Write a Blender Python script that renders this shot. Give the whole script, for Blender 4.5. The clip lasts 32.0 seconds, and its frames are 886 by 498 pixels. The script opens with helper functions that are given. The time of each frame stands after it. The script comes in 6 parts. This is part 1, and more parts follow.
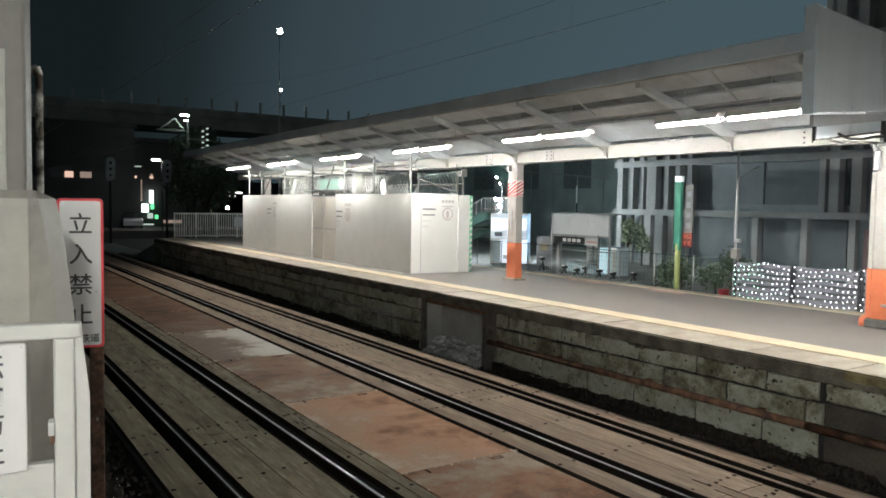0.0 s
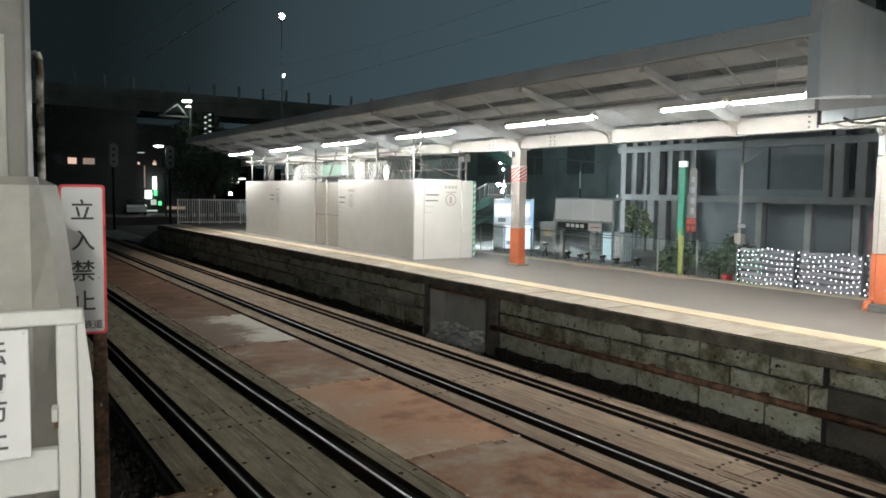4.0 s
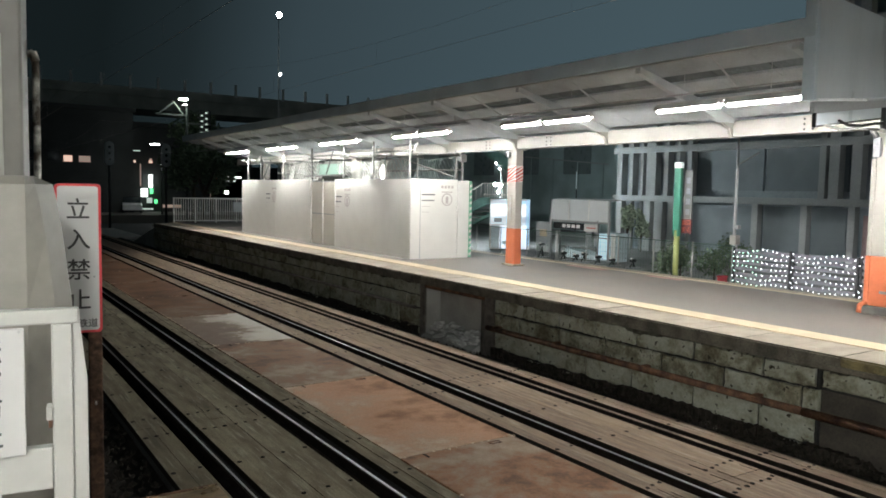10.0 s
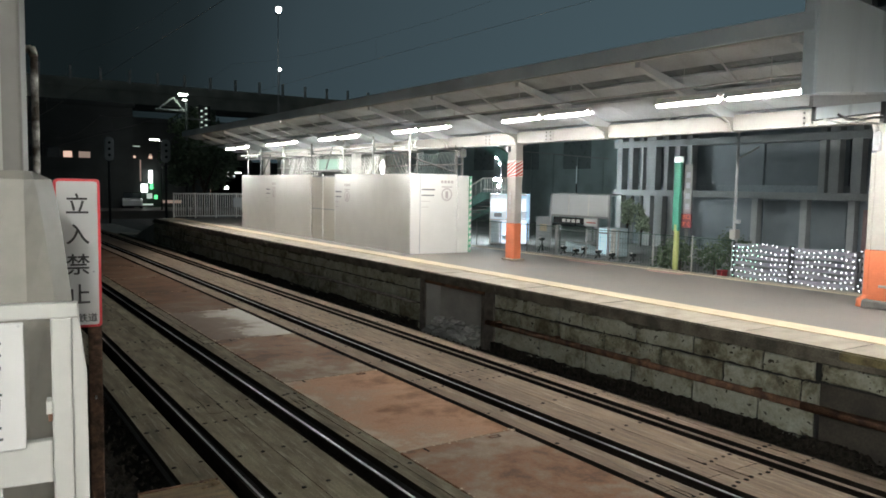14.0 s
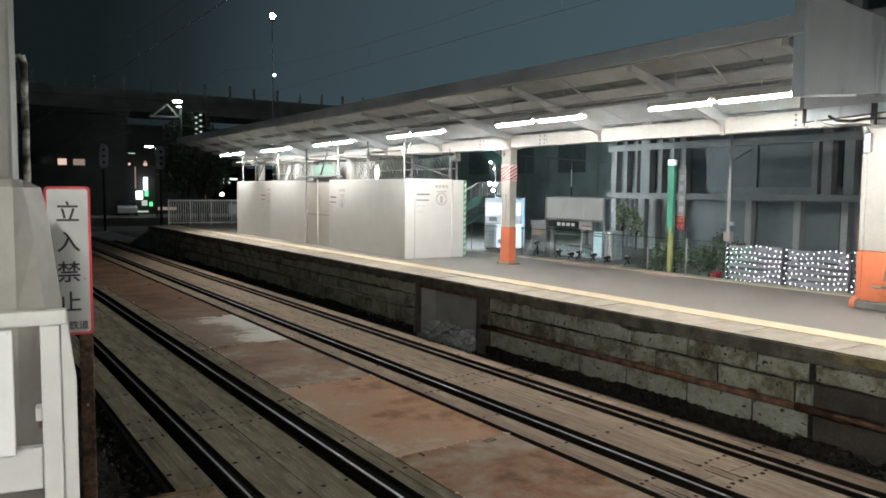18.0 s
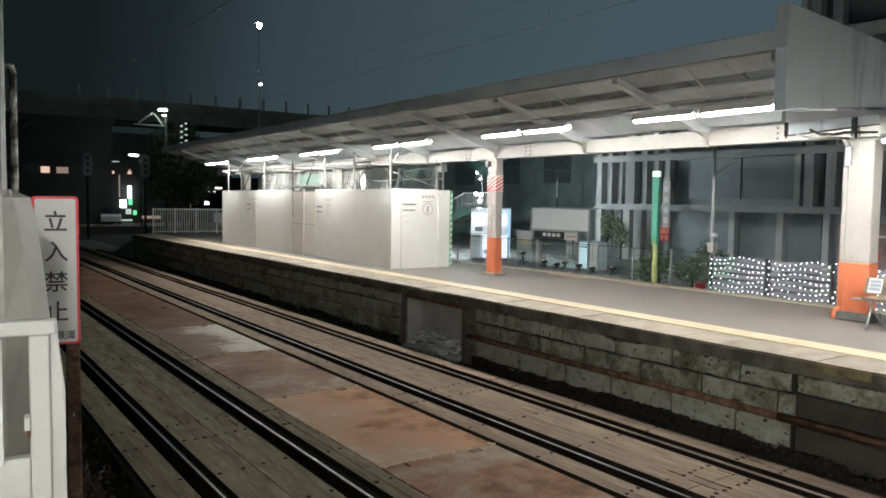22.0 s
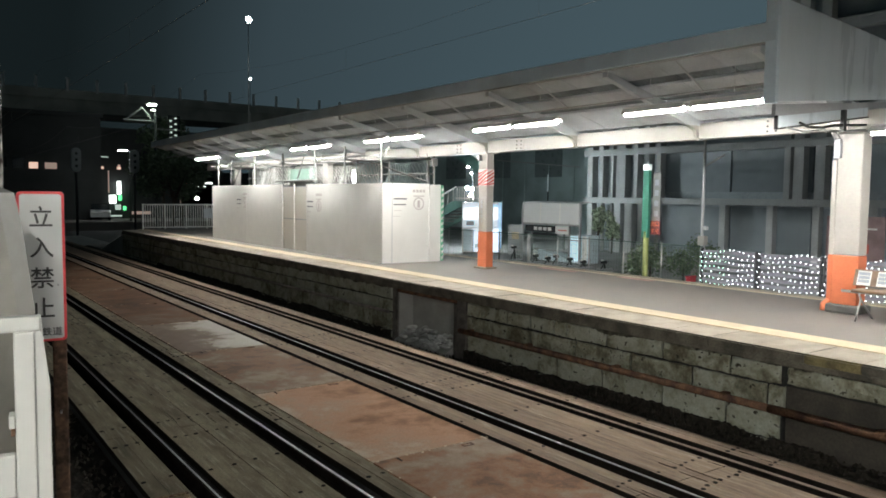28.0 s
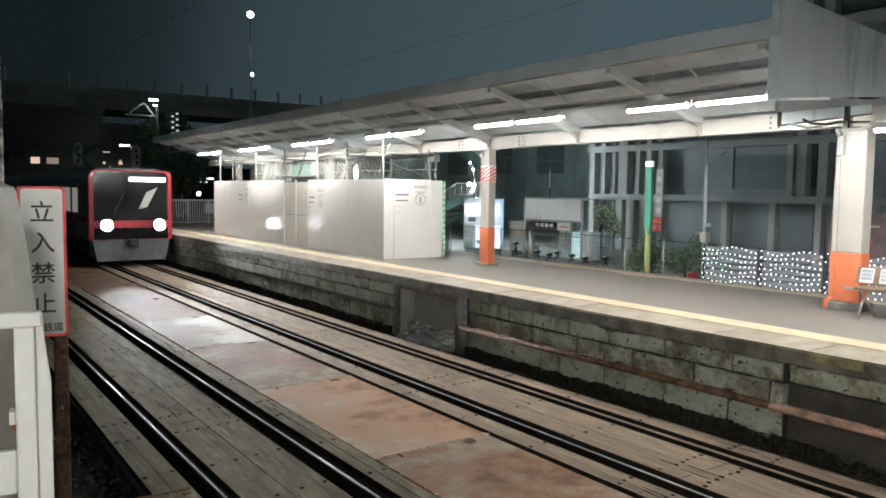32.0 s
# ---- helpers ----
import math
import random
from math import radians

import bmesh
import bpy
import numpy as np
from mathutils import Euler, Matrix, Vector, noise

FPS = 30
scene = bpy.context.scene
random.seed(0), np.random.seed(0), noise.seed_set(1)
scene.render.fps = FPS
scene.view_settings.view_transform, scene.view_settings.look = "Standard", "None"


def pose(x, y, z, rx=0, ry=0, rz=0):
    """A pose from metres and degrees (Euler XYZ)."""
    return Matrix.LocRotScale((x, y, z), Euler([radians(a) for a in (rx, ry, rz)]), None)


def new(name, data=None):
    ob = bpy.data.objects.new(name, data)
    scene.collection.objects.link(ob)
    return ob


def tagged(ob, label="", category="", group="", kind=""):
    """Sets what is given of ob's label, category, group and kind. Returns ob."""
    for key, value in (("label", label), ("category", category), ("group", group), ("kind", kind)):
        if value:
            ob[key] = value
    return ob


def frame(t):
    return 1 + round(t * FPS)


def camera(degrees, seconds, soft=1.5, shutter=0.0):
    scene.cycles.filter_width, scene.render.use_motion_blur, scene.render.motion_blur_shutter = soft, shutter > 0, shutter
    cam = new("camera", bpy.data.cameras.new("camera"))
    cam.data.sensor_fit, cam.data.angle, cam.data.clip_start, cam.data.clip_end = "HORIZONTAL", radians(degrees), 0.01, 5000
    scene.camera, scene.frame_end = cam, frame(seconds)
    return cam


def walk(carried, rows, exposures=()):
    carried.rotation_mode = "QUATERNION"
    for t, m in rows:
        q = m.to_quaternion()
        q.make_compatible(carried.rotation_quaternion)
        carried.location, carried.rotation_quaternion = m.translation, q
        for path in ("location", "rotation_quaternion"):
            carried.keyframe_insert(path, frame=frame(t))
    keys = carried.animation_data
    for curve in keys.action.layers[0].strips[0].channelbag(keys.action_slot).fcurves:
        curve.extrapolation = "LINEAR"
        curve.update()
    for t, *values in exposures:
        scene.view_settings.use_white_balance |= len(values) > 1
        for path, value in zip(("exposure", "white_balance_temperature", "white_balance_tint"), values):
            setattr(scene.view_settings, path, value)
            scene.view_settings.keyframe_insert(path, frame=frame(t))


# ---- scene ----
# World: x across the tracks (towards the far platform), y along them, z up; rail tops at z = 0.
cam = camera(61.0, 32.0, soft=1.75)
PATH = (
    (0, -0.011, 0.005, 2.763, -3.25, -0.96, -33.57),
    (0.5, -0.007, 0.003, 2.763, -3.27, -0.78, -33.61),
    (1, -0.010, -0.001, 2.761, -3.46, -0.73, -33.31),
    (1.5, -0.008, 0.002, 2.762, -3.72, -0.67, -33.18),
    (2, -0.003, 0.018, 2.762, -3.77, -0.68, -33.24),
    (2.5, -0.005, 0.009, 2.764, -4.13, -0.52, -33.30),
    (3, -0.001, 0.017, 2.760, -4.17, -0.60, -33.31),
    (3.5, -0.003, 0.016, 2.761, -4.35, -0.84, -33.32),
    (5.5, -0.004, -0.009, 2.764, -4.28, -0.80, -33.35),
    (6, 0.000, 0.000, 2.763, -4.47, -0.90, -33.35),
    (6.5, 0.000, 0.002, 2.763, -4.48, -0.87, -33.40),
    (7, 0.004, -0.001, 2.764, -4.47, -0.95, -33.55),
    (7.5, 0.006, 0.005, 2.761, -4.42, -0.80, -33.62),
    (8, 0.008, -0.001, 2.762, -4.48, -0.86, -33.43),
    (8.5, 0.007, 0.003, 2.763, -4.49, -0.86, -33.39),
    (9, 0.004, -0.009, 2.764, -4.34, -0.80, -33.38),
    (9.5, -0.003, -0.011, 2.763, -4.44, -0.90, -33.63),
    (10, -0.006, -0.004, 2.767, -4.36, -1.13, -33.59),
    (10.5, -0.006, -0.010, 2.766, -4.38, -1.07, -33.69),
    (11, -0.005, -0.015, 2.764, -4.36, -1.14, -33.60),
    (11.5, -0.006, -0.025, 2.765, -4.21, -1.18, -33.71),
    (12, -0.005, -0.026, 2.768, -4.27, -1.17, -33.84),
    (12.5, -0.004, -0.017, 2.765, -4.51, -0.99, -33.68),
    (13, -0.006, -0.024, 2.765, -4.64, -1.00, -33.71),
    (13.5, -0.001, -0.031, 2.764, -4.74, -0.98, -33.65),
    (14, -0.004, -0.015, 2.765, -4.74, -1.02, -33.58),
    (14.5, -0.002, -0.026, 2.766, -4.58, -1.01, -33.57),
    (16.5, 0.002, -0.021, 2.767, -4.51, -0.78, -33.76),
    (17, 0.002, -0.035, 2.765, -4.43, -0.74, -33.72),
    (17.5, 0.003, -0.040, 2.765, -4.50, -0.59, -33.85),
    (18, 0.008, -0.045, 2.766, -4.39, -0.55, -33.91),
    (18.5, 0.007, -0.032, 2.764, -4.40, -0.49, -34.07),
    (19, 0.008, -0.037, 2.765, -4.22, -0.64, -34.26),
    (19.5, 0.009, -0.043, 2.767, -4.22, -0.58, -34.39),
    (20, 0.006, -0.048, 2.766, -4.09, -0.75, -34.51),
    (20.5, 0.003, -0.038, 2.766, -4.11, -0.61, -34.59),
    (21, -0.005, -0.044, 2.771, -3.74, -0.60, -34.67),
    (21.5, -0.012, -0.048, 2.770, -3.76, -0.66, -34.57),
    (22, -0.014, -0.063, 2.772, -3.62, -0.83, -34.98),
    (22.5, -0.006, -0.070, 2.770, -3.89, -0.63, -35.09),
    (23, -0.004, -0.050, 2.769, -3.66, -0.68, -34.96),
    (23.5, -0.007, -0.058, 2.770, -3.66, -0.71, -35.23),
    (24, -0.007, -0.063, 2.773, -3.59, -0.67, -35.32),
    (24.5, -0.003, -0.054, 2.768, -3.84, -0.47, -35.34),
    (25, -0.004, -0.051, 2.770, -3.98, -0.51, -35.31),
    (25.5, -0.002, -0.049, 2.769, -3.86, -0.30, -35.23),
    (27.5, -0.001, -0.055, 2.770, -3.88, -0.52, -35.40),
    (28, 0.000, -0.055, 2.770, -4.04, -0.61, -35.64),
    (28.5, -0.000, -0.056, 2.772, -3.83, -0.60, -35.59),
    (29, -0.000, -0.048, 2.769, -3.95, -0.76, -35.70),
    (29.5, 0.000, -0.061, 2.769, -3.78, -0.68, -35.87),
    (30, 0.000, -0.055, 2.771, -3.64, -0.64, -35.89),
    (30.5, 0.001, -0.059, 2.770, -3.77, -0.55, -35.82),
    (31, -0.000, -0.055, 2.770, -3.98, -0.75, -35.58),
    (31.5, 0.002, -0.042, 2.770, -4.30, -0.78, -35.45),
    (32, 0.005, -0.038, 2.769, -4.34, -0.76, -35.52),
)
walk(cam, [(t, pose(x, y, z, 90 + p, r, w)) for t, x, y, z, p, r, w in PATH],
     exposures=[(0.0, 0.21), (32.0, 0.21)])

# ---- night sky ----
world = bpy.data.worlds.new("night")
scene.world = world
world.use_nodes = True
wn, wl = world.node_tree.nodes, world.node_tree.links
sky_grad = wn.new("ShaderNodeTexCoord")
sky_ramp = wn.new("ShaderNodeValToRGB")
sky_haze = wn.new("ShaderNodeVectorMath")
sky_haze.operation = "DOT_PRODUCT"
sky_haze.inputs[1].default_value = (0.93, 0.36, 0.0)      # sky brightened towards +x, lens haze put into its colour
wl.new(sky_grad.outputs["Generated"], sky_haze.inputs[0])
wl.new(sky_haze.outputs["Value"], sky_ramp.inputs[0])
sky_ramp.color_ramp.elements[0].color = (0.0064, 0.0103, 0.0114, 1)
sky_ramp.color_ramp.elements[0].position = 0.50
sky_ramp.color_ramp.elements[1].color = (0.050, 0.079, 0.094, 1)
sky_ramp.color_ramp.elements[1].position = 0.92
sky_ramp.color_ramp.elements.new(0.68).color = (0.031, 0.048, 0.057, 1)
sky_ramp.color_ramp.elements.new(0.58).color = (0.0120, 0.0188, 0.0214, 1)
wl.new(sky_ramp.outputs[0], wn["Background"].inputs["Color"])
wn["Background"].inputs["Strength"].default_value = 1.0


# ---- materials ----
def mat(name, color, rough=0.6, metal=0.0, var=0.25, scale=4.0, fine=60.0, bump=0.15, stretch=(1, 1, 1), dark=None,
        dark_amount=0.5, coat=0.0, per_object=0.0, spec=0.5, fixed=False, rough_var=0.12, streak=None):
    """A painted, cast or worn surface: base colour with stains at two scales, grain and relief."""
    m = bpy.data.materials.new(name)
    m.use_nodes = True
    n, l = m.node_tree.nodes, m.node_tree.links
    b = n["Principled BSDF"]
    co, mp = n.new("ShaderNodeTexCoord"), n.new("ShaderNodeMapping")
    mp.inputs["Scale"].default_value = stretch
    if fixed:       # grain laid over the place, so that scaled pieces keep its true size
        l.new(n.new("ShaderNodeNewGeometry").outputs["Position"], mp.inputs[0])
    else:
        l.new(co.outputs["Object"], mp.inputs[0])
    big, small = n.new("ShaderNodeTexNoise"), n.new("ShaderNodeTexNoise")
    big.inputs["Scale"].default_value, big.inputs["Detail"].default_value = scale, 6
    small.inputs["Scale"].default_value, small.inputs["Detail"].default_value = fine, 4
    l.new(mp.outputs[0], big.inputs["Vector"])
    l.new(mp.outputs[0], small.inputs["Vector"])
    d = dark or tuple(c * (1 - var) for c in color)
    ramp = n.new("ShaderNodeValToRGB")
    ramp.color_ramp.elements[0].position, ramp.color_ramp.elements[1].position = 0.5 - 0.25 * dark_amount, 0.6
    ramp.color_ramp.elements[0].color, ramp.color_ramp.elements[1].color = (*d, 1), (*color, 1)
    l.new(big.outputs["Fac"], ramp.inputs[0])
    grain = n.new("ShaderNodeMixRGB")
    grain.blend_type = "OVERLAY"
    grain.inputs[0].default_value = min(1.0, var * 1.2)
    l.new(ramp.outputs[0], grain.inputs[1])
    l.new(small.outputs["Fac"], grain.inputs[2])
    last = grain.outputs[0]
    if streak:      # (colour, low, high, amount): worn streaks along the grain and patches across it
        wear, lift, over, m2 = n.new("ShaderNodeTexNoise"), n.new("ShaderNodeMapRange"), n.new("ShaderNodeMixRGB"), n.new("ShaderNodeMapping")
        m2.inputs["Scale"].default_value = (26, 1.5, 1)
        l.new(mp.inputs[0].links[0].from_socket, m2.inputs[0])
        l.new(m2.outputs[0], wear.inputs["Vector"])
        wear.inputs["Scale"].default_value, wear.inputs["Detail"].default_value, wear.inputs["Roughness"].default_value = 1.0, 8, 0.66
        lift.inputs["From Min"].default_value, lift.inputs["From Max"].default_value = streak[1], streak[2]
        lift.inputs["To Max"].default_value = streak[3]
        l.new(wear.outputs["Fac"], lift.inputs["Value"])
        l.new(lift.outputs[0], over.inputs[0])
        l.new(last, over.inputs[1])
        over.inputs[2].default_value = (*streak[0], 1)
        last = over.outputs[0]
    if per_object:
        info, hsv, rng = n.new("ShaderNodeObjectInfo"), n.new("ShaderNodeHueSaturation"), n.new("ShaderNodeMapRange")
        rng.inputs["To Min"].default_value, rng.inputs["To Max"].default_value = 1 - per_object, 1 + per_object
        l.new(info.outputs["Random"], rng.inputs["Value"])
        l.new(rng.outputs[0], hsv.inputs["Value"])
        l.new(last, hsv.inputs["Color"])
        last = hsv.outputs[0]
    l.new(last, b.inputs["Base Color"])
    rr = n.new("ShaderNodeMapRange")
    rr.inputs["To Min"].default_value, rr.inputs["To Max"].default_value = max(0.04, rough - rough_var), min(1, rough + rough_var)
    l.new(big.outputs["Fac"], rr.inputs["Value"])
    l.new(rr.outputs[0], b.inputs["Roughness"])
    b.inputs["Metallic"].default_value = metal
    b.inputs["Coat Weight"].default_value = coat
    b.inputs["Specular IOR Level"].default_value = spec
    if bump:
        mix = n.new("ShaderNodeMath")
        mix.operation = "ADD"
        l.new(big.outputs["Fac"], mix.inputs[0])
        l.new(small.outputs["Fac"], mix.inputs[1])
        bp = n.new("ShaderNodeBump")
        bp.inputs["Strength"].default_value, bp.inputs["Distance"].default_value = bump, 0.01
        l.new(mix.outputs[0], bp.inputs["Height"])
        l.new(bp.outputs[0], b.inputs["Normal"])
    return m


def patchy(name, stops, rough, scale, fine=40.0, bump=0.12, metal=0.0, warp=1.2, spec=0.4, lean=0.0, pits=None):
    """A surface with sharp-edged patches of rust, dust and wear; stops: (place, colour) along the patch noise.
    pits: (scale, threshold, colour) of small dark holes and moss spots."""
    m = bpy.data.materials.new(name)
    m.use_nodes = True
    n, l = m.node_tree.nodes, m.node_tree.links
    b = n["Principled BSDF"]
    geo = n.new("ShaderNodeNewGeometry")
    big, small, mid = (n.new("ShaderNodeTexNoise") for _ in range(3))
    for q, s, d in ((big, scale, 9), (mid, scale * 5, 7), (small, fine, 4)):
        q.inputs["Scale"].default_value, q.inputs["Detail"].default_value, q.inputs["Roughness"].default_value = s, d, 0.64
        l.new(geo.outputs["Position"], q.inputs["Vector"])
    big.inputs["Distortion"].default_value = warp
    mix = n.new("ShaderNodeMath")
    mix.operation = "MULTIPLY_ADD"
    mix.inputs[1].default_value, mix.inputs[2].default_value = 0.46, -0.23
    l.new(mid.outputs["Fac"], mix.inputs[0])
    add = n.new("ShaderNodeMath")
    l.new(big.outputs["Fac"], add.inputs[0])
    l.new(mix.outputs[0], add.inputs[1])
    info, shift = n.new("ShaderNodeObjectInfo"), n.new("ShaderNodeMath")
    shift.operation = "MULTIPLY_ADD"
    shift.inputs[1].default_value, shift.inputs[2].default_value = 0.14, -0.07
    l.new(info.outputs["Random"], shift.inputs[0])
    add2 = n.new("ShaderNodeMath")
    l.new(add.outputs[0], add2.inputs[0])
    l.new(shift.outputs[0], add2.inputs[1])
    if lean:        # more wear towards one long side of the sheet
        co, xyz, tilt, add3 = n.new("ShaderNodeTexCoord"), n.new("ShaderNodeSeparateXYZ"), n.new("ShaderNodeMath"), n.new("ShaderNodeMath")
        tilt.operation = "MULTIPLY_ADD"
        tilt.inputs[1].default_value, tilt.inputs[2].default_value = lean, -0.92 * lean
        l.new(co.outputs["Object"], xyz.inputs[0])
        l.new(xyz.outputs["X"], tilt.inputs[0])
        l.new(tilt.outputs[0], add3.inputs[0])
        l.new(add2.outputs[0], add3.inputs[1])
        add2 = add3
    ramp = n.new("ShaderNodeValToRGB")
    ramp.color_ramp.elements[0].position, ramp.color_ramp.elements[0].color = stops[0][0], (*stops[0][1], 1)
    ramp.color_ramp.elements[1].position, ramp.color_ramp.elements[1].color = stops[-1][0], (*stops[-1][1], 1)
    for p, c in stops[1:-1]:
        ramp.color_ramp.elements.new(p).color = (*c, 1)
    l.new(add2.outputs[0], ramp.inputs[0])
    grain = n.new("ShaderNodeMixRGB")
    grain.blend_type, grain.inputs[0].default_value = "OVERLAY", 0.35
    l.new(ramp.outputs[0], grain.inputs[1])
    l.new(small.outputs["Fac"], grain.inputs[2])
    last = grain.outputs[0]
    if pits:
        hole, edge, fill = n.new("ShaderNodeTexNoise"), n.new("ShaderNodeMapRange"), n.new("ShaderNodeMixRGB")
        hole.inputs["Scale"].default_value, hole.inputs["Detail"].default_value, hole.inputs["Roughness"].default_value = pits[0], 6, 0.62
        l.new(geo.outputs["Position"], hole.inputs["Vector"])
        edge.inputs["From Min"].default_value, edge.inputs["From Max"].default_value = pits[1], pits[1] + 0.035
        l.new(hole.outputs["Fac"], edge.inputs["Value"])
        l.new(edge.outputs[0], fill.inputs[0])
        l.new(last, fill.inputs[1])
        fill.inputs[2].default_value = (*pits[2], 1)
        last = fill.outputs[0]
    l.new(last, b.inputs["Base Color"])
    rr = n.new("ShaderNodeMapRange")
    rr.inputs["To Min"].default_value, rr.inputs["To Max"].default_value = rough - 0.15, rough + 0.2
    l.new(mid.outputs["Fac"], rr.inputs["Value"])
    l.new(rr.outputs[0], b.inputs["Roughness"])
    b.inputs["Metallic"].default_value = metal
    b.inputs["Specular IOR Level"].default_value = spec
    bp = n.new("ShaderNodeBump")
    bp.inputs["Strength"].default_value, bp.inputs["Distance"].default_value = bump, 0.01
    l.new(add.outputs[0], bp.inputs["Height"])
    l.new(bp.outputs[0], b.inputs["Normal"])
    return m


def glow(name, color, strength):
    m = bpy.data.materials.new(name)
    m.use_nodes = True
    b = m.node_tree.nodes["Principled BSDF"]
    b.inputs["Base Color"].default_value = (*color, 1)
    b.inputs["Emission Color"].default_value = (*color, 1)
    b.inputs["Emission Strength"].default_value = strength
    return m


M = dict(
    tube=glow("fluorescent_tube", (0.965, 0.975, 0.94), 262.0),
    # Stronger than the far tubes; for the unseen rows on the near side.
    tube_near=glow("assumed_near_tube", (0.965, 0.975, 0.94), 372.0),
    boards=mat("worn_boards", (0.196, 0.142, 0.100), 0.85, var=0.42, scale=2.8, fine=36, bump=0.2, stretch=(5, 0.7, 5), dark=(0.120, 0.088, 0.064), dark_amount=0.9, per_object=0.12, fixed=True, spec=0.12, streak=((0.29, 0.245, 0.20), 0.52, 0.66, 0.75)),
    # Mossy near boards, also darkened for the weaker light on that track.
    boards_dim_mossy=mat("dim_mossy_boards", (0.146, 0.124, 0.084), 0.9, var=0.42, scale=1.8, fine=34, bump=0.2, stretch=(4, 0.9, 4), dark=(0.078, 0.066, 0.045), dark_amount=0.8, per_object=0.14, fixed=True, spec=0.08, streak=((0.235, 0.215, 0.165), 0.54, 0.66, 0.7)),
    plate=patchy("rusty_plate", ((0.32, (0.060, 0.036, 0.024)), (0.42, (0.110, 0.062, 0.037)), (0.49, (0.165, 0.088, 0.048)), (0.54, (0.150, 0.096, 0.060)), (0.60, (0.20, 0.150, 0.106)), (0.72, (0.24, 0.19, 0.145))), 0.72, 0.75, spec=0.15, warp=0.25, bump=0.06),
    # Redder rust, also darkened for the weaker light on the far plates.
    plate_dim_rust=patchy("dimmed_rusted_plate", ((0.33, (0.046, 0.028, 0.019)), (0.45, (0.085, 0.046, 0.028)), (0.54, (0.115, 0.060, 0.034)), (0.60, (0.105, 0.068, 0.045)), (0.70, (0.14, 0.10, 0.07))), 0.76, 0.75, spec=0.07, warp=0.25, bump=0.06),
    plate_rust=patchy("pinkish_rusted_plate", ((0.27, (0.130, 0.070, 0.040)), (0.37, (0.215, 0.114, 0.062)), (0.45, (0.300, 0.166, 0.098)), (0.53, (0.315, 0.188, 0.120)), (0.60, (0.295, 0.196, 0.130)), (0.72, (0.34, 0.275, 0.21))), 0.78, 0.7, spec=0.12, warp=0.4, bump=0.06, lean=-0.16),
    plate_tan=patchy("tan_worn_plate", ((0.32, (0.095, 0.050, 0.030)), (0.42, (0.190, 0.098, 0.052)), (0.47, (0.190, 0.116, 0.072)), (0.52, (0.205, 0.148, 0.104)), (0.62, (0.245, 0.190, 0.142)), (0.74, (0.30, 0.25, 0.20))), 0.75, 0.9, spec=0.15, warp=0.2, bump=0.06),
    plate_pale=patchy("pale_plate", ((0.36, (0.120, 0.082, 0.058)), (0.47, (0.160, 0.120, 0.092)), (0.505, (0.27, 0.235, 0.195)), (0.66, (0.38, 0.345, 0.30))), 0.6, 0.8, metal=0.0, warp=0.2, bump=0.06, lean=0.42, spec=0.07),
    rail=mat("rail_steel", (0.016, 0.013, 0.011), 0.95, metal=0.0, var=0.3, fine=40, bump=0.1, spec=0.0),
    railtop=mat("polished_rail_head", (0.30, 0.295, 0.29), 0.42, rough_var=0.03, metal=1.0, var=0.05, scale=0.5, fine=3, bump=0.0, stretch=(1, 0.3, 1)),
    railside=mat("brown_rail_shoulder", (0.200, 0.152, 0.114), 0.75, var=0.3, scale=2, fine=20, bump=0.0, spec=0.15),
    ballast=mat("ballast", (0.036, 0.031, 0.025), 0.95, var=0.5, scale=14, fine=60, bump=0.8, spec=0.06),
    asphalt=mat("platform_asphalt", (0.188, 0.166, 0.149), 0.75, var=0.18, scale=0.8, fine=180, bump=0.25, dark=(0.160, 0.146, 0.134)),
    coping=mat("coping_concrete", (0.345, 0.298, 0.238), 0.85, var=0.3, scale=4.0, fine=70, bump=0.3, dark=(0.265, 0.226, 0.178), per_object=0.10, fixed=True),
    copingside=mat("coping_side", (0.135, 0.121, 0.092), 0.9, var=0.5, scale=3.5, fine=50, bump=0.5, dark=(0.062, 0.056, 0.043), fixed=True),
    copingmoss=mat("yellow_mossy_side", (0.215, 0.175, 0.082), 0.9, var=0.5, scale=5, fine=50, bump=0.5, dark=(0.11, 0.09, 0.045), fixed=True),
    yellow=mat("yellow_line", (0.60, 0.485, 0.325), 0.7, var=0.15, scale=3, fine=60, bump=0.1),
    block=patchy("stone_block", ((0.26, (0.085, 0.076, 0.050)), (0.38, (0.150, 0.140, 0.098)), (0.46, (0.220, 0.218, 0.162)), (0.54, (0.285, 0.290, 0.232)), (0.74, (0.36, 0.365, 0.305))), 0.9, 2.6, fine=34, bump=0.5, warp=0.5, spec=0.08, pits=(13.0, 0.615, (0.045, 0.040, 0.028))),
    mortar=mat("dark_joint", (0.018, 0.018, 0.016), 0.95, var=0.4, scale=8, bump=0.4),
    white=mat("white_paint", (0.80, 0.78, 0.74), 0.45, var=0.06, scale=2, fine=20, bump=0.04),
    panelw=mat("white_hoarding", (0.84, 0.82, 0.785), 0.065, rough_var=0.008, spec=0.28, var=0.02, scale=2.4, fine=9, bump=0.10, dark=(0.81, 0.79, 0.755)),
    cream=mat("cream_steel_paint", (0.41, 0.386, 0.352), 0.5, var=0.08, scale=2.0, fine=25, bump=0.06),
    orange=mat("orange_paint", (0.66, 0.185, 0.085), 0.5, var=0.12, scale=3, fine=30, bump=0.05),
    red=mat("red_paint", (0.70, 0.05, 0.06), 0.5, var=0.1, bump=0.03),
    stripe_red=mat("red_stripe", (0.62, 0.12, 0.10), 0.5, var=0.1, bump=0.03),
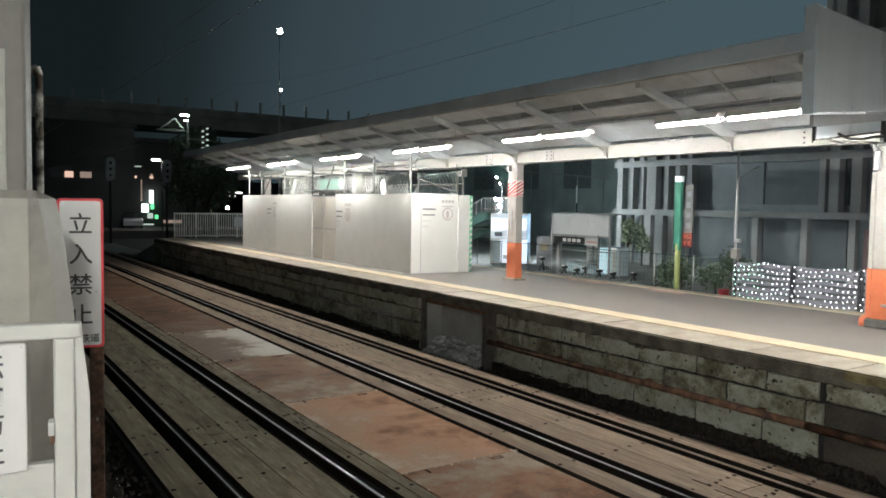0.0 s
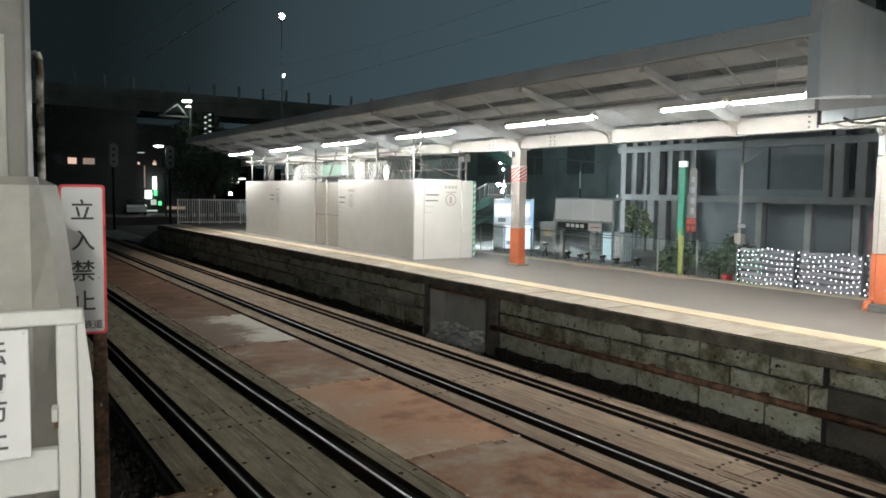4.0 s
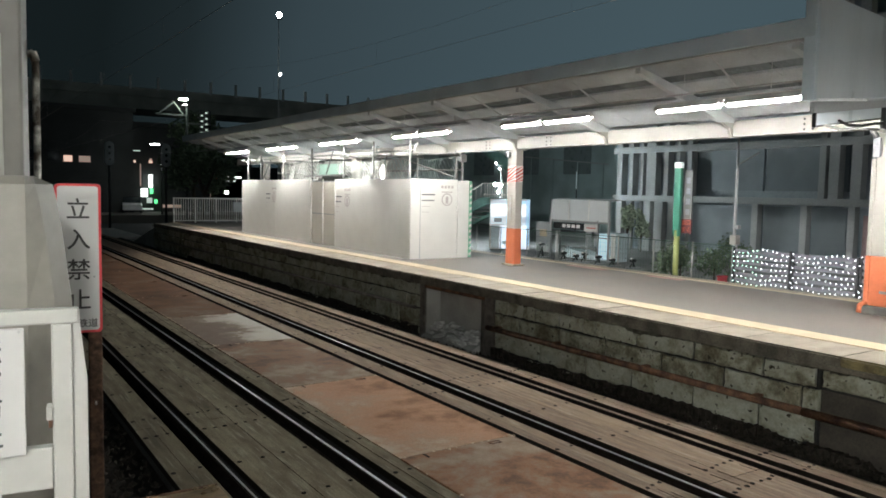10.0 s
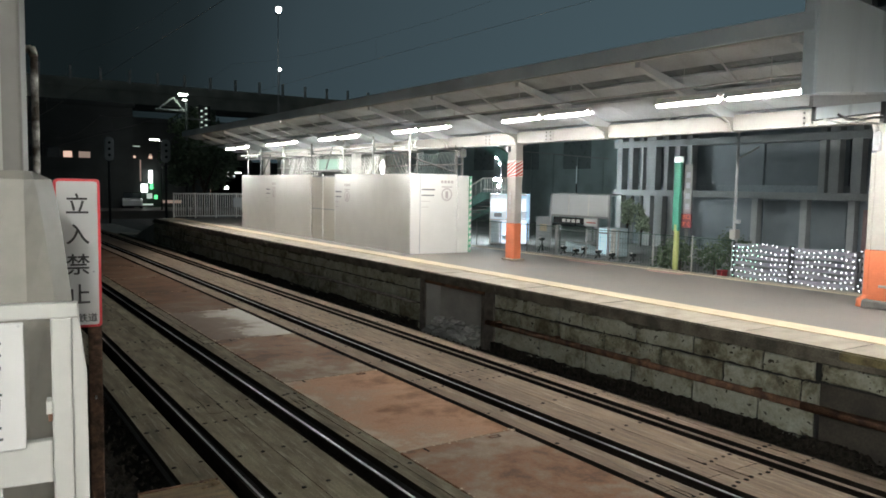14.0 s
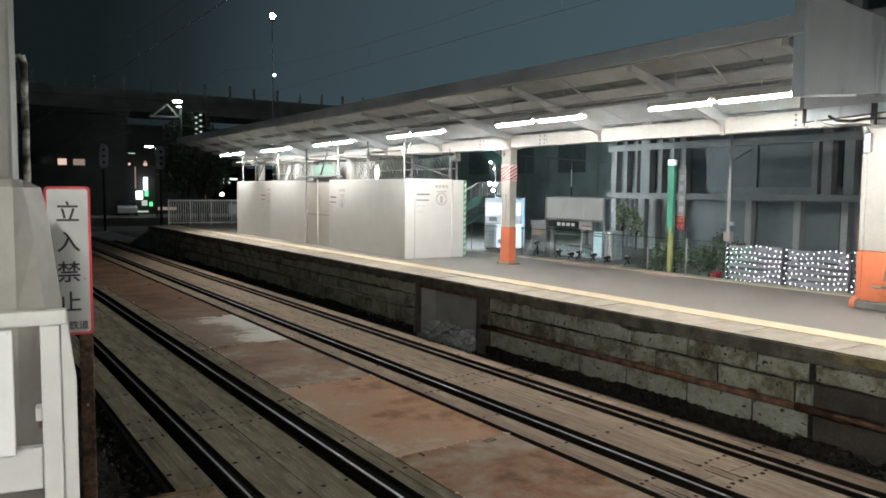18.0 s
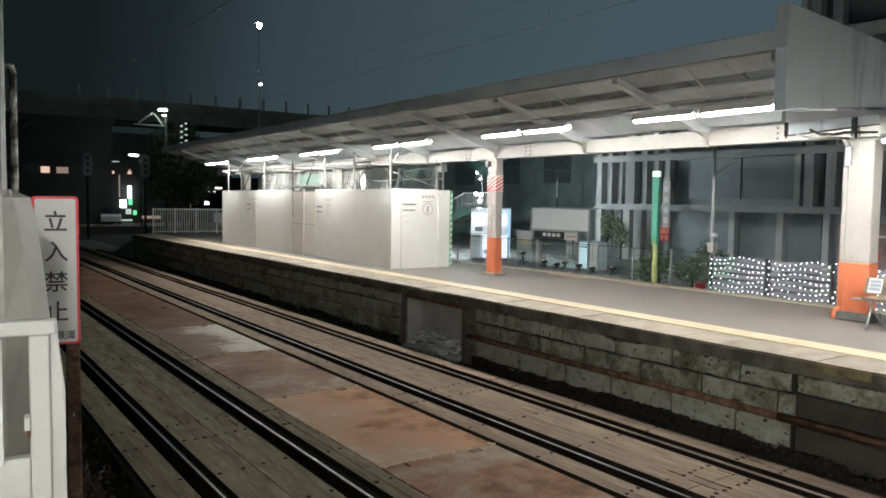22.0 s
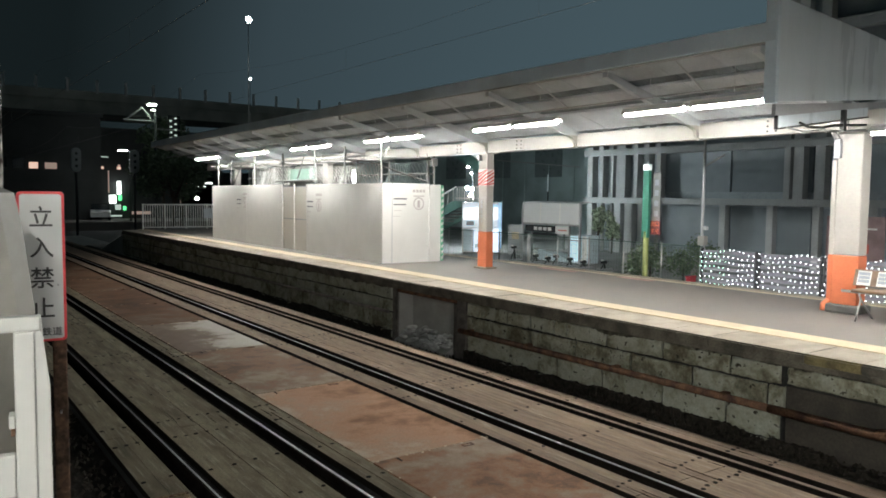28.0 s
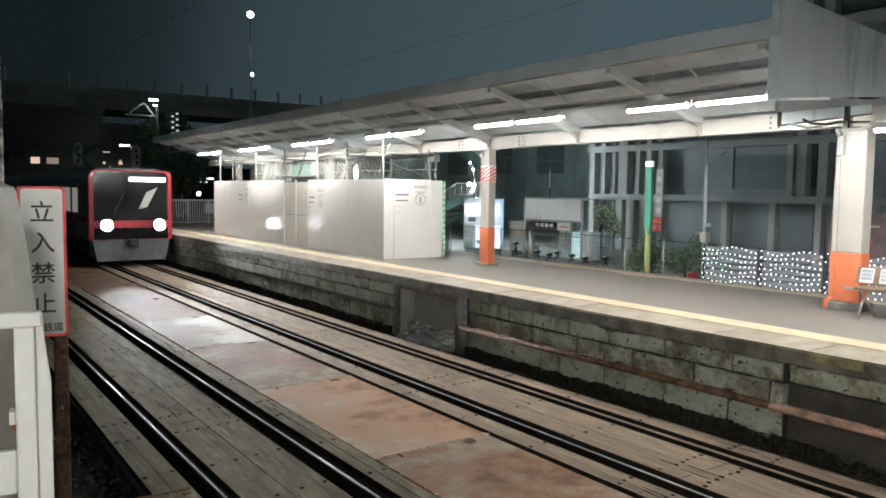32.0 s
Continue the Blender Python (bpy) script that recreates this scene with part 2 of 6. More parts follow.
    roofdark=mat("dark_canopy_sheet", (0.22, 0.245, 0.26), 0.8, var=0.4, scale=1.2, fine=20, bump=0.1),
    roof=mat("canopy_sheet", (0.57, 0.605, 0.635), 0.7, var=0.2, scale=1.5, fine=30, bump=0.1),
    # Tinted pale blue to carry the haze in front of it.
    fascia=mat("canopy_fascia", (0.72, 0.82, 0.88), 0.7, var=0.15, scale=1.0, fine=25, bump=0.06),
    grey=mat("grey_paint", (0.44, 0.45, 0.46), 0.55, var=0.15, scale=1.6, fine=30, bump=0.06),
    galv=mat("galvanised_steel", (0.42, 0.42, 0.41), 0.48, metal=0.7, var=0.15, scale=5, fine=50, bump=0.06),
    black=mat("black_paint", (0.02, 0.02, 0.022), 0.5, var=0.1, bump=0.02),
    rust=mat("rust", (0.165, 0.092, 0.056), 0.85, var=0.5, scale=6, fine=60, bump=0.5, dark=(0.07, 0.04, 0.03), spec=0.08),
    concrete=mat("concrete", (0.36, 0.355, 0.33), 0.9, var=0.25, scale=1.5, fine=50, bump=0.3),
    darkwall=mat("dark_cladding", (0.30, 0.345, 0.375), 0.6, var=0.2, scale=0.6, fine=12, bump=0.05),
    steelframe=mat("pale_steel_frame", (0.39, 0.405, 0.405), 0.6, var=0.15, scale=0.8, fine=20, bump=0.05),
    ground=mat("street_asphalt", (0.075, 0.077, 0.08), 0.85, var=0.3, scale=0.5, fine=90, bump=0.3),
    paving=mat("forecourt_paving", (0.28, 0.285, 0.285), 0.85, var=0.25, scale=0.7, fine=60, bump=0.2),
    green=mat("green_sign_paint", (0.06, 0.27, 0.19), 0.4, var=0.1, bump=0.03),
    stairgreen=mat("green_stair_paint", (0.16, 0.30, 0.26), 0.5, var=0.12, bump=0.05),
    mesh=mat("fence_green", (0.07, 0.12, 0.10), 0.6, var=0.15, bump=0.05),
    leaf=mat("leaves", (0.165, 0.22, 0.135), 0.6, var=0.4, scale=6, fine=30, bump=0.2, per_object=0.2),
    yellowpost=mat("yellow_green_post", (0.34, 0.38, 0.14), 0.5, var=0.12, bump=0.05),
    paper=mat("paper", (0.66, 0.66, 0.63), 0.8, var=0.05, bump=0.03),
    oldpaper=mat("weathered_paper", (0.27, 0.265, 0.235), 0.8, var=0.08, scale=3, fine=20, bump=0.03),
    columnpaint=mat("grey_beige_column", (0.116, 0.109, 0.094), 0.55, var=0.15, scale=2.0, fine=20, bump=0.06),
    recess_shade=mat("shade_dark_concrete", (0.055, 0.047, 0.036), 0.95, var=0.4, scale=3, fine=40, bump=0.4),
    housing=mat("beige_housing", (0.228, 0.215, 0.186), 0.5, var=0.12, scale=2.5, fine=20, bump=0.06),
    pink=mat("worn_pink_mark", (0.50, 0.29, 0.26), 0.8, var=0.3, scale=6, bump=0.05),
    pink_print=mat("faded_red_print", (0.54, 0.475, 0.465), 0.6, var=0.1, bump=0.0),
    barprint=mat("dark_print", (0.13, 0.13, 0.14), 0.6, var=0.1, bump=0.0),
    greyprint=mat("grey_print", (0.30, 0.33, 0.38), 0.6, var=0.1, bump=0.0),
    # Pale blue carries the haze; upright streaks stand in for reflections.
    gable=mat("grey_gable_sheet", (0.70, 0.77, 0.81), 0.3, var=0.08, scale=1.0, fine=12, bump=0.04, stretch=(3, 3, 0.4)),
    benchwood=mat("bench_wood", (0.20, 0.13, 0.085), 0.5, var=0.3, scale=3, fine=30, bump=0.1, stretch=(6, 0.8, 6)),
    worklight=glow("work_light", (1.0, 1.0, 0.97), 6.0),
    signlamp=glow("sign_lamp", (0.9, 1.0, 0.97), 0.5),
    oldred=mat("faded_red_plastic", (0.36, 0.04, 0.05), 0.6, var=0.15, bump=0.03),
    redsign=mat("red_sign_plate", (0.14, 0.03, 0.035), 0.5, var=0.1, bump=0.02),
    vmglow=glow("vending_window", (0.86, 0.94, 1.0), 1.05),
    vmglow2=glow("vending_panel", (0.75, 0.86, 1.0), 1.0),
    vmblue=glow("vending_blue", (0.42, 0.66, 0.92), 0.62),
    shelterroof=mat("milky_roof_sheet", (0.70, 0.71, 0.71), 0.5, var=0.04, scale=1.0, fine=6, bump=0.01),
    paleblue=mat("pale_blue_paint", (0.62, 0.74, 0.78), 0.5, var=0.1, bump=0.04),
    paleblue2=mat("paler_blue_paint", (0.72, 0.84, 0.88), 0.4, var=0.08, bump=0.03),
    darkpanel=mat("dark_panel", (0.235, 0.275, 0.30), 0.5, var=0.2, scale=0.8, bump=0.05, per_object=0.15),
    redposter=mat("red_poster", (0.34, 0.23, 0.23), 0.6, var=0.3, scale=2.5, bump=0.03),
    nightwall=mat("night_wall", (0.055, 0.060, 0.060), 0.8, var=0.3, scale=0.5, bump=0.1),
    nightglass=mat("dark_window", (0.02, 0.024, 0.028), 0.15, var=0.1, bump=0.0),
    whitelamp=glow("white_lamp", (0.86, 0.98, 1.0), 3000.0),
    viaconc=mat("viaduct_concrete", (0.52, 0.53, 0.48), 0.9, var=0.3, scale=0.4, bump=0.2),
    viapost=mat("viaduct_post", (0.82, 0.83, 0.82), 0.7, var=0.2, bump=0.05),
    bracketwhite=mat("white_bracket_paint", (0.8, 0.82, 0.8), 0.5, var=0.05, bump=0.0),
    palelamp=glow("pale_lamp", (0.92, 1.0, 0.92), 9.0),
    bracketlamp=glow("bracket_lamp", (0.82, 1.0, 0.86), 14.0),
    streetlight=glow("street_strip_lamp", (0.95, 1.0, 0.96), 90.0),
    palelamp2=glow("dim_pale_lamp", (0.75, 0.9, 0.8), 0.5),
    copper=mat("contact_wire_copper", (0.42, 0.40, 0.36), 0.4, metal=0.3, var=0.1, bump=0.0),
    darkpaint=mat("dark_steel_paint", (0.05, 0.055, 0.055), 0.6, var=0.2, bump=0.05),
    mastlamp=glow("mast_lamp_glow", (1.0, 1.0, 0.96), 150.0),
    stripglow=glow("dim_strip_glow", (0.80, 0.95, 0.95), 0.22),
    winwarm=glow("warm_window", (1.0, 0.66, 0.52), 0.7),
    windim=glow("dim_window", (1.0, 0.72, 0.60), 0.19),
    shopglow=glow("shop_white", (0.93, 1.0, 0.96), 3.0),
    greenglow=glow("shop_green", (0.15, 0.95, 0.35), 1.2),
    pinkglow=glow("pink_lamp_glow", (1.0, 0.72, 0.70), 1.6),
    redglow=glow("sign_red", (1.0, 0.22, 0.18), 0.9),
    carpaint=mat("silver_car_paint", (0.80, 0.82, 0.84), 0.3, metal=0.0, var=0.05, bump=0.0, coat=0.5),
    carglass=mat("car_glass", (0.03, 0.035, 0.04), 0.1, var=0.05, bump=0.0),
    signwhite=mat("white_sign_face", (0.63, 0.625, 0.605), 0.45, var=0.04, scale=3, fine=20, bump=0.01),
    ink=mat("black_lettering", (0.045, 0.042, 0.04), 0.6, var=0.1, bump=0.0),
    whitefence=mat("white_fence_paint", (0.385, 0.382, 0.352), 0.5, var=0.05, scale=3, fine=25, bump=0.03),
    flaky=mat("flaking_white_paint", (0.78, 0.75, 0.69), 0.8, var=0.3, scale=14, fine=60, bump=0.8, dark=(0.10, 0.08, 0.06), dark_amount=0.3),
    rustpost=mat("dark_rusty_post", (0.13, 0.115, 0.10), 0.85, var=0.5, scale=6, bump=0.4),
    rubble=mat("grey_rubble", (0.62, 0.61, 0.58), 0.85, var=0.35, scale=6, bump=0.5, per_object=0.2),
    grit=mat("pale_grit", (0.46, 0.36, 0.26), 0.95, var=0.5, scale=20, fine=80, bump=0.2, spec=0.05),
    crustdark=mat("dark_moss_crust", (0.080, 0.076, 0.058), 0.95, var=0.5, scale=9, fine=60, bump=0.6, spec=0.08),
    plankside=mat("black_plank_side", (0.016, 0.013, 0.010), 0.9, var=0.3, bump=0.1, spec=0.05),
    boltdark=mat("dark_bolt", (0.010, 0.009, 0.008), 0.9, metal=0.0, var=0.3, bump=0.1, spec=0.05),
    rafterpaint=mat("grey_rafter_paint", (0.62, 0.645, 0.66), 0.6, var=0.12, bump=0.05),
    wood=mat("brown_plank", (0.185, 0.125, 0.06), 0.8, var=0.4, scale=5, fine=40, bump=0.4, stretch=(1, 6, 6)),
)


M["darkbase"] = mat("stained_plinth", (0.15, 0.145, 0.135), 0.9, var=0.3, scale=4, bump=0.3)


# ---- mesh helpers ----
def box(bm, x0, x1, y0, y1, z0, z1, bevel=0.0, slot=0):
    """A box from corner to corner, its edges rounded by bevel; returns its faces' material slot set."""
    vs = [bm.verts.new((x, y, z)) for x in (x0, x1) for y in (y0, y1) for z in (z0, z1)]
    idx = ((0, 1, 3, 2), (4, 6, 7, 5), (0, 4, 5, 1), (2, 3, 7, 6), (0, 2, 6, 4), (1, 5, 7, 3))
    fs = [bm.faces.new([vs[i] for i in f]) for f in idx]
    for f in fs:
        f.material_index = slot
    if bevel:
        es = list({e for f in fs for e in f.edges})
        bmesh.ops.bevel(bm, geom=es, offset=bevel, segments=2, affect="EDGES", profile=0.5)
    return bm


def tube(bm, a, b, r, r2=None, sides=10, slot=0):
    """A round bar from a to b, tapering from r to r2."""
    a, b = Vector(a), Vector(b)
    d = (b - a)
    q = d.to_track_quat("Z", "Y").to_matrix()
    r2 = r if r2 is None else r2
    rings = []
    for p, rad in ((a, r), (b, r2)):
        rings.append([bm.verts.new(p + q @ Vector((rad * math.cos(2 * math.pi * i / sides), rad * math.sin(2 * math.pi * i / sides), 0))) for i in range(sides)])
    for i in range(sides):
        j = (i + 1) % sides
        f = bm.faces.new((rings[0][i], rings[0][j], rings[1][j], rings[1][i]))
        f.material_index = slot
        f.smooth = True
    f = bm.faces.new(rings[0][::-1])
    g = bm.faces.new(rings[1])
    f.material_index = g.material_index = slot
    return bm


def bar(bm, a, b, w, h, slot=0):
    """A square-edged bar from a to b, w across and h high."""
    a, b = Vector(a), Vector(b)
    d = (b - a).normalized()
    side = d.cross(Vector((0, 0, 1)))
    side = side.normalized() if side.length > 1e-4 else Vector((1, 0, 0))
    up = side.cross(d).normalized()
    ring = []
    for p in (a, b):
        ring.append([bm.verts.new(p + side * sx * w / 2 + up * sz * h / 2) for sx, sz in ((-1, -1), (1, -1), (1, 1), (-1, 1))])
    for i in range(4):
        j = (i + 1) % 4
        bm.faces.new((ring[0][i], ring[0][j], ring[1][j], ring[1][i])).material_index = slot
    bm.faces.new(ring[0][::-1]).material_index = slot
    bm.faces.new(ring[1]).material_index = slot
    return bm


def prism(bm, outline, axis, lo, hi, bevel=0.0, slot=0):
    """A flat outline, given in the two other axes, drawn out along axis from lo to hi."""
    def place(u, v, w):
        return {"x": (w, u, v), "y": (u, w, v), "z": (u, v, w)}[axis]
    a = [bm.verts.new(place(u, v, lo)) for u, v in outline]
    b = [bm.verts.new(place(u, v, hi)) for u, v in outline]
    k = len(outline)
    fs = [bm.faces.new(a), bm.faces.new(b[::-1])]
    for i in range(k):
        fs.append(bm.faces.new((a[i], b[i], b[(i + 1) % k], a[(i + 1) % k])))
    bmesh.ops.recalc_face_normals(bm, faces=fs)
    for f in fs:
        f.material_index = slot
    if bevel:
        bmesh.ops.bevel(bm, geom=list({e for f in fs for e in f.edges}), offset=bevel, segments=2, affect="EDGES", profile=0.5)
    return bm


def mesh_of(name, bm, material):
    me = bpy.data.meshes.new(name)
    bm.normal_update()
    bm.to_mesh(me)
    bm.free()
    for m in (material if isinstance(material, (list, tuple)) else [material]):
        me.materials.append(m)
    return me


def part(name, bm, material=None, parent=None, label=""):
    """Links a bmesh as one mesh object under a thing or a part."""
    ob = new(name, mesh_of(name, bm, material) if isinstance(bm, bmesh.types.BMesh) else bm)
    if parent:
        ob.parent = parent
    if label:
        ob["label"] = label
    return ob


def thing(name, x, y, z, label, category, group="", kind="", turn=0):
    ob = new(name)
    ob.empty_display_size = 0.2
    ob.matrix_basis = pose(x, y, z, 0, 0, turn)
    return tagged(ob, label, category, group, kind)


def B(*a, **k):
    return box(bmesh.new(), *a, **k)


def words(name, text, size, m, parent, material, label="", depth=0.002):
    """Lettering in the built-in font, as a mesh; centred on its place."""
    cu = bpy.data.curves.new(name, "FONT")
    cu.offset = size * (0.010 if size > 0.05 else 0.004)
    cu.body, cu.size, cu.extrude, cu.align_x, cu.align_y = text, size, depth, "CENTER", "CENTER"
    tmp = new(name + "_text", cu)
    me = bpy.data.meshes.new_from_object(tmp.evaluated_get(bpy.context.evaluated_depsgraph_get()))
    bpy.data.objects.remove(tmp)
    me.materials.clear()
    me.materials.append(material)
    ob = new(name, me)
    ob.parent = parent
    ob.matrix_basis = m
    if label:
        ob["label"] = label
    return ob


def structure(name, bm, material, label):
    return tagged(part(name, bm, material), label, name.split("_")[0], kind="structure")


ZP = 1.09          # platform top
XE = 7.95          # platform edge
RAILS = (2.27, 3.415, 5.945, 7.08)
FAR = 60.0         # how far the deck and the platform rails reach

# ---- ground ----
bm = bmesh.new()
bm.faces.new([bm.verts.new(p) for p in ((-900, -900, -0.45), (900, -900, -0.45), (900, 1500, -0.45), (-900, 1500, -0.45))])
structure("ground", bm, M["ground"], "dark asphalt ground of the streets round the station")
structure("plaza", B(12.87, 60, -40, 46, -0.44, 0.70), M["paving"], "grey paved forecourt behind the platform")

rs = np.random.RandomState(3)
bm = bmesh.new()
nx = 36
xs, ys = np.linspace(0.37, 8.05, nx), np.concatenate([np.linspace(-6, 20, 110), np.linspace(20.6, 700, 40)])
grid = [[bm.verts.new((x, y, -0.19 + 0.03 * rs.rand() + (0.0 if 10.3 < y < 12.9 else 0.11) * min(1, max(0, (x - 7.62) / 0.40)))) for y in ys] for x in xs]
for i in range(nx - 1):
    for j in range(len(ys) - 1):
        bm.faces.new((grid[i][j], grid[i + 1][j], grid[i + 1][j + 1], grid[i][j + 1]))
tagged(part("ballast_bed", bm, M["ballast"]), "dark dirty ballast bed under both tracks", "ballast", kind="stuff")

verts, faces = [], []
for k in range(6500):
    side = rs.rand() < 0.65
    x = rs.uniform(7.58, 8.06) if side else rs.uniform(0.6, 1.72)
    y = rs.uniform(2.0, 30) if side else rs.uniform(4, 18)
    s = rs.uniform(0.012, 0.034)
    c = np.array([x, y, -0.155 + s * 0.4 + (0.13 * min(1, max(0, (x - 7.62) / 0.40)) if side and not 10.3 < y < 12.9 else 0) + 0.02 * rs.rand()])
    o = len(verts)
    pts = rs.normal(size=(6, 3)) * 0.25 + np.array([(1, 0, 0), (-1, 0, 0), (0, 1, 0), (0, -1, 0), (0, 0, 1), (0, 0, -1)])
    verts += [tuple(c + p * s) for p in pts]
    faces += [tuple(o + i for i in f) for f in ((0, 2, 4), (2, 1, 4), (1, 3, 4), (3, 0, 4), (2, 0, 5), (1, 2, 5), (3, 1, 5), (0, 3, 5))]
me = bpy.data.meshes.new("stones")
me.from_pydata(verts, [], faces)
me.materials.append(M["ballast"])
tagged(new("ballast_stones", me), "loose dark ballast stones beside the deck", "stones", kind="stuff")


# ---- rails ----
def rail(x):
    th = thing("rail", x, 0, 0, "steel running rail with a polished head sunk in the track deck", "rail", "running rails")
    bm = prism(bmesh.new(), ((-0.064, -0.153), (0.064, -0.153), (0.064, -0.14), (0.012, -0.12), (0.010, -0.04), (0.033, -0.03), (0.033, -0.006), (-0.033, -0.006), (-0.033, -0.03), (-0.010, -0.04), (-0.012, -0.12), (-0.064, -0.14)), "y", -8, 700)
    part("rail_web", bm, M["rail"], th)
    bm = prism(bmesh.new(), ((-0.033, -0.014), (0.033, -0.014), (0.033, -0.008), (0.026, -0.004), (-0.026, -0.004), (-0.033, -0.008)), "y", -8, 700)
    # Heads are near-black on three rails and brown on the last.
    part("rail_head", bm, M["rail" if x < 7 else "railside"], th)
    b = 0.009 if x < 3 else 0.0125
    bm = prism(bmesh.new(), ((-b, -0.0042), (-b, -0.0004), (-b + 0.002, 0.0), (b - 0.002, 0.0), (b, -0.0004), (b, -0.0042)), "y", -8, 700)
    # The last band is coloured dull brown in place of losing its glint.
    part("running_band", bm, M["railtop" if x < 7 else "railside"], th, "polished running band" if x < 7 else "dull brown running band, its missing glint put into the colour")


for x in RAILS:
    rail(x)

structure("crossing_slab", B(7.62, 9.3, 43.8, 53, -0.16, -0.03, bevel=0.01), M["concrete"], "pale concrete slab beside the track past the platform")
# ---- platform of the far side ----
PEND = 36.0
structure("platform_core", B(8.42, 12.70, -30, PEND, -0.44, 1.069), M["concrete"], "concrete core of the platform")
structure("platform_surface", B(9.12, 12.70, -30, PEND, 1.071, ZP), M["asphalt"], "grey asphalt platform surface with faint stains")
structure("platform_kerb", B(12.704, 12.86, -30, PEND, -0.44, 1.10, bevel=0.008), M["coping"], "pale concrete kerb along the back of the platform")
structure("back_line", B(12.50, 12.62, -30, PEND, ZP, ZP + 0.004), M["yellow"], "cream painted line near the platform's back edge")
structure("warning_line", B(8.70, 9.10, -30, PEND, 1.0705, ZP + 0.006), M["yellow"], "cream-yellow warning line along the platform edge")
structure("platform_ramp", prism(bmesh.new(), ((PEND + 0.002, -0.44), (PEND + 0.002, 1.085), (PEND + 7, -0.3), (PEND + 7, -0.44)), "x", 8.4, 12.7), M["concrete"], "concrete ramp down from the platform's end")
for k, (x, y, L) in enumerate(((12.30, 12.5, 1.2), (12.32, 10.25, 0.9))):
    tagged(part("floor_mark", B(x - 0.09, x + 0.09, y - L / 2, y + L / 2, ZP + 0.001, ZP + 0.005), M["pink"]), "worn pink queue mark painted on the platform", "floor mark", "queue marks")


# ---- canopy of the far side ----
XC, ZC = 8.77, 4.72          # outer lower edge of the canopy
ZB0, ZB1 = 3.78, 4.05        # girder
YC0, YC1 = 5.3, 33.5
RAFT = [5.45] + [7.97 + 2.86 * k for k in range(9)]
structure("canopy_girder", B(11.10, 11.30, -20, YC1, ZB0, ZB1, bevel=0.008), M["cream"], "long cream steel girder under the canopy")


def roof_z(x):
    return 4.10 + abs(x - 11.2) * (ZC + 0.06 - 4.10) / (11.2 - XC)


roof = bmesh.new()
for sgn in (-1, 1):
    for y0 in np.arange(YC0, YC1 - 0.01, 0.94):
        xa, xb = 11.2 + sgn * 0.02, 11.2 + sgn * (11.2 - XC + 0.02)
        prism(roof, ((xa, roof_z(xa) + 0.012), (xb, roof_z(xb) + 0.012), (xb, roof_z(xb) + 0.042), (xa, roof_z(xa) + 0.042)), "y", y0, min(y0 + 0.925, YC1))
structure("canopy_roof", roof, M["roofdark"], "dark grey sheet canopy roof rising from the girder to its edges")
soffit = bmesh.new()
for sgn in (-1, 1):
    for y0 in np.arange(YC0, YC1 - 0.01, 0.94):
        for o0, o1 in ((0.12, 0.98), (1.24, 1.60), (1.88, 2.41)):
            xa, xb = 11.2 + sgn * o0, 11.2 + sgn * o1
            prism(soffit, ((xa, roof_z(xa) - 0.035), (xb, roof_z(xb) - 0.035), (xb, roof_z(xb)), (xa, roof_z(xa))), "y", y0, min(y0 + 0.932, YC1))
structure("canopy_soffit", soffit, M["roof"], "pale grey soffit boards with dark gaps below the canopy roof")
for sgn in (-1, 1):
    x = 11.2 + sgn * (11.2 - XC + 0.05)
    structure("canopy_fascia", B(x - 0.03, x + 0.03, 5.16 if sgn < 0 else YC0, YC1, ZC - 0.01, ZC + 0.22, bevel=0.006), M["fascia"], "grey fascia along the edge of the canopy")
    structure("fascia_lip", B(x - 0.03 - 0.02 * sgn, x + 0.03 - 0.05 * sgn, YC0, YC1, ZC - 0.035, ZC - 0.012), M["grey"], "narrow steel lip under the canopy fascia")
for y in RAFT[3::3]:
    tagged(part("conduit_hanger", tube(bmesh.new(), (9.36, y, 4.29), (9.36, y, 4.62), 0.008, sides=5), M["galv"]), "thin rod holding the cable conduit", "hanger", "conduit hangers")

def rafter(y):
    th = thing("rafter", 11.2, y, ZB1, "pale steel canopy rafter with a bracket on the girder", "rafter", "canopy rafters")
    for sgn in (-1, 1):
        end = sgn * (11.2 - XC)
        bm = bmesh.new()
        prism(bm, ((0, 0.04), (end, ZC - ZB1 - 0.03), (end, ZC - ZB1 - 0.12), (sgn * 0.45, -0.04), (0, -0.04)), "y", -0.05, 0.05)
        part("arm", bm, M["rafterpaint"], th)
        bm = prism(bmesh.new(), ((sgn * 0.104, 0.0), (sgn * 0.50, 0.02), (sgn * 0.20, -0.12), (sgn * 0.125, -0.29), (sgn * 0.104, -0.29)), "y", -0.035, 0.035)
        part("bracket", bm, M["cream"], th)


for y in RAFT:
    rafter(y)
for k in range(10):
    y = 6.60 + 2.86 * k
    tagged(part("tie_rod", tube(bmesh.new(), (XC + 0.05, y + 0.16, ZC + 0.02), (9.95, y + 0.45, roof_z(9.95) - 0.06), 0.016, sides=6), M["rafterpaint"]), "thin pale steel tie rod below the canopy", "tie rod", "canopy tie rods")
bm = bmesh.new()
tube(bm, (9.36, YC0, 4.30), (9.36, YC1, 4.30), 0.016, sides=6)
tagged(part("conduit", bm, M["galv"]), "thin steel cable conduit over the tube lights", "conduit")


def splice(y):
    th = thing("splice_plate", 11.096, y, 3.915, "cream bolted splice plate on the canopy girder", "splice plate", "girder splices")
    part("plate", B(-0.008, 0.002, -0.14, 0.14, -0.12, 0.12), M["cream"], th)
    for by in (-0.07, 0.07):
        for bz in (-0.08, 0.0, 0.08):
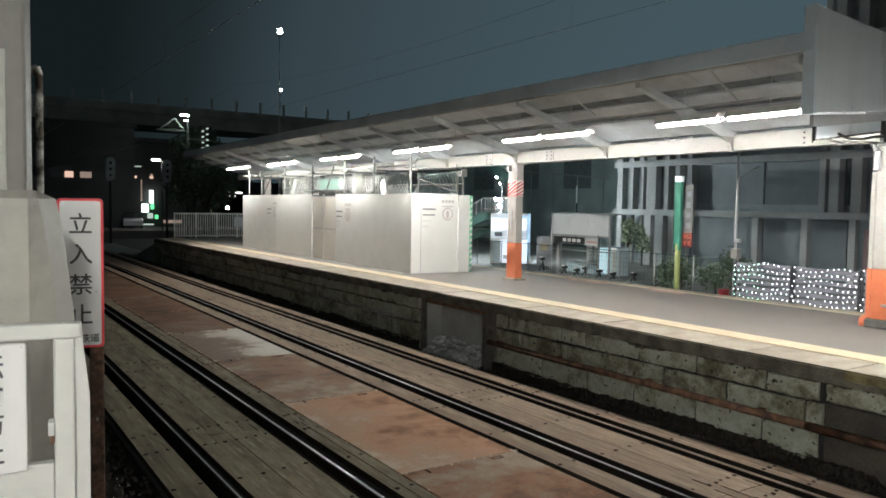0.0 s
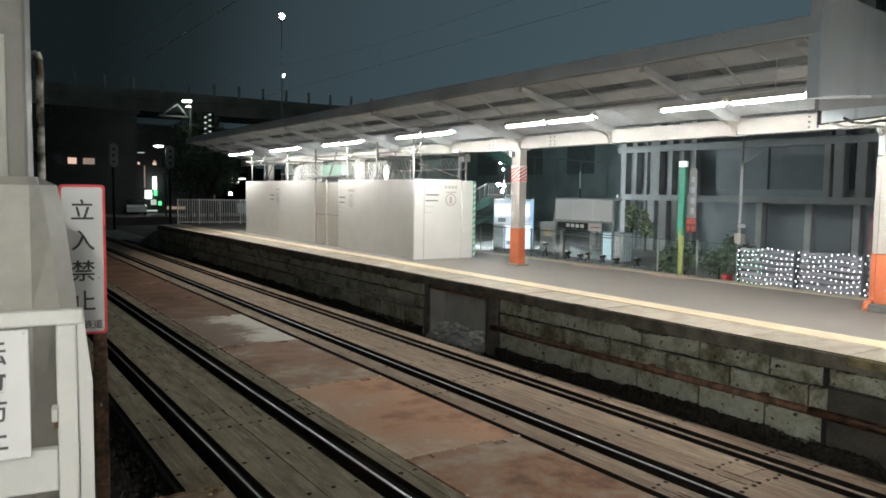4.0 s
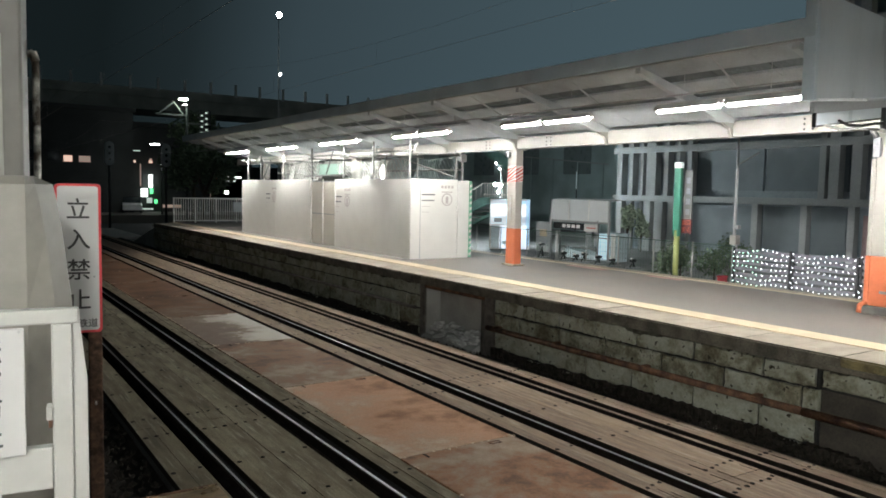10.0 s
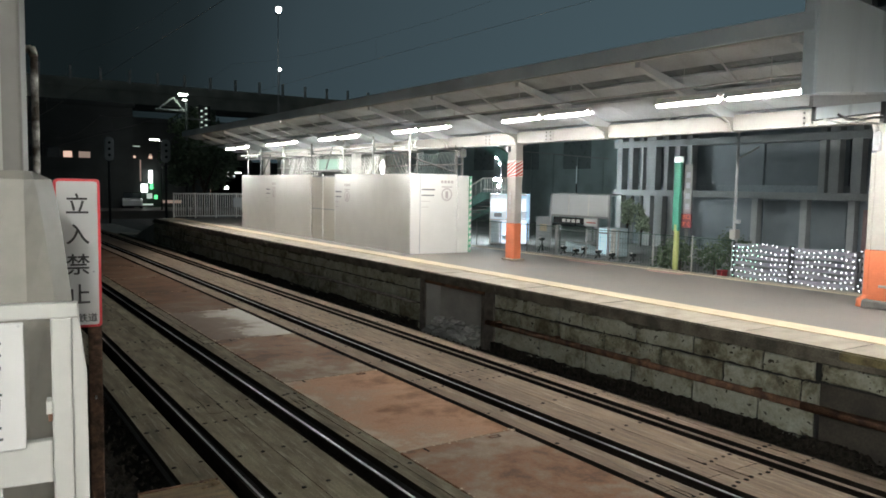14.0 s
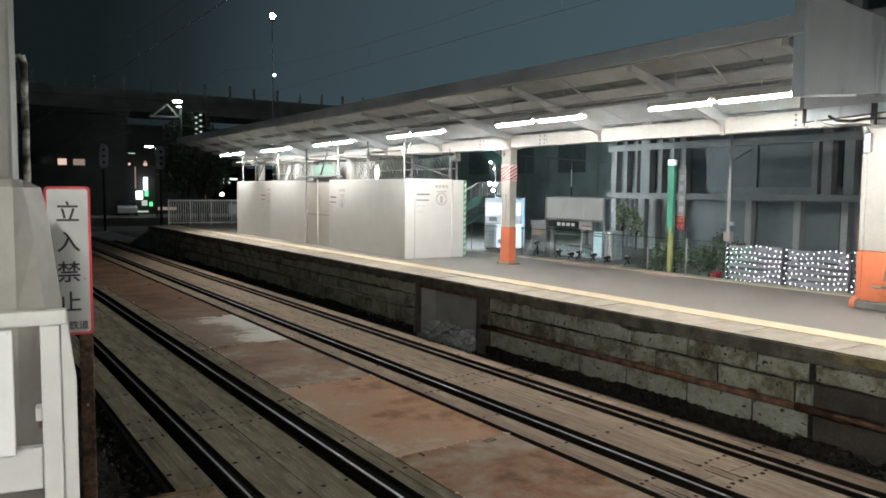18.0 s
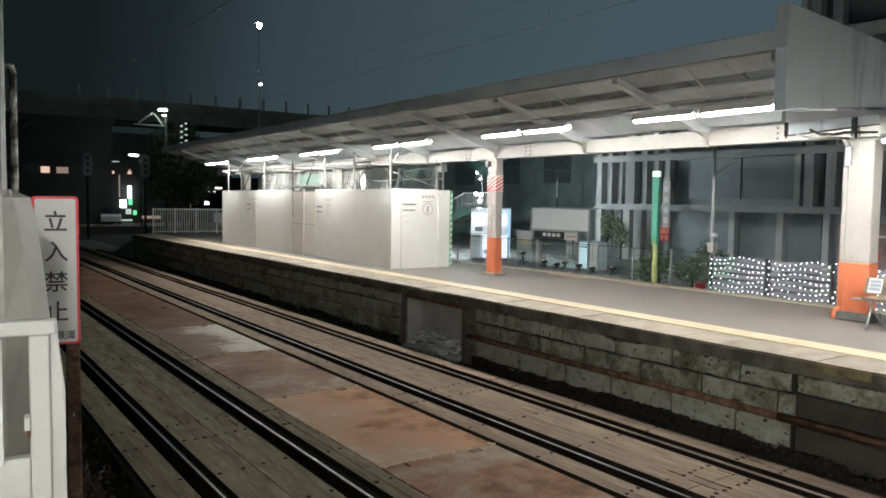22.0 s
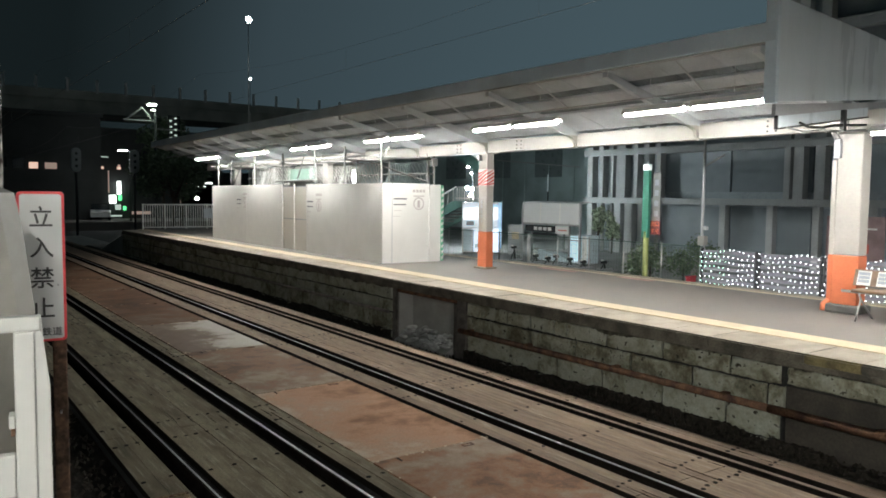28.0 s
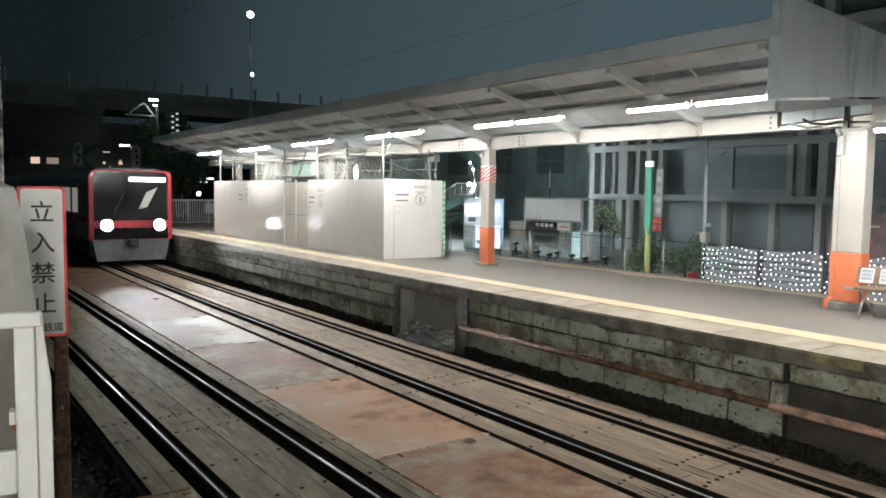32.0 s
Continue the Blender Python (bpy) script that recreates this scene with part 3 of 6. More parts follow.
            part("bolt", tube(bmesh.new(), (-0.020, by, bz), (-0.006, by, bz), 0.018, sides=6), M["darkpaint"], th)


for y in (12.55, 14.75, 20.6, 22.6, 6.6, 28.6):
    splice(y)


# ---- pillars ----
def pillar(y, striped=False, pipe=False, x=11.02, a=0.10, b=0.155):
    th = thing("pillar", x, y, ZP, "cream steel canopy pillar with an orange foot" + (" and a striped warning band" if striped else " and a drain pipe" if pipe else ""), "pillar", "platform pillars")
    h = 0.13 if pipe else 0.045
    part("base", B(-a - 0.07, a + 0.07, -b - 0.07, b + 0.07, 0, h, bevel=min(0.03, h / 3)), M["darkbase" if pipe else "coping"], th, "grey concrete plinth" if pipe else "low pale concrete collar")
    part("foot", B(-a - 0.006, a + 0.006, -b - 0.006, b + 0.006, h - 0.005, 0.86, bevel=0.018), M["orange"], th, "orange painted pillar foot")
    part("shaft", B(-a, a, -b, b, 0.862, 2.69, bevel=0.018), M["cream"], th)
    part("capital", B(-a - 0.06, a + 0.06, -b - 0.05, b + 0.05, 2.655, 2.689, bevel=0.006), M["cream"], th)
    if striped:
        part("warning_band", B(-a - 0.004, a + 0.004, -b - 0.004, b + 0.004, 1.93, 2.30), M["white"], th, "white band with red slanting stripes")
        for face in (0, 1):
            bm = bmesh.new()
            for k in range(-3, 6):
                z0 = 1.93 + k * 0.082
                w = a + 0.003 if face else b + 0.003
                pts = []
                for u, dz in ((-w, 0.0), (w, w * 1.1), (w, w * 1.1 + 0.045), (-w, 0.045)):
                    pts.append((u, min(2.30, max(1.93, z0 + dz))))
                if len({round(p[1], 3) for p in pts}) < 3:
                    continue
                if face:
                    prism(bm, pts, "y", -b - 0.008, -b - 0.0042)
                else:
                    prism(bm, [(-u, z) for u, z in pts], "x", -a - 0.008, -a - 0.0042)
            part("red_stripes", bm, M["stripe_red"], th, "red slanting stripes")
        part("plaque", B(-a - 0.012, -a - 0.001, -0.03, 0.07, 1.02, 1.62, bevel=0.003), M["cream"], th, "narrow plaque with faded writing")
        bm = bmesh.new()
        for k in range(5):
            box(bm, -a - 0.015, -a - 0.0125, -0.015, 0.045, 1.07 + k * 0.11, 1.14 + k * 0.11)
        part("writing", bm, M["grey"], th)
        part("bracket", B(-a - 0.10, -a - 0.01, 0.02, 0.12, 2.50, 2.62, bevel=0.01), M["galv"], th)
    if pipe:
        part("drain_pipe", B(-a + 0.004, -0.02, b + 0.001, b + 0.075, 0.862, 2.28, bevel=0.012), M["cream"], th, "cream boxed drain pipe")
        part("pipe_foot", B(-a, -0.016, b + 0.008, b + 0.079, 0.14, 0.86, bevel=0.012), M["orange"], th, "orange painted foot of the drain pipe")
        bm = bmesh.new()
        tube(bm, (-0.09, 0.235, 0.26), (-0.09, 0.235, 0.15), 0.042)
        tube(bm, (-0.09, 0.235, 0.17), (-0.19, 0.27, 0.11), 0.042)
        tube(bm, (-0.19, 0.27, 0.13), (-0.20, 0.275, 0.015), 0.038)
        part("pipe_shoe", bm, M["orange"], th, "orange painted drain elbow")
        part("junction_box", B(-0.19, -0.131, 0.12, 0.22, 2.30, 2.58, bevel=0.012), M["grey"], th, "grey junction box")
        bm = bmesh.new()
        tube(bm, (-0.18, 0.17, 2.58), (-0.20, 0.24, 2.72), 0.035)
        tube(bm, (-0.20, 0.24, 2.72), (-0.16, 0.34, 2.80), 0.035)
        part("elbow", bm, M["galv"], th, "grey pipe elbow")


pillar(5.50, pipe=True, x=11.47, a=0.13, b=0.185)
pillar(13.6, striped=True)
for y in (21.6, 29.6, -2.4, -10.4):
    pillar(y)

# gable end panel of the canopy and the boards below it
th = thing("gable_panel", 8.77, 5.2, ZB0, "large grey sheet panel closing the canopy's end", "panel")
part("sheet", prism(bmesh.new(), ((0, 0.19), (0, 1.46), (4.6, 1.15), (4.6, 0.60)), "y", -0.05, 0.0, bevel=0.004), M["gable"], th)
part("edge_post", B(-0.07, -0.002, -0.06, 0.10, 0.17, 1.47, bevel=0.006), M["fascia"], th, "pale edge post of the panel")
part("lower_rail", prism(bmesh.new(), ((0.0, 0.02), (0.0, 0.16), (4.6, 0.57), (4.6, 0.40)), "y", -0.03, 0.02), M["grey"], th)
bm = prism(bmesh.new(), ((0.02, -0.13), (0.02, 0.015), (2.28, 0.29), (2.28, 0.17)), "y", -0.055, -0.02)
part("hanging_board", bm, M["gable"], th, "grey board hanging below the panel")
part("board_frame", prism(bmesh.new(), ((0.0, -0.15), (0.02, -0.15), (2.30, 0.15), (2.30, 0.168), (0.02, -0.131), (0.02, 0.02), (0.0, 0.02)), "y", -0.06, -0.015), M["black"], th, "dark frame of the board")

th = thing("cable_run", 10.0, 5.12, 3.72, "dark cables and a conduit strapped below the girder", "cable")
bm = bmesh.new()
pts = [(-0.75, 0, 0.02), (-0.55, 0, -0.02), (-0.2, 0, -0.01), (0.1, 0, 0.04), (0.95, 0, 0.10)]
for a, b in zip(pts, pts[1:]):
    tube(bm, a, b, 0.017)
part("cable", bm, M["black"], th)
bm = bmesh.new()
pts = [(-1.05, 0, -0.06), (-0.7, 0, -0.085), (-0.3, 0, -0.05), (0.2, 0, -0.03), (0.95, 0, 0.03)]
for a, b in zip(pts, pts[1:]):
    tube(bm, a, b, 0.014)
part("conduit", bm, M["galv"], th)
part("hanger", B(0.30, 0.36, -0.03, 0.03, -0.02, 0.26), M["black"], th)


# ---- tube lights ----
def light_pair(y0, y1, x=9.2, z=4.058, top=0.44, hang=(-0.6, 0.6), lit="tube"):
    th = thing("tube_light", x, (y0 + y1) / 2, z, "pair of bright fluorescent tubes under the canopy", "tube light", "canopy tube lights")
    h = (y1 - y0) / 2
    for s0, s1 in ((-h, -0.07), (0.07, h)):
        part("tube", tube(bmesh.new(), (0, s0, 0), (0, s1, 0), 0.028), M[lit], th)
        for e in (s0, s1):
            part("socket", tube(bmesh.new(), (0, e - 0.008, 0.004), (0, e + 0.008, 0.004), 0.031), M["grey"], th)
    for s0, s1 in ((-h, -0.06), (0.06, h)):
        part("reflector", prism(bmesh.new(), ((-0.115, 0.004), (-0.05, 0.036), (0.05, 0.036), (0.115, 0.004), (0.06, 0.085), (-0.06, 0.085)), "y", s0, s1), M["white"], th, "white sheet reflector")
    part("tray", B(-0.03, 0.03, -h, h, 0.088, 0.11, bevel=0.004), M["white"], th, "white mounting tray")
    for e in (h * hang[0], h * hang[1]):
        part("hanger", tube(bmesh.new(), (0, e, 0.08), (0, e, 0.10 + top), 0.004, sides=6), M["rafterpaint"], th)


for y in (6.74, 10.57, 14.87, 19.15, 23.45, 27.82):
    light_pair(y - 1.18, y + 1.18)
light_pair(2.2, 4.6, x=10.02, z=3.62, top=0.66, hang=(-0.7, 0.0))
for y in (-1.3, -6.0, -10.7):
    light_pair(y - 1.27, y + 1.27)
structure("canopy_roof_near", B(8.8, 13.6, -20, 3.6, 4.35, 4.42), M["roof"], "grey sheet canopy roof over the rest of the platform")

M["doorw"] = mat("cream_door", (0.74, 0.70, 0.63), 0.5, var=0.03, scale=0.8, fine=8, bump=0.0)
M["green_pale"] = mat("green_tape", (0.18, 0.52, 0.32), 0.5, var=0.1, bump=0.02)
# ---- site hoarding on the platform ----
HX, HY0, HY1, HT = 9.52, 16.0, 28.2, 3.06
hoard = thing("site_hoarding", HX, HY0, ZP, "tall white flat-panel site hoarding standing on the platform", "hoarding")
HH = HT - ZP
y = -0.28
for L in (4.28, 1.76, 2.92, 3.5):
    if not 3.9 < y < 4.5:
        part("panel", B(0, 0.035, y, y + L - 0.006, 0.005, HH + random.uniform(-0.006, 0.006), bevel=0.003), M["panelw"], hoard)
    else:
        part("door_leaf", B(0.02, 0.055, y + 0.05, y + L - 0.06, 0.02, HH - 0.08, bevel=0.003), M["doorw"], hoard, "cream hoarding door with dark rails")
        for z in (0.93,):
            part("door_rail", B(0.012, 0.022, y + 0.06, y + L - 0.07, z, z + 0.025), M["grey"], hoard)
        for e in (0.0, 0.86, L - 0.035):
            part("door_stile", B(-0.004, 0.03, y + e, y + e + 0.035, 0.0, HH + 0.005, bevel=0.004), M["panelw"], hoard)
        part("door_head", B(0.01, 0.06, y, y + L, HH - 0.07, HH - 0.045), M["grey"], hoard)
    y += L
# end wall facing along the platform
HE = -0.31
x = -0.045
for w, off in ((0.275, -0.012), (1.11, 0.0), (0.35, -0.022)):
    part("panel", B(x + 0.002, x + w - 0.003, HE + off, HE + off + 0.035, 0.004, HH + 0.012 - 0.02 * (x > 1), bevel=0.003), M["panelw"], hoard)
    x += w
part("edge_trim", B(-0.052, -0.046, HE - 0.012, HE + 0.05, 0.004, HH + 0.01), M["white"], hoard, "white joint strip at the corner")
part("joint_strip", B(0.226, 0.234, HE - 0.016, HE - 0.004, 0.004, HH), M["greyprint"], hoard, "grey joint strip")
part("base_plate", B(-0.22, 0.2, HE - 0.02, HE + 0.10, 0.0, 0.008), M["darkbase"], hoard, "dark base plate")
part("side_panel", B(1.655, 1.69, HE + 0.02, 12.2, 0.005, HH, bevel=0.003), M["panelw"], hoard)
part("end_panel", B(0.04, 1.73, 12.16, 12.195, 0.005, HH, bevel=0.003), M["panelw"], hoard)
part("tape", B(1.692, 1.755, HE - 0.045, HE + 0.018, 0.02, HH - 0.02), M["green_pale"], hoard, "green and white corner tape")
bm = bmesh.new()
for k in range(13):
    z0 = 0.05 + k * 0.145
    prism(bm, ((1.691, z0), (1.756, z0 + 0.03), (1.756, z0 + 0.10), (1.691, z0 + 0.07)), "y", HE - 0.0485, HE - 0.0455)
part("tape_stripe", bm, M["white"], hoard, "white slanting stripes on the tape")


def notice(parent, along, u, z):
    """A printed warning: bars of writing over a round prohibition mark."""
    def p(u0, u1, z0, z1, d0=-0.004, d1=-0.001):
        return B(d0, d1, u - u1, u - u0, z0, z1) if along == "y" else B(u + u0, u + u1, HE + d0, HE + d1, z0, z1)
    for k, (w, h) in enumerate(((0.38, 0.034), (0.36, 0.028), (0.24, 0.012), (0.20, 0.010))):
        part("writing", p(-0.62, -0.62 + w, z + 0.20 - k * 0.14, z + 0.20 - k * 0.14 + h), M["barprint" if k < 2 else "pink_print"], parent)
    for k in range(4):
        part("writing", p(-0.06 + k * 0.10, 0.01 + k * 0.10, z + 0.38, z + 0.45), M["pink_print"], parent)
    bm = bmesh.new()
    seg = 20
    for k in range(seg):
        a0, a1 = 2 * math.pi * k / seg, 2 * math.pi * (k + 1) / seg
        c = [(0.12 + r * math.cos(a), z + 0.10 + r * math.sin(a)) for r, a in ((0.13, a0), (0.16, a0), (0.16, a1), (0.13, a1))]
        if along == "y":
            prism(bm, [(u - q[0], q[1]) for q in c], "x", -0.005, -0.001)
        else:
            prism(bm, [(u + q[0], q[1]) for q in c], "y", HE - 0.005, HE - 0.001)
    part("prohibition_ring", bm, M["pink_print"], parent, "faded red prohibition ring")
    part("pictogram", p(0.08, 0.16, z + 0.0, z + 0.18, -0.0045), M["pink_print"], parent)
    part("pictogram", p(-0.04, 0.28, z + 0.275, z + 0.30), M["pink_print"], parent)


notice(hoard, "x", 0.90, 1.38)
notice(hoard, "y", 3.34, 1.26)
notice(hoard, "y", 8.97, 1.26)

# ---- scaffold above the hoarding ----
M["sheath"] = mat("pale_sheathing", (0.17, 0.167, 0.157), 0.8, var=0.25, scale=2.5, fine=20, bump=0.1)
M["scaffsteel"] = mat("dull_scaffold_steel", (0.19, 0.19, 0.18), 0.6, metal=0.15, var=0.2, scale=5, fine=40, bump=0.06)
sc = thing("scaffold", 9.66, 16.0, ZP, "galvanised tube scaffold standing inside the hoarding", "scaffold")
for yy, top in ((0.05, 3.02), (1.95, 2.98), (3.73, 2.96), (6.0, 2.94), (8.3, 2.95), (10.5, 2.9), (11.85, 2.95)):
    part("standard", tube(bmesh.new(), (0, yy, 0), (0, yy, top), 0.026), M["scaffsteel"], sc)
    part("standard", tube(bmesh.new(), (1.45, yy + 0.1, 0), (1.45, yy + 0.1, top - 0.25), 0.026), M["scaffsteel"], sc)
    part("transom", tube(bmesh.new(), (-0.1, yy + 0.04, 2.62), (1.6, yy + 0.04, 2.62), 0.024), M["scaffsteel"], sc)
    part("coupler", B(-0.05, 0.05, yy - 0.05, yy + 0.05, 2.60, 2.70, bevel=0.012), M["scaffsteel"], sc)
for x, z in ((0.03, 2.68), (1.48, 2.70), (1.48, 2.25)):
    part("ledger", tube(bmesh.new(), (x, -0.12, z), (x, 12.7, z + 0.03), 0.024), M["scaffsteel"], sc)
part("ledger", tube(bmesh.new(), (0.05, 3.9, 2.10), (0.05, 6.4, 2.09), 0.03), M["scaffsteel"], sc)
part("brace", tube(bmesh.new(), (1.45, 0.2, 2.05), (1.45, 3.6, 2.75), 0.022), M["scaffsteel"], sc)
part("brace", tube(bmesh.new(), (0.04, 10.4, 2.0), (0.04, 9.6, 2.7), 0.022), M["scaffsteel"], sc)
for k in range(5):
    part("sheathing", B(1.50, 1.52, 4.3 + k * 1.62, 5.88 + k * 1.62, 1.95, 2.66), M["sheath"], sc, "pale mesh sheathing")
part("walk_board", B(-0.02, 0.22, 3.9, 6.6, 2.055, 2.095), M["sheath"], sc, "pale walk board")
part("brace", tube(bmesh.new(), (0.03, 0.2, 2.46), (0.03, -0.25, 2.86), 0.022), M["scaffsteel"], sc)
part("brace", tube(bmesh.new(), (0.06, 5.1, 2.1), (0.06, 4.6, 2.8), 0.018), M["scaffsteel"], sc)
part("stay", B(0.9, 1.1, 9.9, 10.0, 1.9, 2.5, bevel=0.01), M["sheath"], sc)
for yy in (0.1, 0.35):
    part("standard", tube(bmesh.new(), (1.62, yy, 0), (1.62, yy, 2.8), 0.035), M["scaffsteel"], sc)
part("coupler", B(1.52, 1.70, 0.02, 0.22, 2.45, 2.66, bevel=0.015), M["scaffsteel"], sc)


def net(y0, y1, z0, z1, xx, sag, paint):
    """A knotted net: two sets of slanting cords that hang in folds."""
    th = thing("safety_net", xx, y0, ZP, "pale knotted safety net hung in folds inside the scaffold", "safety net", "scaffold nets")
    L, h = y1 - y0, z1 - z0

    def at(u, f):
        fold = 0.07 * math.sin(2.6 * u + 2.2 * f) + 0.04 * math.sin(6.1 * u)
        return (fold, u + sag * 0.12 * math.sin(3.1 * f + 1.3 * u), z0 + h * f - 0.05 * math.sin(math.pi * min(1, max(0, u / L))) * f)
    bm = bmesh.new()
    for lean, step, w in ((0.55, 0.115, 0.015), (-0.45, 0.23, 0.011)):
        for k in range(int((L + 0.6) / step)):
            u0, prev = k * step - (0.0 if lean < 0 else 0.3), None
            for q in range(8):
                u = u0 + lean * q / 7 * h
                cur = at(u, q / 7) if 0 <= u <= L else None
                if prev and cur:
                    bar(bm, prev, cur, w, w)
                prev = cur
    for f in (0.0, 1.0):
        for q in range(24):
            bar(bm, at(L * q / 24, f), at(L * (q + 1) / 24, f), 0.018, 0.018)
    tagged(part("netting", bm, M[paint], th), kind="stuff")


M["greenboard"] = mat("dull_green_board", (0.17, 0.27, 0.22), 0.6, var=0.15, bump=0.03)
M["netdim"] = mat("grey_green_net", (0.22, 0.27, 0.26), 0.8, var=0.1, bump=0.05)
M["netting"] = mat("pale_net", (0.42, 0.42, 0.39), 0.8, var=0.1, bump=0.05)
net(16.7, 20.6, 1.97, 2.52, 10.0, 1.0, "netting")
net(22.3, 24.9, 1.97, 2.60, 10.0, 0.3, "netting")
net(16.3, 18.4, 1.97, 2.60, 11.22, 0.6, "netdim")
tagged(part("green_notice", B(10.9, 10.92, 22.3, 24.4, 3.22, 3.62, bevel=0.004), M["greenboard"]), "pale green notice board inside the scaffold", "notice board")
bs = thing("work_light", 10.25, 18.5, ZP, "white glowing balloon work light on a stand", "work light")
bm = bmesh.new()
bmesh.ops.create_uvsphere(bm, u_segments=16, v_segments=10, radius=0.06, matrix=Matrix.Translation((0, 0, 2.19)) @ Matrix.Diagonal((1, 1, 3.5, 1)))
part("balloon", bm, M["worklight"], bs)
part("stand", tube(bmesh.new(), (0, 0, 0), (0, 0, 2.06), 0.02), M["galv"], bs)
part("foot", B(-0.25, 0.25, -0.25, 0.25, 0, 0.03, bevel=0.01), M["galv"], bs)

# ---- railing at the platform's far end ----
pr = thing("end_railing", 8.86, 35.7, ZP, "white painted railing across the platform's end", "railing")
part("top_rail", tube(bmesh.new(), (0, 0, 1.14), (3.9, 0, 1.14), 0.03), M["white"], pr)
part("bottom_rail", tube(bmesh.new(), (0, 0, 0.10), (3.9, 0, 0.10), 0.025), M["white"], pr)
for k in range(5):
    part("post", tube(bmesh.new(), (k * 0.975, 0, 0), (k * 0.975, 0, 1.18), 0.035), M["white"], pr)
for k in range(36):
    if k % 9:
        part("baluster", tube(bmesh.new(), (k * 0.1083, 0, 0.10), (k * 0.1083, 0, 1.14), 0.016, sides=6), M["white"], pr)
part("notice_plate", B(2.75, 3.35, -0.06, -0.04, 0.50, 0.98, bevel=0.01), M["grey"], pr, "grey notice plate on the railing")


# ---- bench ----
bn = thing("bench", 10.93, 3.38, ZP, "brown platform bench with white printed sheets on its back", "bench")
for k in range(3):
    y0 = 0.05 + k * 0.62
    part("seat", B(-0.20, 0.16, y0, y0 + (0.58 if k < 2 else 0.44), 0.40, 0.44, bevel=0.012), M["benchwood"], bn)
    part("backrest", prism(bmesh.new(), ((0.14, 0.46), (0.17, 0.46), (0.24, 0.69), (0.21, 0.69)), "y", y0, y0 + 0.58, bevel=0.006), M["benchwood"], bn)
    for j in range(2):
        q0 = y0 + 0.04 + j * 0.27
        part("printed_sheet", prism(bmesh.new(), ((0.138, 0.475), (0.202, 0.675), (0.198, 0.677), (0.134, 0.477)), "y", q0 + 0.03, q0 + 0.215), M["paper"], bn, "white printed sheet")
        for e in range(3):
            f0 = 0.12 + 0.19 * e
            xa, za = 0.134 + 0.088 * f0, 0.477 + 0.275 * f0
            part("writing", prism(bmesh.new(), ((xa - 0.003, za), (xa - 0.001, za), (xa + 0.011, za + 0.045), (xa + 0.009, za + 0.045)), "y", q0 + 0.045, q0 + 0.20), M["greyprint"], bn)
for yy in (0.12, 0.90, 1.62):
    bm = bmesh.new()
    tube(bm, (-0.19, yy, 0.39), (-0.12, yy, 0.30), 0.014)
    tube(bm, (-0.12, yy, 0.30), (-0.26, yy, 0.0), 0.014)
    tube(bm, (-0.12, yy, 0.30), (0.24, yy, 0.0), 0.014)
    tube(bm, (-0.19, yy, 0.39), (0.16, yy, 0.39), 0.014)
    part("leg", bm, M["galv"], bn)
part("frame_bar", tube(bmesh.new(), (0.0, 0.0, 0.385), (0.0, 1.95, 0.385), 0.02), M["galv"], bn)

# ---- behind the platform: fences, string lights, signs ----
GP = 0.70
M["dimgrey"] = mat("dim_grey_panel", (0.20, 0.21, 0.21), 0.6, var=0.15, bump=0.03)


def string_light_panel(y0, y1, seed):
    th = thing("string_light_fence", 13.15, y0, GP, "slatted fence panel hung with glowing white string lights", "string lights", "lit fence panels")
    L = y1 - y0
    rr = random.Random(seed)
    for z in (0.44, 0.56, 0.68, 0.80, 0.92, 1.02):
        part("slat", B(-0.012, 0.012, 0, L, z - 0.040, z + 0.026), M["darkslat"], th)
    for yy in (0.02, L - 0.02):
        part("post", B(-0.025, 0.025, yy - 0.02, yy + 0.02, 0, 1.07), M["darkpost"], th)
    bulbs, tinted, wire = bmesh.new(), bmesh.new(), bmesh.new()
    for r in range(7):
        z = 0.395 + r * 0.105
        prev = None
        n = int(L / 0.102)
        for k in range(n):
            swag = (0.05 if r == 6 else 0.022) * math.sin((k + 0.5) * 0.62 + r * 0.8 + seed)
            p = Vector((-0.05, L * (k + 0.5 + 0.25 * (r % 2)) / n + rr.uniform(-0.014, 0.014), z + swag + rr.uniform(-0.008, 0.008)))
            if rr.random() < 0.95:
                green = seed == 0 and p.y > 0.5 * L and rr.random() < 0.75
                bmesh.ops.create_icosphere(tinted if green else bulbs, subdivisions=1, radius=rr.uniform(0.0095, 0.0122), matrix=Matrix.Translation(p))
            if prev is not None:
                bar(wire, prev, p, 0.005, 0.005)
            prev = p
    tagged(part("bulb_string", bulbs, M["led"], th, "tiny glowing white bulbs"), kind="stuff")
    if seed == 0:
        tagged(part("bulb_string", tinted, M["ledgreen"], th, "tiny glowing pale green bulbs"), kind="stuff")
    else:
        tinted.free()
    tagged(part("wire", wire, M["black"], th), kind="stuff")


M["darkpost"] = mat("dark_fence_post", (0.05, 0.05, 0.055), 0.7, var=0.2, bump=0.1)
M["darkslat"] = mat("grey_slat", (0.25, 0.24, 0.275), 0.7, var=0.2, bump=0.1)
M["led"] = glow("led_white", (0.90, 0.94, 1.0), 6.0)
M["ledgreen"] = glow("led_pale_green", (0.60, 1.0, 0.82), 5.0)
for k, (a, b) in enumerate(((8.02, 9.25), (6.77, 8.0), (5.52, 6.75), (4.27, 5.50), (3.02, 4.25), (1.77, 3.0))):
    string_light_panel(a, b, k)


def mesh_fence(y0, y1, x=13.3):
    th = thing("mesh_fence", x, y0, GP, "low green wire mesh fence on slim steel posts", "fence", "forecourt fences")
    L = y1 - y0
    n = max(2, round(L / 1.1))
    for k in range(n + 1):
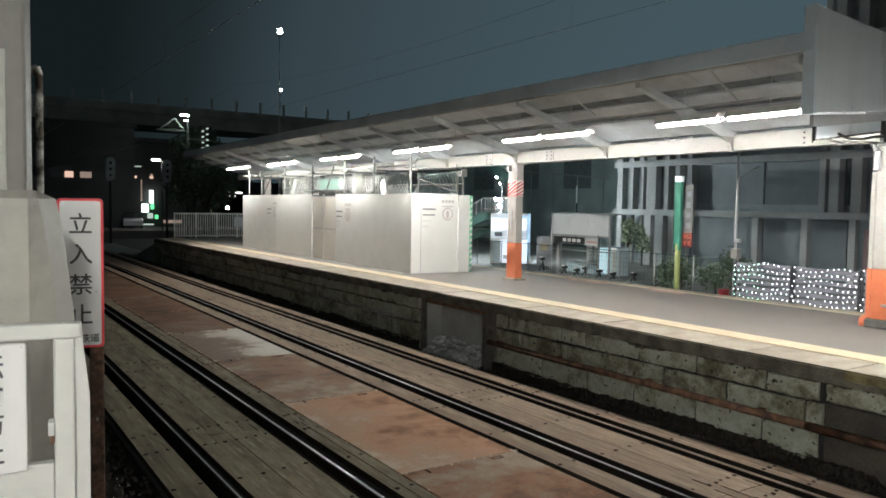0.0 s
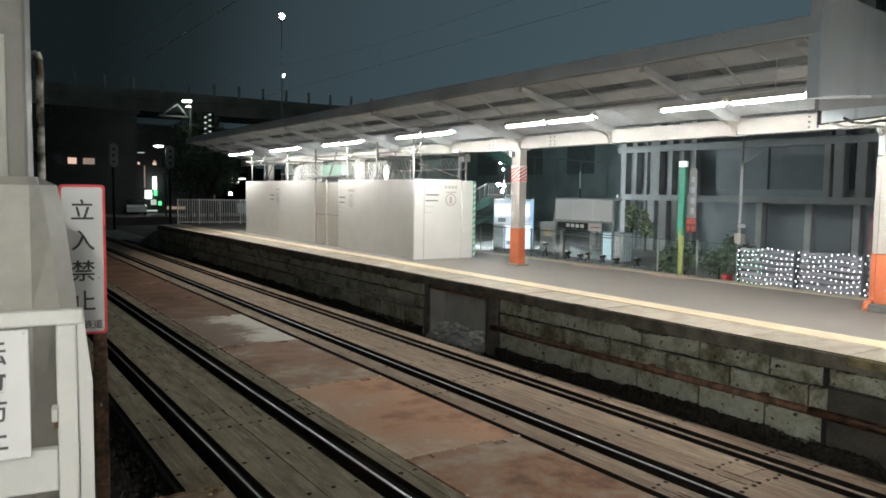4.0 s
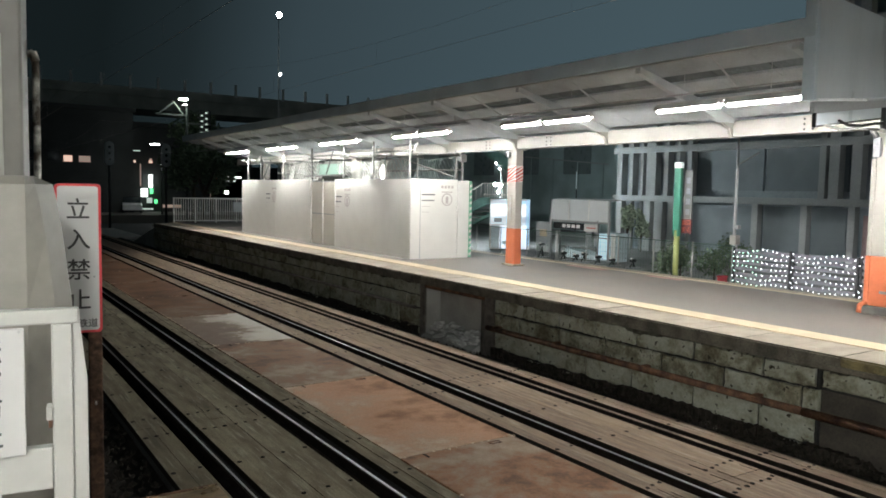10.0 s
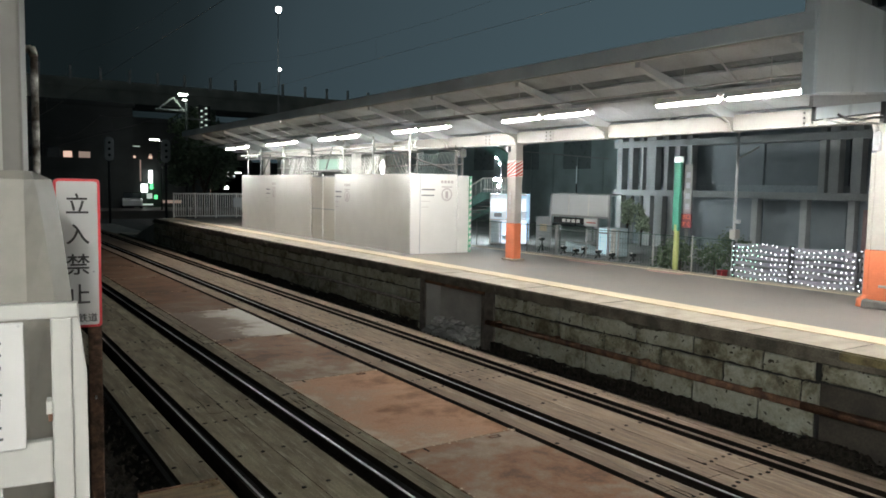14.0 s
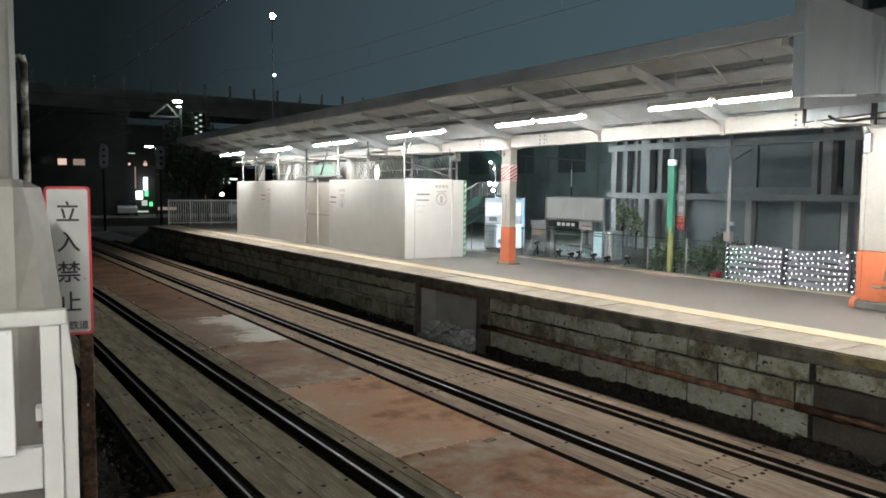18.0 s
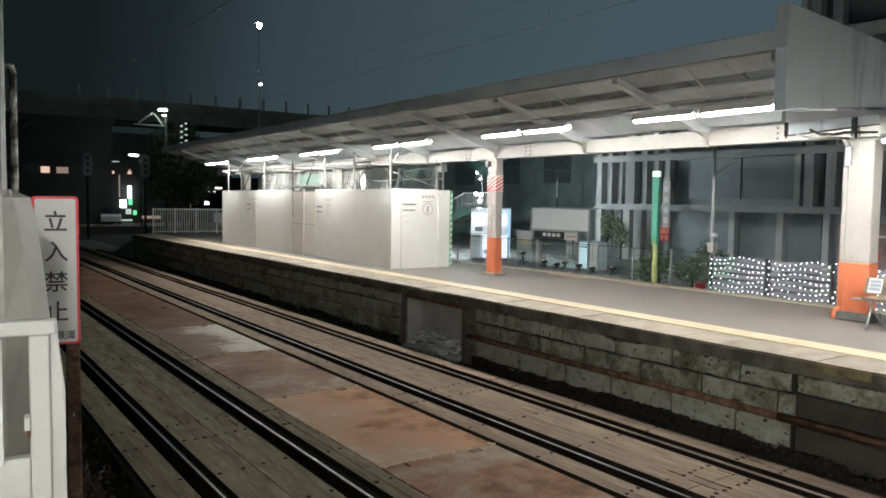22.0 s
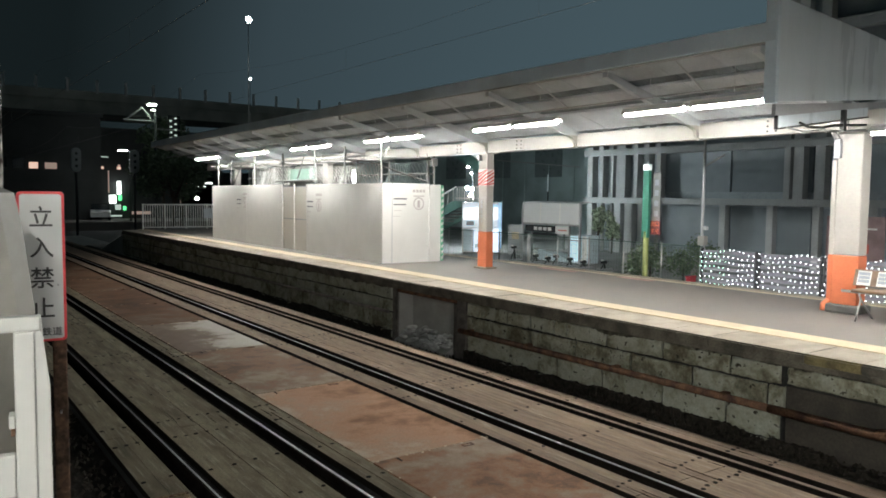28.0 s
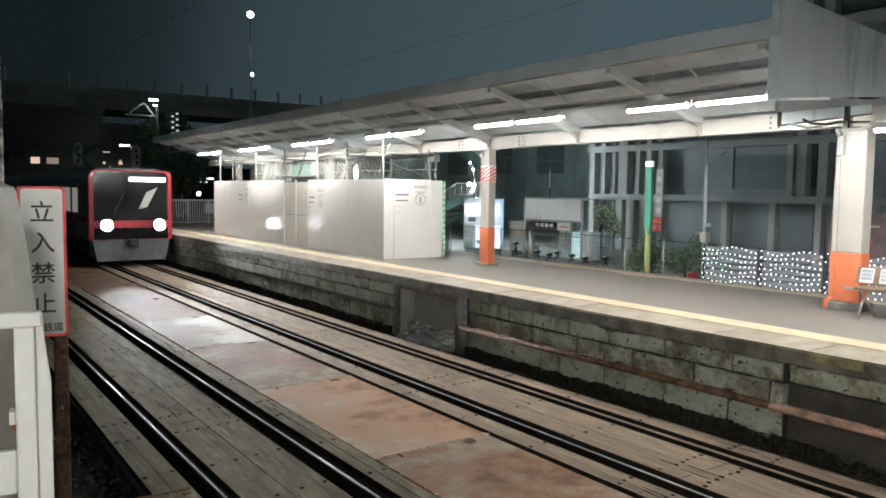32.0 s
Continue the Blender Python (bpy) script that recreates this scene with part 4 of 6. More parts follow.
        part("post", tube(bmesh.new(), (0, L * k / n, 0), (0, L * k / n, 1.12), 0.018, sides=8), M["galv"], th)
    for z in (0.1, 1.08):
        part("rail", tube(bmesh.new(), (0, 0, z), (0, L, z), 0.012, sides=6), M["mesh"], th)
    bm = bmesh.new()
    for k in range(int(L / 0.08)):
        bar(bm, (0, k * 0.08, 0.1), (0, k * 0.08, 1.08), 0.004, 0.004)
    for k in range(9):
        bar(bm, (0.004, 0, 0.15 + k * 0.11), (0.004, L, 0.15 + k * 0.11), 0.004, 0.004)
    part("wire_mesh", bm, M["mesh"], th)


mesh_fence(9.3, 14.6)
mesh_fence(14.65, 24.0)

rd = thing("red_box", 13.25, 9.56, GP, "small red plastic box beside the fence", "box")
part("body", B(-0.10, 0.10, -0.06, 0.06, 0, 0.43, bevel=0.02), M["oldred"], rd)
part("lid", B(-0.11, 0.11, -0.07, 0.07, 0.43, 0.47, bevel=0.015), M["oldred"], rd)

# exit sign on its post
sg = thing("exit_sign_post", 13.0, 10.55, GP, "green upright sign on a yellow-green post with a red exit plate", "sign")
part("post", tube(bmesh.new(), (0, 0, 0), (0, 0, 1.35), 0.06), M["yellowpost"], sg)
part("green_face", B(-0.05, 0.03, -0.075, 0.09, 1.22, 2.76, bevel=0.012), M["green"], sg, "green upright sign face")
part("lit_head", B(-0.055, 0.035, -0.08, 0.095, 2.66, 2.78, bevel=0.012), M["signlamp"], sg, "small lit lamp head")
part("grey_face", B(0.06, 0.09, -0.30, -0.10, 1.60, 2.62, bevel=0.008), M["dimgrey"], sg, "grey panel with faded writing")
for k in range(4):
    part("writing", B(0.054, 0.059, -0.25, -0.15, 1.68 + k * 0.22, 1.80 + k * 0.22), M["greyprint"], sg)
part("red_plate", B(0.03, 0.058, -0.33, -0.08, 1.29, 1.59, bevel=0.006), M["redsign"], sg, "red plate with white writing")
words("lettering", "出口", 0.115, pose(0.026, -0.205, 1.515, 90, 0, -90), sg, M["orange"])
words("lettering", "すぐ", 0.115, pose(0.026, -0.205, 1.365, 90, 0, -90), sg, M["orange"])

# slim pole with a control box
up = thing("utility_pole", 14.0, 9.86, GP, "slim grey steel pole with a small control box", "pole")
part("mast", tube(bmesh.new(), (0, 0, 0), (0, 0, 4.4), 0.036, 0.027), M["grey"], up)
part("arm", tube(bmesh.new(), (0, 0, 2.75), (0.1, -0.42, 3.0), 0.018, sides=6), M["galv"], up)
part("control_box", B(-0.10, 0.06, -0.11, 0.045, 1.07, 1.27, bevel=0.015), M["cream"], up, "cream control box")
part("hood", B(-0.08, 0.02, -0.14, -0.02, 1.40, 1.48, bevel=0.01), M["grey"], up)


# ---- vending machine, shelter and parked scooters ----
M["vmglow3"] = glow("vending_buttons", (0.70, 0.82, 0.92), 0.42)
vm = thing("vending_machine", 16.9, 21.1, GP, "white and blue drinks vending machine with a lit window", "vending machine", turn=51)
part("cabinet", B(0.03, 0.75, -0.72, 0.72, 0.05, 1.85, bevel=0.02), M["white"], vm)
part("lit_front", B(0.0, 0.028, -0.56, 0.68, 1.24, 1.66, bevel=0.006), M["vmglow"], vm, "lit white display window")
part("button_row", B(0.0, 0.028, -0.56, 0.68, 0.96, 1.22, bevel=0.006), M["vmglow3"], vm, "dimmer grey button row")
part("price_display", B(-0.008, 0.0, 0.28, 0.56, 1.02, 1.17, bevel=0.004), M["grey"], vm)
part("price_display", B(-0.008, 0.0, -0.30, 0.05, 1.04, 1.15, bevel=0.004), M["grey"], vm)
part("lit_panel", B(0.0, 0.028, -0.60, 0.34, 0.08, 0.90, bevel=0.006), M["vmglow2"], vm, "lit pale lower front")
part("blue_trim", B(-0.01, 0.03, -0.70, -0.60, 0.20, 1.84, bevel=0.01), M["vmblue"], vm, "blue glowing side trim")
part("header", prism(bmesh.new(), ((-0.58, 1.68), (0.70, 1.68), (0.70, 1.74), (0.52, 1.82), (0.05, 1.85), (-0.40, 1.82), (-0.58, 1.74)), "x", -0.02, 0.03, bevel=0.006), M["vmglow3"], vm, "pale rounded header")
part("emblem", B(-0.024, -0.0205, -0.56, -0.36, 1.69, 1.78, bevel=0.001), M["vmblue"], vm, "blue printed emblem")
for k in range(3):
    part("display_shelf", B(-0.008, -0.001, -0.54, 0.66, 1.28 + k * 0.13, 1.295 + k * 0.13), M["grey"], vm)
part("dispensing_slot", B(-0.012, 0.0, -0.35, 0.25, 0.22, 0.36, bevel=0.006), M["paleblue"], vm)
part("coin_panel", B(-0.012, 0.0, 0.38, 0.66, 0.10, 0.90, bevel=0.006), M["paleblue2"], vm)
for x in (0.1, 0.68):
    for yy in (-0.62, 0.62):
        part("foot", tube(bmesh.new(), (x, yy, 0), (x, yy, 0.06), 0.03), M["black"], vm)
ad = thing("signboard", 17.0, 19.4, GP, "pale grey signboard with a yellow mark beside the vending machine", "signboard")
part("board", B(0, 0.04, -0.36, 0.36, 0.10, 1.12, bevel=0.008), M["grey"], ad)
part("yellow_mark", B(-0.006, -0.001, -0.20, 0.16, 0.62, 0.86), M["yellow"], ad)
for yy in (-0.3, 0.3):
    part("leg", tube(bmesh.new(), (0.02, yy, 0), (0.02, yy, 0.14), 0.02), M["galv"], ad)

sh = thing("shelter", 17.0, 16.3, GP, "open shelter with a pale curved roof and a sign strip", "shelter")
for k in range(3):
    y0 = 0.02 + k * 0.90
    part("roof_panel", prism(bmesh.new(), ((-0.05, 1.22), (-0.02, 1.22), (0.0, 1.86), (0.46, 1.90), (0.46, 1.93), (-0.03, 1.89)), "y", y0, y0 + 0.885), M["shelterroof"], sh)
for yy in (0.5, 2.7):
    part("post", tube(bmesh.new(), (-0.02, yy, 0), (-0.02, yy, 1.26), 0.035), M["galv"], sh)
    part("post", tube(bmesh.new(), (0.42, yy, 0), (0.42, yy, 1.9), 0.03), M["galv"], sh)
for yy in (0.03, 2.67):
    part("frame_post", B(-0.07, -0.01, yy - 0.035, yy + 0.035, 0, 1.90, bevel=0.008), M["grey"], sh)
part("front_beam", B(-0.05, 0.01, 0, 2.7, 1.16, 1.22), M["galv"], sh)
for yy in (0.912, 1.812):
    part("roof_batten", prism(bmesh.new(), ((-0.058, 1.22), (-0.051, 1.22), (-0.031, 1.885), (-0.038, 1.895)), "y", yy - 0.018, yy + 0.018), M["white"], sh, "pale batten over the roof joint")
part("dark_sign", B(-0.03, 0.01, 1.15, 2.55, 0.93, 1.14, bevel=0.005), M["black"], sh, "black sign strip with pale writing")
for k in range(4):
    part("writing", B(-0.036, -0.031, 1.30 + k * 0.22, 1.46 + k * 0.22, 0.98, 1.09), M["white"], sh)
part("pale_sign", B(-0.03, 0.01, 0.48, 1.12, 0.90, 1.14, bevel=0.005), M["paper"], sh, "white sign strip")
part("writing", B(-0.036, -0.031, 0.60, 1.0, 1.0, 1.03), M["stripe_red"], sh)
part("rail", tube(bmesh.new(), (0, 0, 0.72), (0, 2.7, 0.72), 0.02), M["galv"], sh)
part("bicycle_rack", B(0.3, 0.34, 0.2, 2.5, 0.30, 0.36), M["galv"], sh)

# The door glows by itself, in place of light falling on it.
M["bluedoor"] = glow("self_glowing_blue_door", (0.55, 0.76, 0.84), 0.55)
bx = thing("blue_cabinet", 17.2, 16.22, GP, "pale blue-white cabinet under the shelter", "cabinet")
part("body", B(0, 0.5, 0.0, 0.83, 0, 0.88, bevel=0.02), M["paleblue"], bx)
part("door", B(-0.012, 0.0, 0.26, 0.80, 0.06, 0.84, bevel=0.006), M["bluedoor"], bx)
part("side_strip", B(-0.014, 0.0, 0.03, 0.22, 0.03, 0.86, bevel=0.006), M["white"], bx, "white edge panel")
part("handle", B(-0.03, -0.012, 0.30, 0.33, 0.40, 0.52, bevel=0.004), M["galv"], bx)
cv = thing("slanted_cover", 17.2, 17.07, GP, "pale slanted cover beside the cabinet", "cover")
part("cover", prism(bmesh.new(), ((0.0, 0.0), (1.3, 0.0), (1.3, 0.34), (0.0, 0.12)), "x", -0.1, 0.5), M["paleblue"], cv)
for k in range(3):
    part("panel", B(0.55, 0.58, 0.05 + 0.36 * k, 0.33 + 0.36 * k, 0.35, 0.85), M["grey"], cv)


def lock_stand(x, y, h):
    th = thing("bicycle_lock_stand", x, y, GP, "low black bicycle lock stand on a pale base", "bicycle stand", "bicycle stands")
    part("base", B(-0.30, 0.30, -0.07, 0.07, 0, 0.035, bevel=0.012), M["grey"], th, "pale low base")
    part("stem", tube(bmesh.new(), (0.06, 0.03, 0.03), (-0.03, -0.02, h - 0.12), 0.030, 0.022), M["black"], th)
    part("brace", tube(bmesh.new(), (-0.20, -0.05, 0.03), (-0.02, 0.0, h * 0.6), 0.016, sides=8), M["black"], th)
    part("head", B(-0.12, 0.06, -0.075, 0.055, h - 0.12, h - 0.03, bevel=0.03), M["black"], th)
    part("cap", B(-0.135, -0.06, -0.05, 0.03, h - 0.045, h, bevel=0.015), M["white"], th, "small white cap")
    part("guide", bar(bmesh.new(), (-0.22, 0.085, 0.035), (0.16, 0.075, 0.12), 0.018, 0.018), M["galv"], th)


for x, y, h in ((16.2, 18.5, 0.50), (16.2, 17.45, 0.30), (16.2, 16.9, 0.26), (16.2, 16.55, 0.34), (16.2, 15.95, 0.30), (16.2, 15.4, 0.26), (16.3, 14.7, 0.30)):
    lock_stand(x, y, h)

# ---- footbridge stair ----
st = thing("footbridge_stair", 20.1, 26.15, GP, "green steel footbridge stair with pale railings", "stair")
part("stringer", prism(bmesh.new(), ((-0.4, 1.85), (1.0, 1.85), (6.0, 0.0), (5.2, 0.0), (0.6, 1.55), (-0.4, 1.55)), "x", 0, 0.08), M["stairgreen"], st)
part("stringer", prism(bmesh.new(), ((-0.4, 1.85), (1.0, 1.85), (6.0, 0.0), (5.2, 0.0), (0.6, 1.55), (-0.4, 1.55)), "x", 1.6, 1.68), M["stairgreen"], st)
part("landing", B(0.0, 1.1, -0.8, 0.6, 1.62, 1.84), M["stairgreen"], st)
for k in range(10):
    part("tread", B(0.08, 1.6, 0.9 + k * 0.45, 1.2 + k * 0.45, 1.66 - k * 0.166, 1.70 - k * 0.166), M["concrete"], st)
part("upper_flight", prism(bmesh.new(), ((1.8, 3.6), (7.3, 6.2), (7.3, 5.6), (1.8, 3.0)), "x", 2.2, 2.3), M["stairgreen"], st)
part("handrail", tube(bmesh.new(), (0.04, -1.1, 2.48), (0.04, 0.9, 2.48), 0.028), M["white"], st)
part("handrail", tube(bmesh.new(), (0.04, 0.9, 2.48), (0.04, 5.6, 0.85), 0.028), M["white"], st)
part("lower_rail", tube(bmesh.new(), (0.04, -1.1, 1.98), (0.04, 0.9, 1.98), 0.02), M["white"], st)
for k in range(11):
    part("baluster", tube(bmesh.new(), (0.04, -1.0 + k * 0.18, 1.85), (0.04, -1.0 + k * 0.18, 2.48), 0.014, sides=6), M["white"], st)
for k in range(12):
    yy = 1.1 + k * 0.38
    zz = 2.48 - (yy - 0.9) * 0.347
    part("baluster", tube(bmesh.new(), (0.04, yy, zz - 0.62), (0.04, yy, zz), 0.014, sides=6), M["white"], st)
for yy in (-1.2, 0.3):
    part("column", B(0.7, 0.95, yy, yy + 0.25, 0, 1.72), M["stairgreen"], st)

# ---- steel-framed building across the forecourt ----
bd = thing("framed_building", 22.0, -8.0, GP, "dark clad building with a pale exposed steel frame", "building")
LB = 29.0
LT = 20.9      # the tall part ends here
part("cladding", B(0.5, 8.0, 0.0, LT, 0, 12.0), M["darkwall"], bd)
part("roof", B(0.3, 8.2, -0.2, LT + 0.1, 12.0, 12.3), M["darkwall"], bd)
part("low_cladding", B(0.5, 8.0, LT + 0.002, LB, 0, 4.7), M["darkwall"], bd)
part("low_roof", B(0.3, 8.2, LT + 0.102, LB + 0.2, 4.7, 4.95), M["darkwall"], bd)
for z, h in ((1.86, 0.22), (3.66, 0.24), (6.95, 0.30), (9.7, 0.3)):
    part("floor_beam", B(-0.06, 0.3, 0, LB if z < 5 else LT, z, z + h, bevel=0.01), M["steelframe"], bd)
    part("beam_flange", B(-0.10, -0.062, 0, LB if z < 5 else LT, z + h - 0.05, z + h, bevel=0.006), M["steelframe"], bd)
for yy, w in ((28.68, 0.26), (27.27, 0.30), (26.74, 0.38), (26.18, 0.24), (22.78, 0.22), (21.10, 0.22), (19.64, 0.21), (18.0, 0.22), (16.4, 0.22), (14.8, 0.32), (13.2, 0.32), (11.0, 0.3)):
    part("column", B(-0.02, 0.24, yy - w / 2, yy + w / 2, 0, 1.86, bevel=0.01), M["steelframe"], bd)
for yy, w in ((28.68, 0.26), (28.10, 0.18), (27.57, 0.13), (27.13, 0.44), (26.43, 0.20), (25.91, 0.17), (25.40, 0.18), (20.58, 0.20), (20.22, 0.31), (19.56, 0.30), (17.2, 0.4), (15.0, 0.4), (12.8, 0.4)):
    part("upper_column", B(-0.04, 0.28, yy - w / 2, yy + w / 2, 2.08, 12.0 if yy < LT else 4.7, bevel=0.01), M["steelframe"], bd)
for yy in (28.2, 27.75, 25.6):
    part("pipe", tube(bmesh.new(), (0.2, yy, 0), (0.2, yy, 1.86), 0.07), M["steelframe"], bd)
for k in range(10):
    y0 = 0.4 + k * 2.8
    part("wall_panel", B(0.40, 0.49, y0, y0 + 2.7, 0.1, 1.8), M["darkpanel"], bd)
    for z in (2.3, 4.1, 7.4):
        if z > 4.0 and y0 + 2.7 > LT:
            continue
        part("wall_panel", B(0.40, 0.49, y0, y0 + 2.7, z, z + (1.4 if z < 3 else 2.5)), M["darkpanel"], bd)
po = thing("poster_board", 21.7, 10.55, GP, "large reddish poster board in front of the building", "poster")
part("board", B(0, 0.05, -1.0, 0.6, 0.25, 1.62, bevel=0.01), M["redposter"], po)
part("writing", B(-0.006, -0.001, -0.8, 0.4, 1.25, 1.30), M["white"], po)
part("writing", B(-0.006, -0.001, -0.6, 0.2, 0.60, 0.85), M["stripe_red"], po)
for yy in (-0.9, 0.5):
    part("leg", B(0.01, 0.05, yy, yy + 0.05, 0, 0.26), M["galv"], po)


def leaf_cloud(bm, centre, size, n, leaf, rr):
    for _ in range(n):
        d = Vector((rr.gauss(0, 1), rr.gauss(0, 1), rr.gauss(0, 1)))
        d = d.normalized() * (rr.random() ** 0.45)
        p = Vector(centre) + Vector((d.x * size[0], d.y * size[1], d.z * size[2]))
        a = Vector((rr.gauss(0, 1), rr.gauss(0, 1), rr.gauss(0, 0.6))).normalized() * leaf
        b = a.cross(Vector((rr.gauss(0, 1), rr.gauss(0, 1), rr.gauss(0, 1)))).normalized() * leaf * 0.5
        bm.faces.new([bm.verts.new(q) for q in (p - a, p + b, p + a, p - b)])


def tree(x, y, z, height, spread, seed, label, leaf=0.12, n=160):
    rr = random.Random(seed)
    th = thing("tree", x, y, z, label, "tree", "street trees")
    trunk = bmesh.new()
    tube(trunk, (0, 0, 0), (0.05, 0.04, height * 0.45), 0.05 * height / 3, 0.032 * height / 3)
    crown = bmesh.new()
    for k in range(11):
        a = k * 2.4 + rr.random()
        h = height * rr.uniform(0.45, 0.95)
        r = spread * rr.uniform(0.35, 1.0) * (1.15 - h / height * 0.6)
        tip = (r * math.cos(a), r * math.sin(a), h)
        tube(trunk, (0.03, 0.03, height * rr.uniform(0.28, 0.44)), tip, 0.018 * height / 3, 0.006, sides=6)
        leaf_cloud(crown, tip, (spread * 0.42, spread * 0.42, height * 0.13), n, leaf, rr)
    part("trunk", trunk, M["bark"], th)
    part("crown", crown, M["leaf" if n > 200 else "palelit"], th)


# Pale variegated leaves, made lighter still for the light on these trees.
M["palelit"] = mat("lit_variegated_leaves", (0.45, 0.53, 0.38), 0.6, var=0.5, scale=9, fine=30, bump=0.1)
M["bark"] = mat("bark", (0.09, 0.07, 0.05), 0.9, var=0.4, scale=8, bump=0.6)
tree(21.0, 19.3, GP, 1.85, 0.34, 4, "slender leafy street tree by the steel frame", 0.06, 70)
tree(21.2, 18.8, GP, 1.5, 0.30, 5, "slender leafy street tree by the steel frame", 0.06, 60)


def shrub(x, y, seed, h=1.0, w=0.6):
    rr = random.Random(seed)
    th = thing("shrub", x, y, GP, "dark green shrub behind the mesh fence", "shrub", "forecourt shrubs")
    bm = bmesh.new()
    for k in range(5):
        leaf_cloud(bm, (rr.uniform(-w, w) * 0.5, rr.uniform(-w, w) * 0.6, h * rr.uniform(0.35, 0.75)), (w * 0.5, w * 0.5, h * 0.32), 90, 0.06, rr)
    part("foliage", bm, M["leaf"], th)
    part("stem", tube(bmesh.new(), (0, 0, 0), (0, 0, h * 0.5), 0.03, 0.015, sides=6), M["bark"], th)


for k, (x, y) in enumerate(((14.5, 12.0), (14.1, 11.3), (14.8, 10.9), (19.5, 13.8))):
    shrub(x, y, 20 + k)

# dark buildings closing the view behind the forecourt
# Lightened to teal, so the wall's colour carries the haze before it.
M["blockwall"] = mat("grey_green_block_wall", (0.46, 0.58, 0.58), 0.8, var=0.3, scale=0.5, bump=0.1)
M["dimwin"] = mat("unlit_window", (0.22, 0.27, 0.275), 0.3, var=0.1, bump=0.0)
bk = thing("dark_block", 30.0, 24.0, GP, "dark unlit building behind the shelter", "building")
part("wall", B(0, 14, 0, 30, 0, 9.0), M["blockwall"], bk)
part("roof", B(-0.3, 14.3, -0.3, 30.3, 9.0, 9.4), M["nightwall"], bk)
for k in range(6):
    part("window", B(-0.03, 0.0, 2 + k * 4.4, 4.2 + k * 4.4, 3.2, 4.9), M["dimwin"], bk)
for k in range(6):
    part("window", B(-0.03, 0.0, 2 + k * 4.4, 4.2 + k * 4.4, 6.2, 7.7), M["dimwin"], bk)
tw = thing("lamp_post", 17.75, 22.75, GP, "slim dark street lamp with a cluster of white globes", "lamp")
part("post", tube(bmesh.new(), (0, 0, 0), (0, 0, 3.1), 0.035, 0.025), M["black"], tw)
for yy, z, r in ((0.16, 2.38, 0.048), (-0.15, 2.34, 0.048), (-0.05, 2.12, 0.040), (0.12, 3.19, 0.020), (-0.10, 2.95, 0.016)):
    bm = bmesh.new()
    bmesh.ops.create_uvsphere(bm, u_segments=14, v_segments=10, radius=r, matrix=Matrix.Translation((-0.15, yy, z)))
    part("globe", bm, M["whitelamp"], tw, "brilliant white globe")
    part("lamp_arm", bar(bmesh.new(), (-0.13, yy, z - r), (0, 0, z - r - 0.05), 0.018, 0.018), M["black"], tw)
ft = thing("footbridge_rail", 29.7, 28.0, GP, "pale sloping rail of the far footbridge", "railing")
part("rail", bar(bmesh.new(), (0, 0.8, 3.70), (0, 7.7, 4.28), 0.05, 0.06), M["grey"], ft)
for k in range(4):
    part("post", bar(bmesh.new(), (0.05, 1.2 + 2.0 * k, 0), (0.05, 1.2 + 2.0 * k, 3.72 + 0.168 * k), 0.03, 0.03), M["blockwall"], ft)
lp = thing("strip_lamp", 29.6, 31.07, GP, "upright dim strip lamp on a thin post", "lamp")
part("post", tube(bmesh.new(), (0, 0, 0), (0, 0, 2.36), 0.03), M["darkpaint"], lp)
part("strip", B(-0.04, 0.0, -0.025, 0.025, 2.38, 3.34, bevel=0.01), M["stripglow"], lp, "dim glowing strip")
# ---- distance beyond the platform's end ----
vi = thing("viaduct", -60, 92.0, -0.45, "dark concrete road viaduct crossing beyond the station", "viaduct")
part("deck", B(0, 150, 0, 9, 12.0, 13.6), M["viaconc"], vi)
part("parapet", B(0, 150, -0.2, 0.0, 13.4, 14.4), M["viaconc"], vi)
for k in range(52):
    part("parapet_post", B(k * 3.04 + 1.96, k * 3.04 + 2.22, -0.3, -0.1, 14.2, 15.7), M["viapost"], vi)
for k in range(6):
    part("pier", B(8 + k * 26, 10.5 + k * 26, 2, 6, 0, 12.0, bevel=0.1), M["viaconc"], vi)

for x, y in ((10.3, 60.0), (14.33, 60.0)):
    sg2 = thing("signal", x, y, -0.45, "grey railway signal head on a dark post", "signal", "track signals")
    part("post", tube(bmesh.new(), (0, 0, 0), (0, 0, 6.4), 0.09), M["black"], sg2)
    part("head", prism(bmesh.new(), [(0.33 * math.cos(a) , 5.55 + (0.55 if math.sin(a) > 0 else -0.55) + 0.33 * math.sin(a)) for a in (radians(q + 0.5) for q in range(0, 360, 20))], "y", -0.15, 0.15, bevel=0.03), M["grey"], sg2)
    for z in (5.1, 5.55, 6.0):
        part("lens", tube(bmesh.new(), (0, -0.19, z), (0, -0.166, z), 0.10, sides=14), M["nightglass"], sg2)
    part("hood", B(-0.2, 0.2, -0.4, -0.15, 5.7, 5.8, bevel=0.03), M["grey"], sg2)

# lit catenary bracket on its mast
cm = thing("catenary_mast", 15.9, 60.0, -0.45, "overhead line mast with a lit lattice bracket", "mast")
part("mast", tube(bmesh.new(), (0, 0, 0), (0, 0, 9.6), 0.13, 0.10), M["darkpaint"], cm)
for a, b in (((-2.3, 0, 8.7), (-0.1, 0, 8.7)), ((-2.1, 0, 8.7), (-0.95, 0, 9.65)), ((-0.95, 0, 9.65), (-0.2, 0, 8.7))):
    part("bracket_bar", bar(bmesh.new(), a, b, 0.10, 0.13), M["bracketwhite"], cm)
part("lamp", B(-0.62, 0.0, -0.5, -0.1, 9.80, 9.95, bevel=0.05), M["bracketlamp"], cm, "pale glowing lamp")
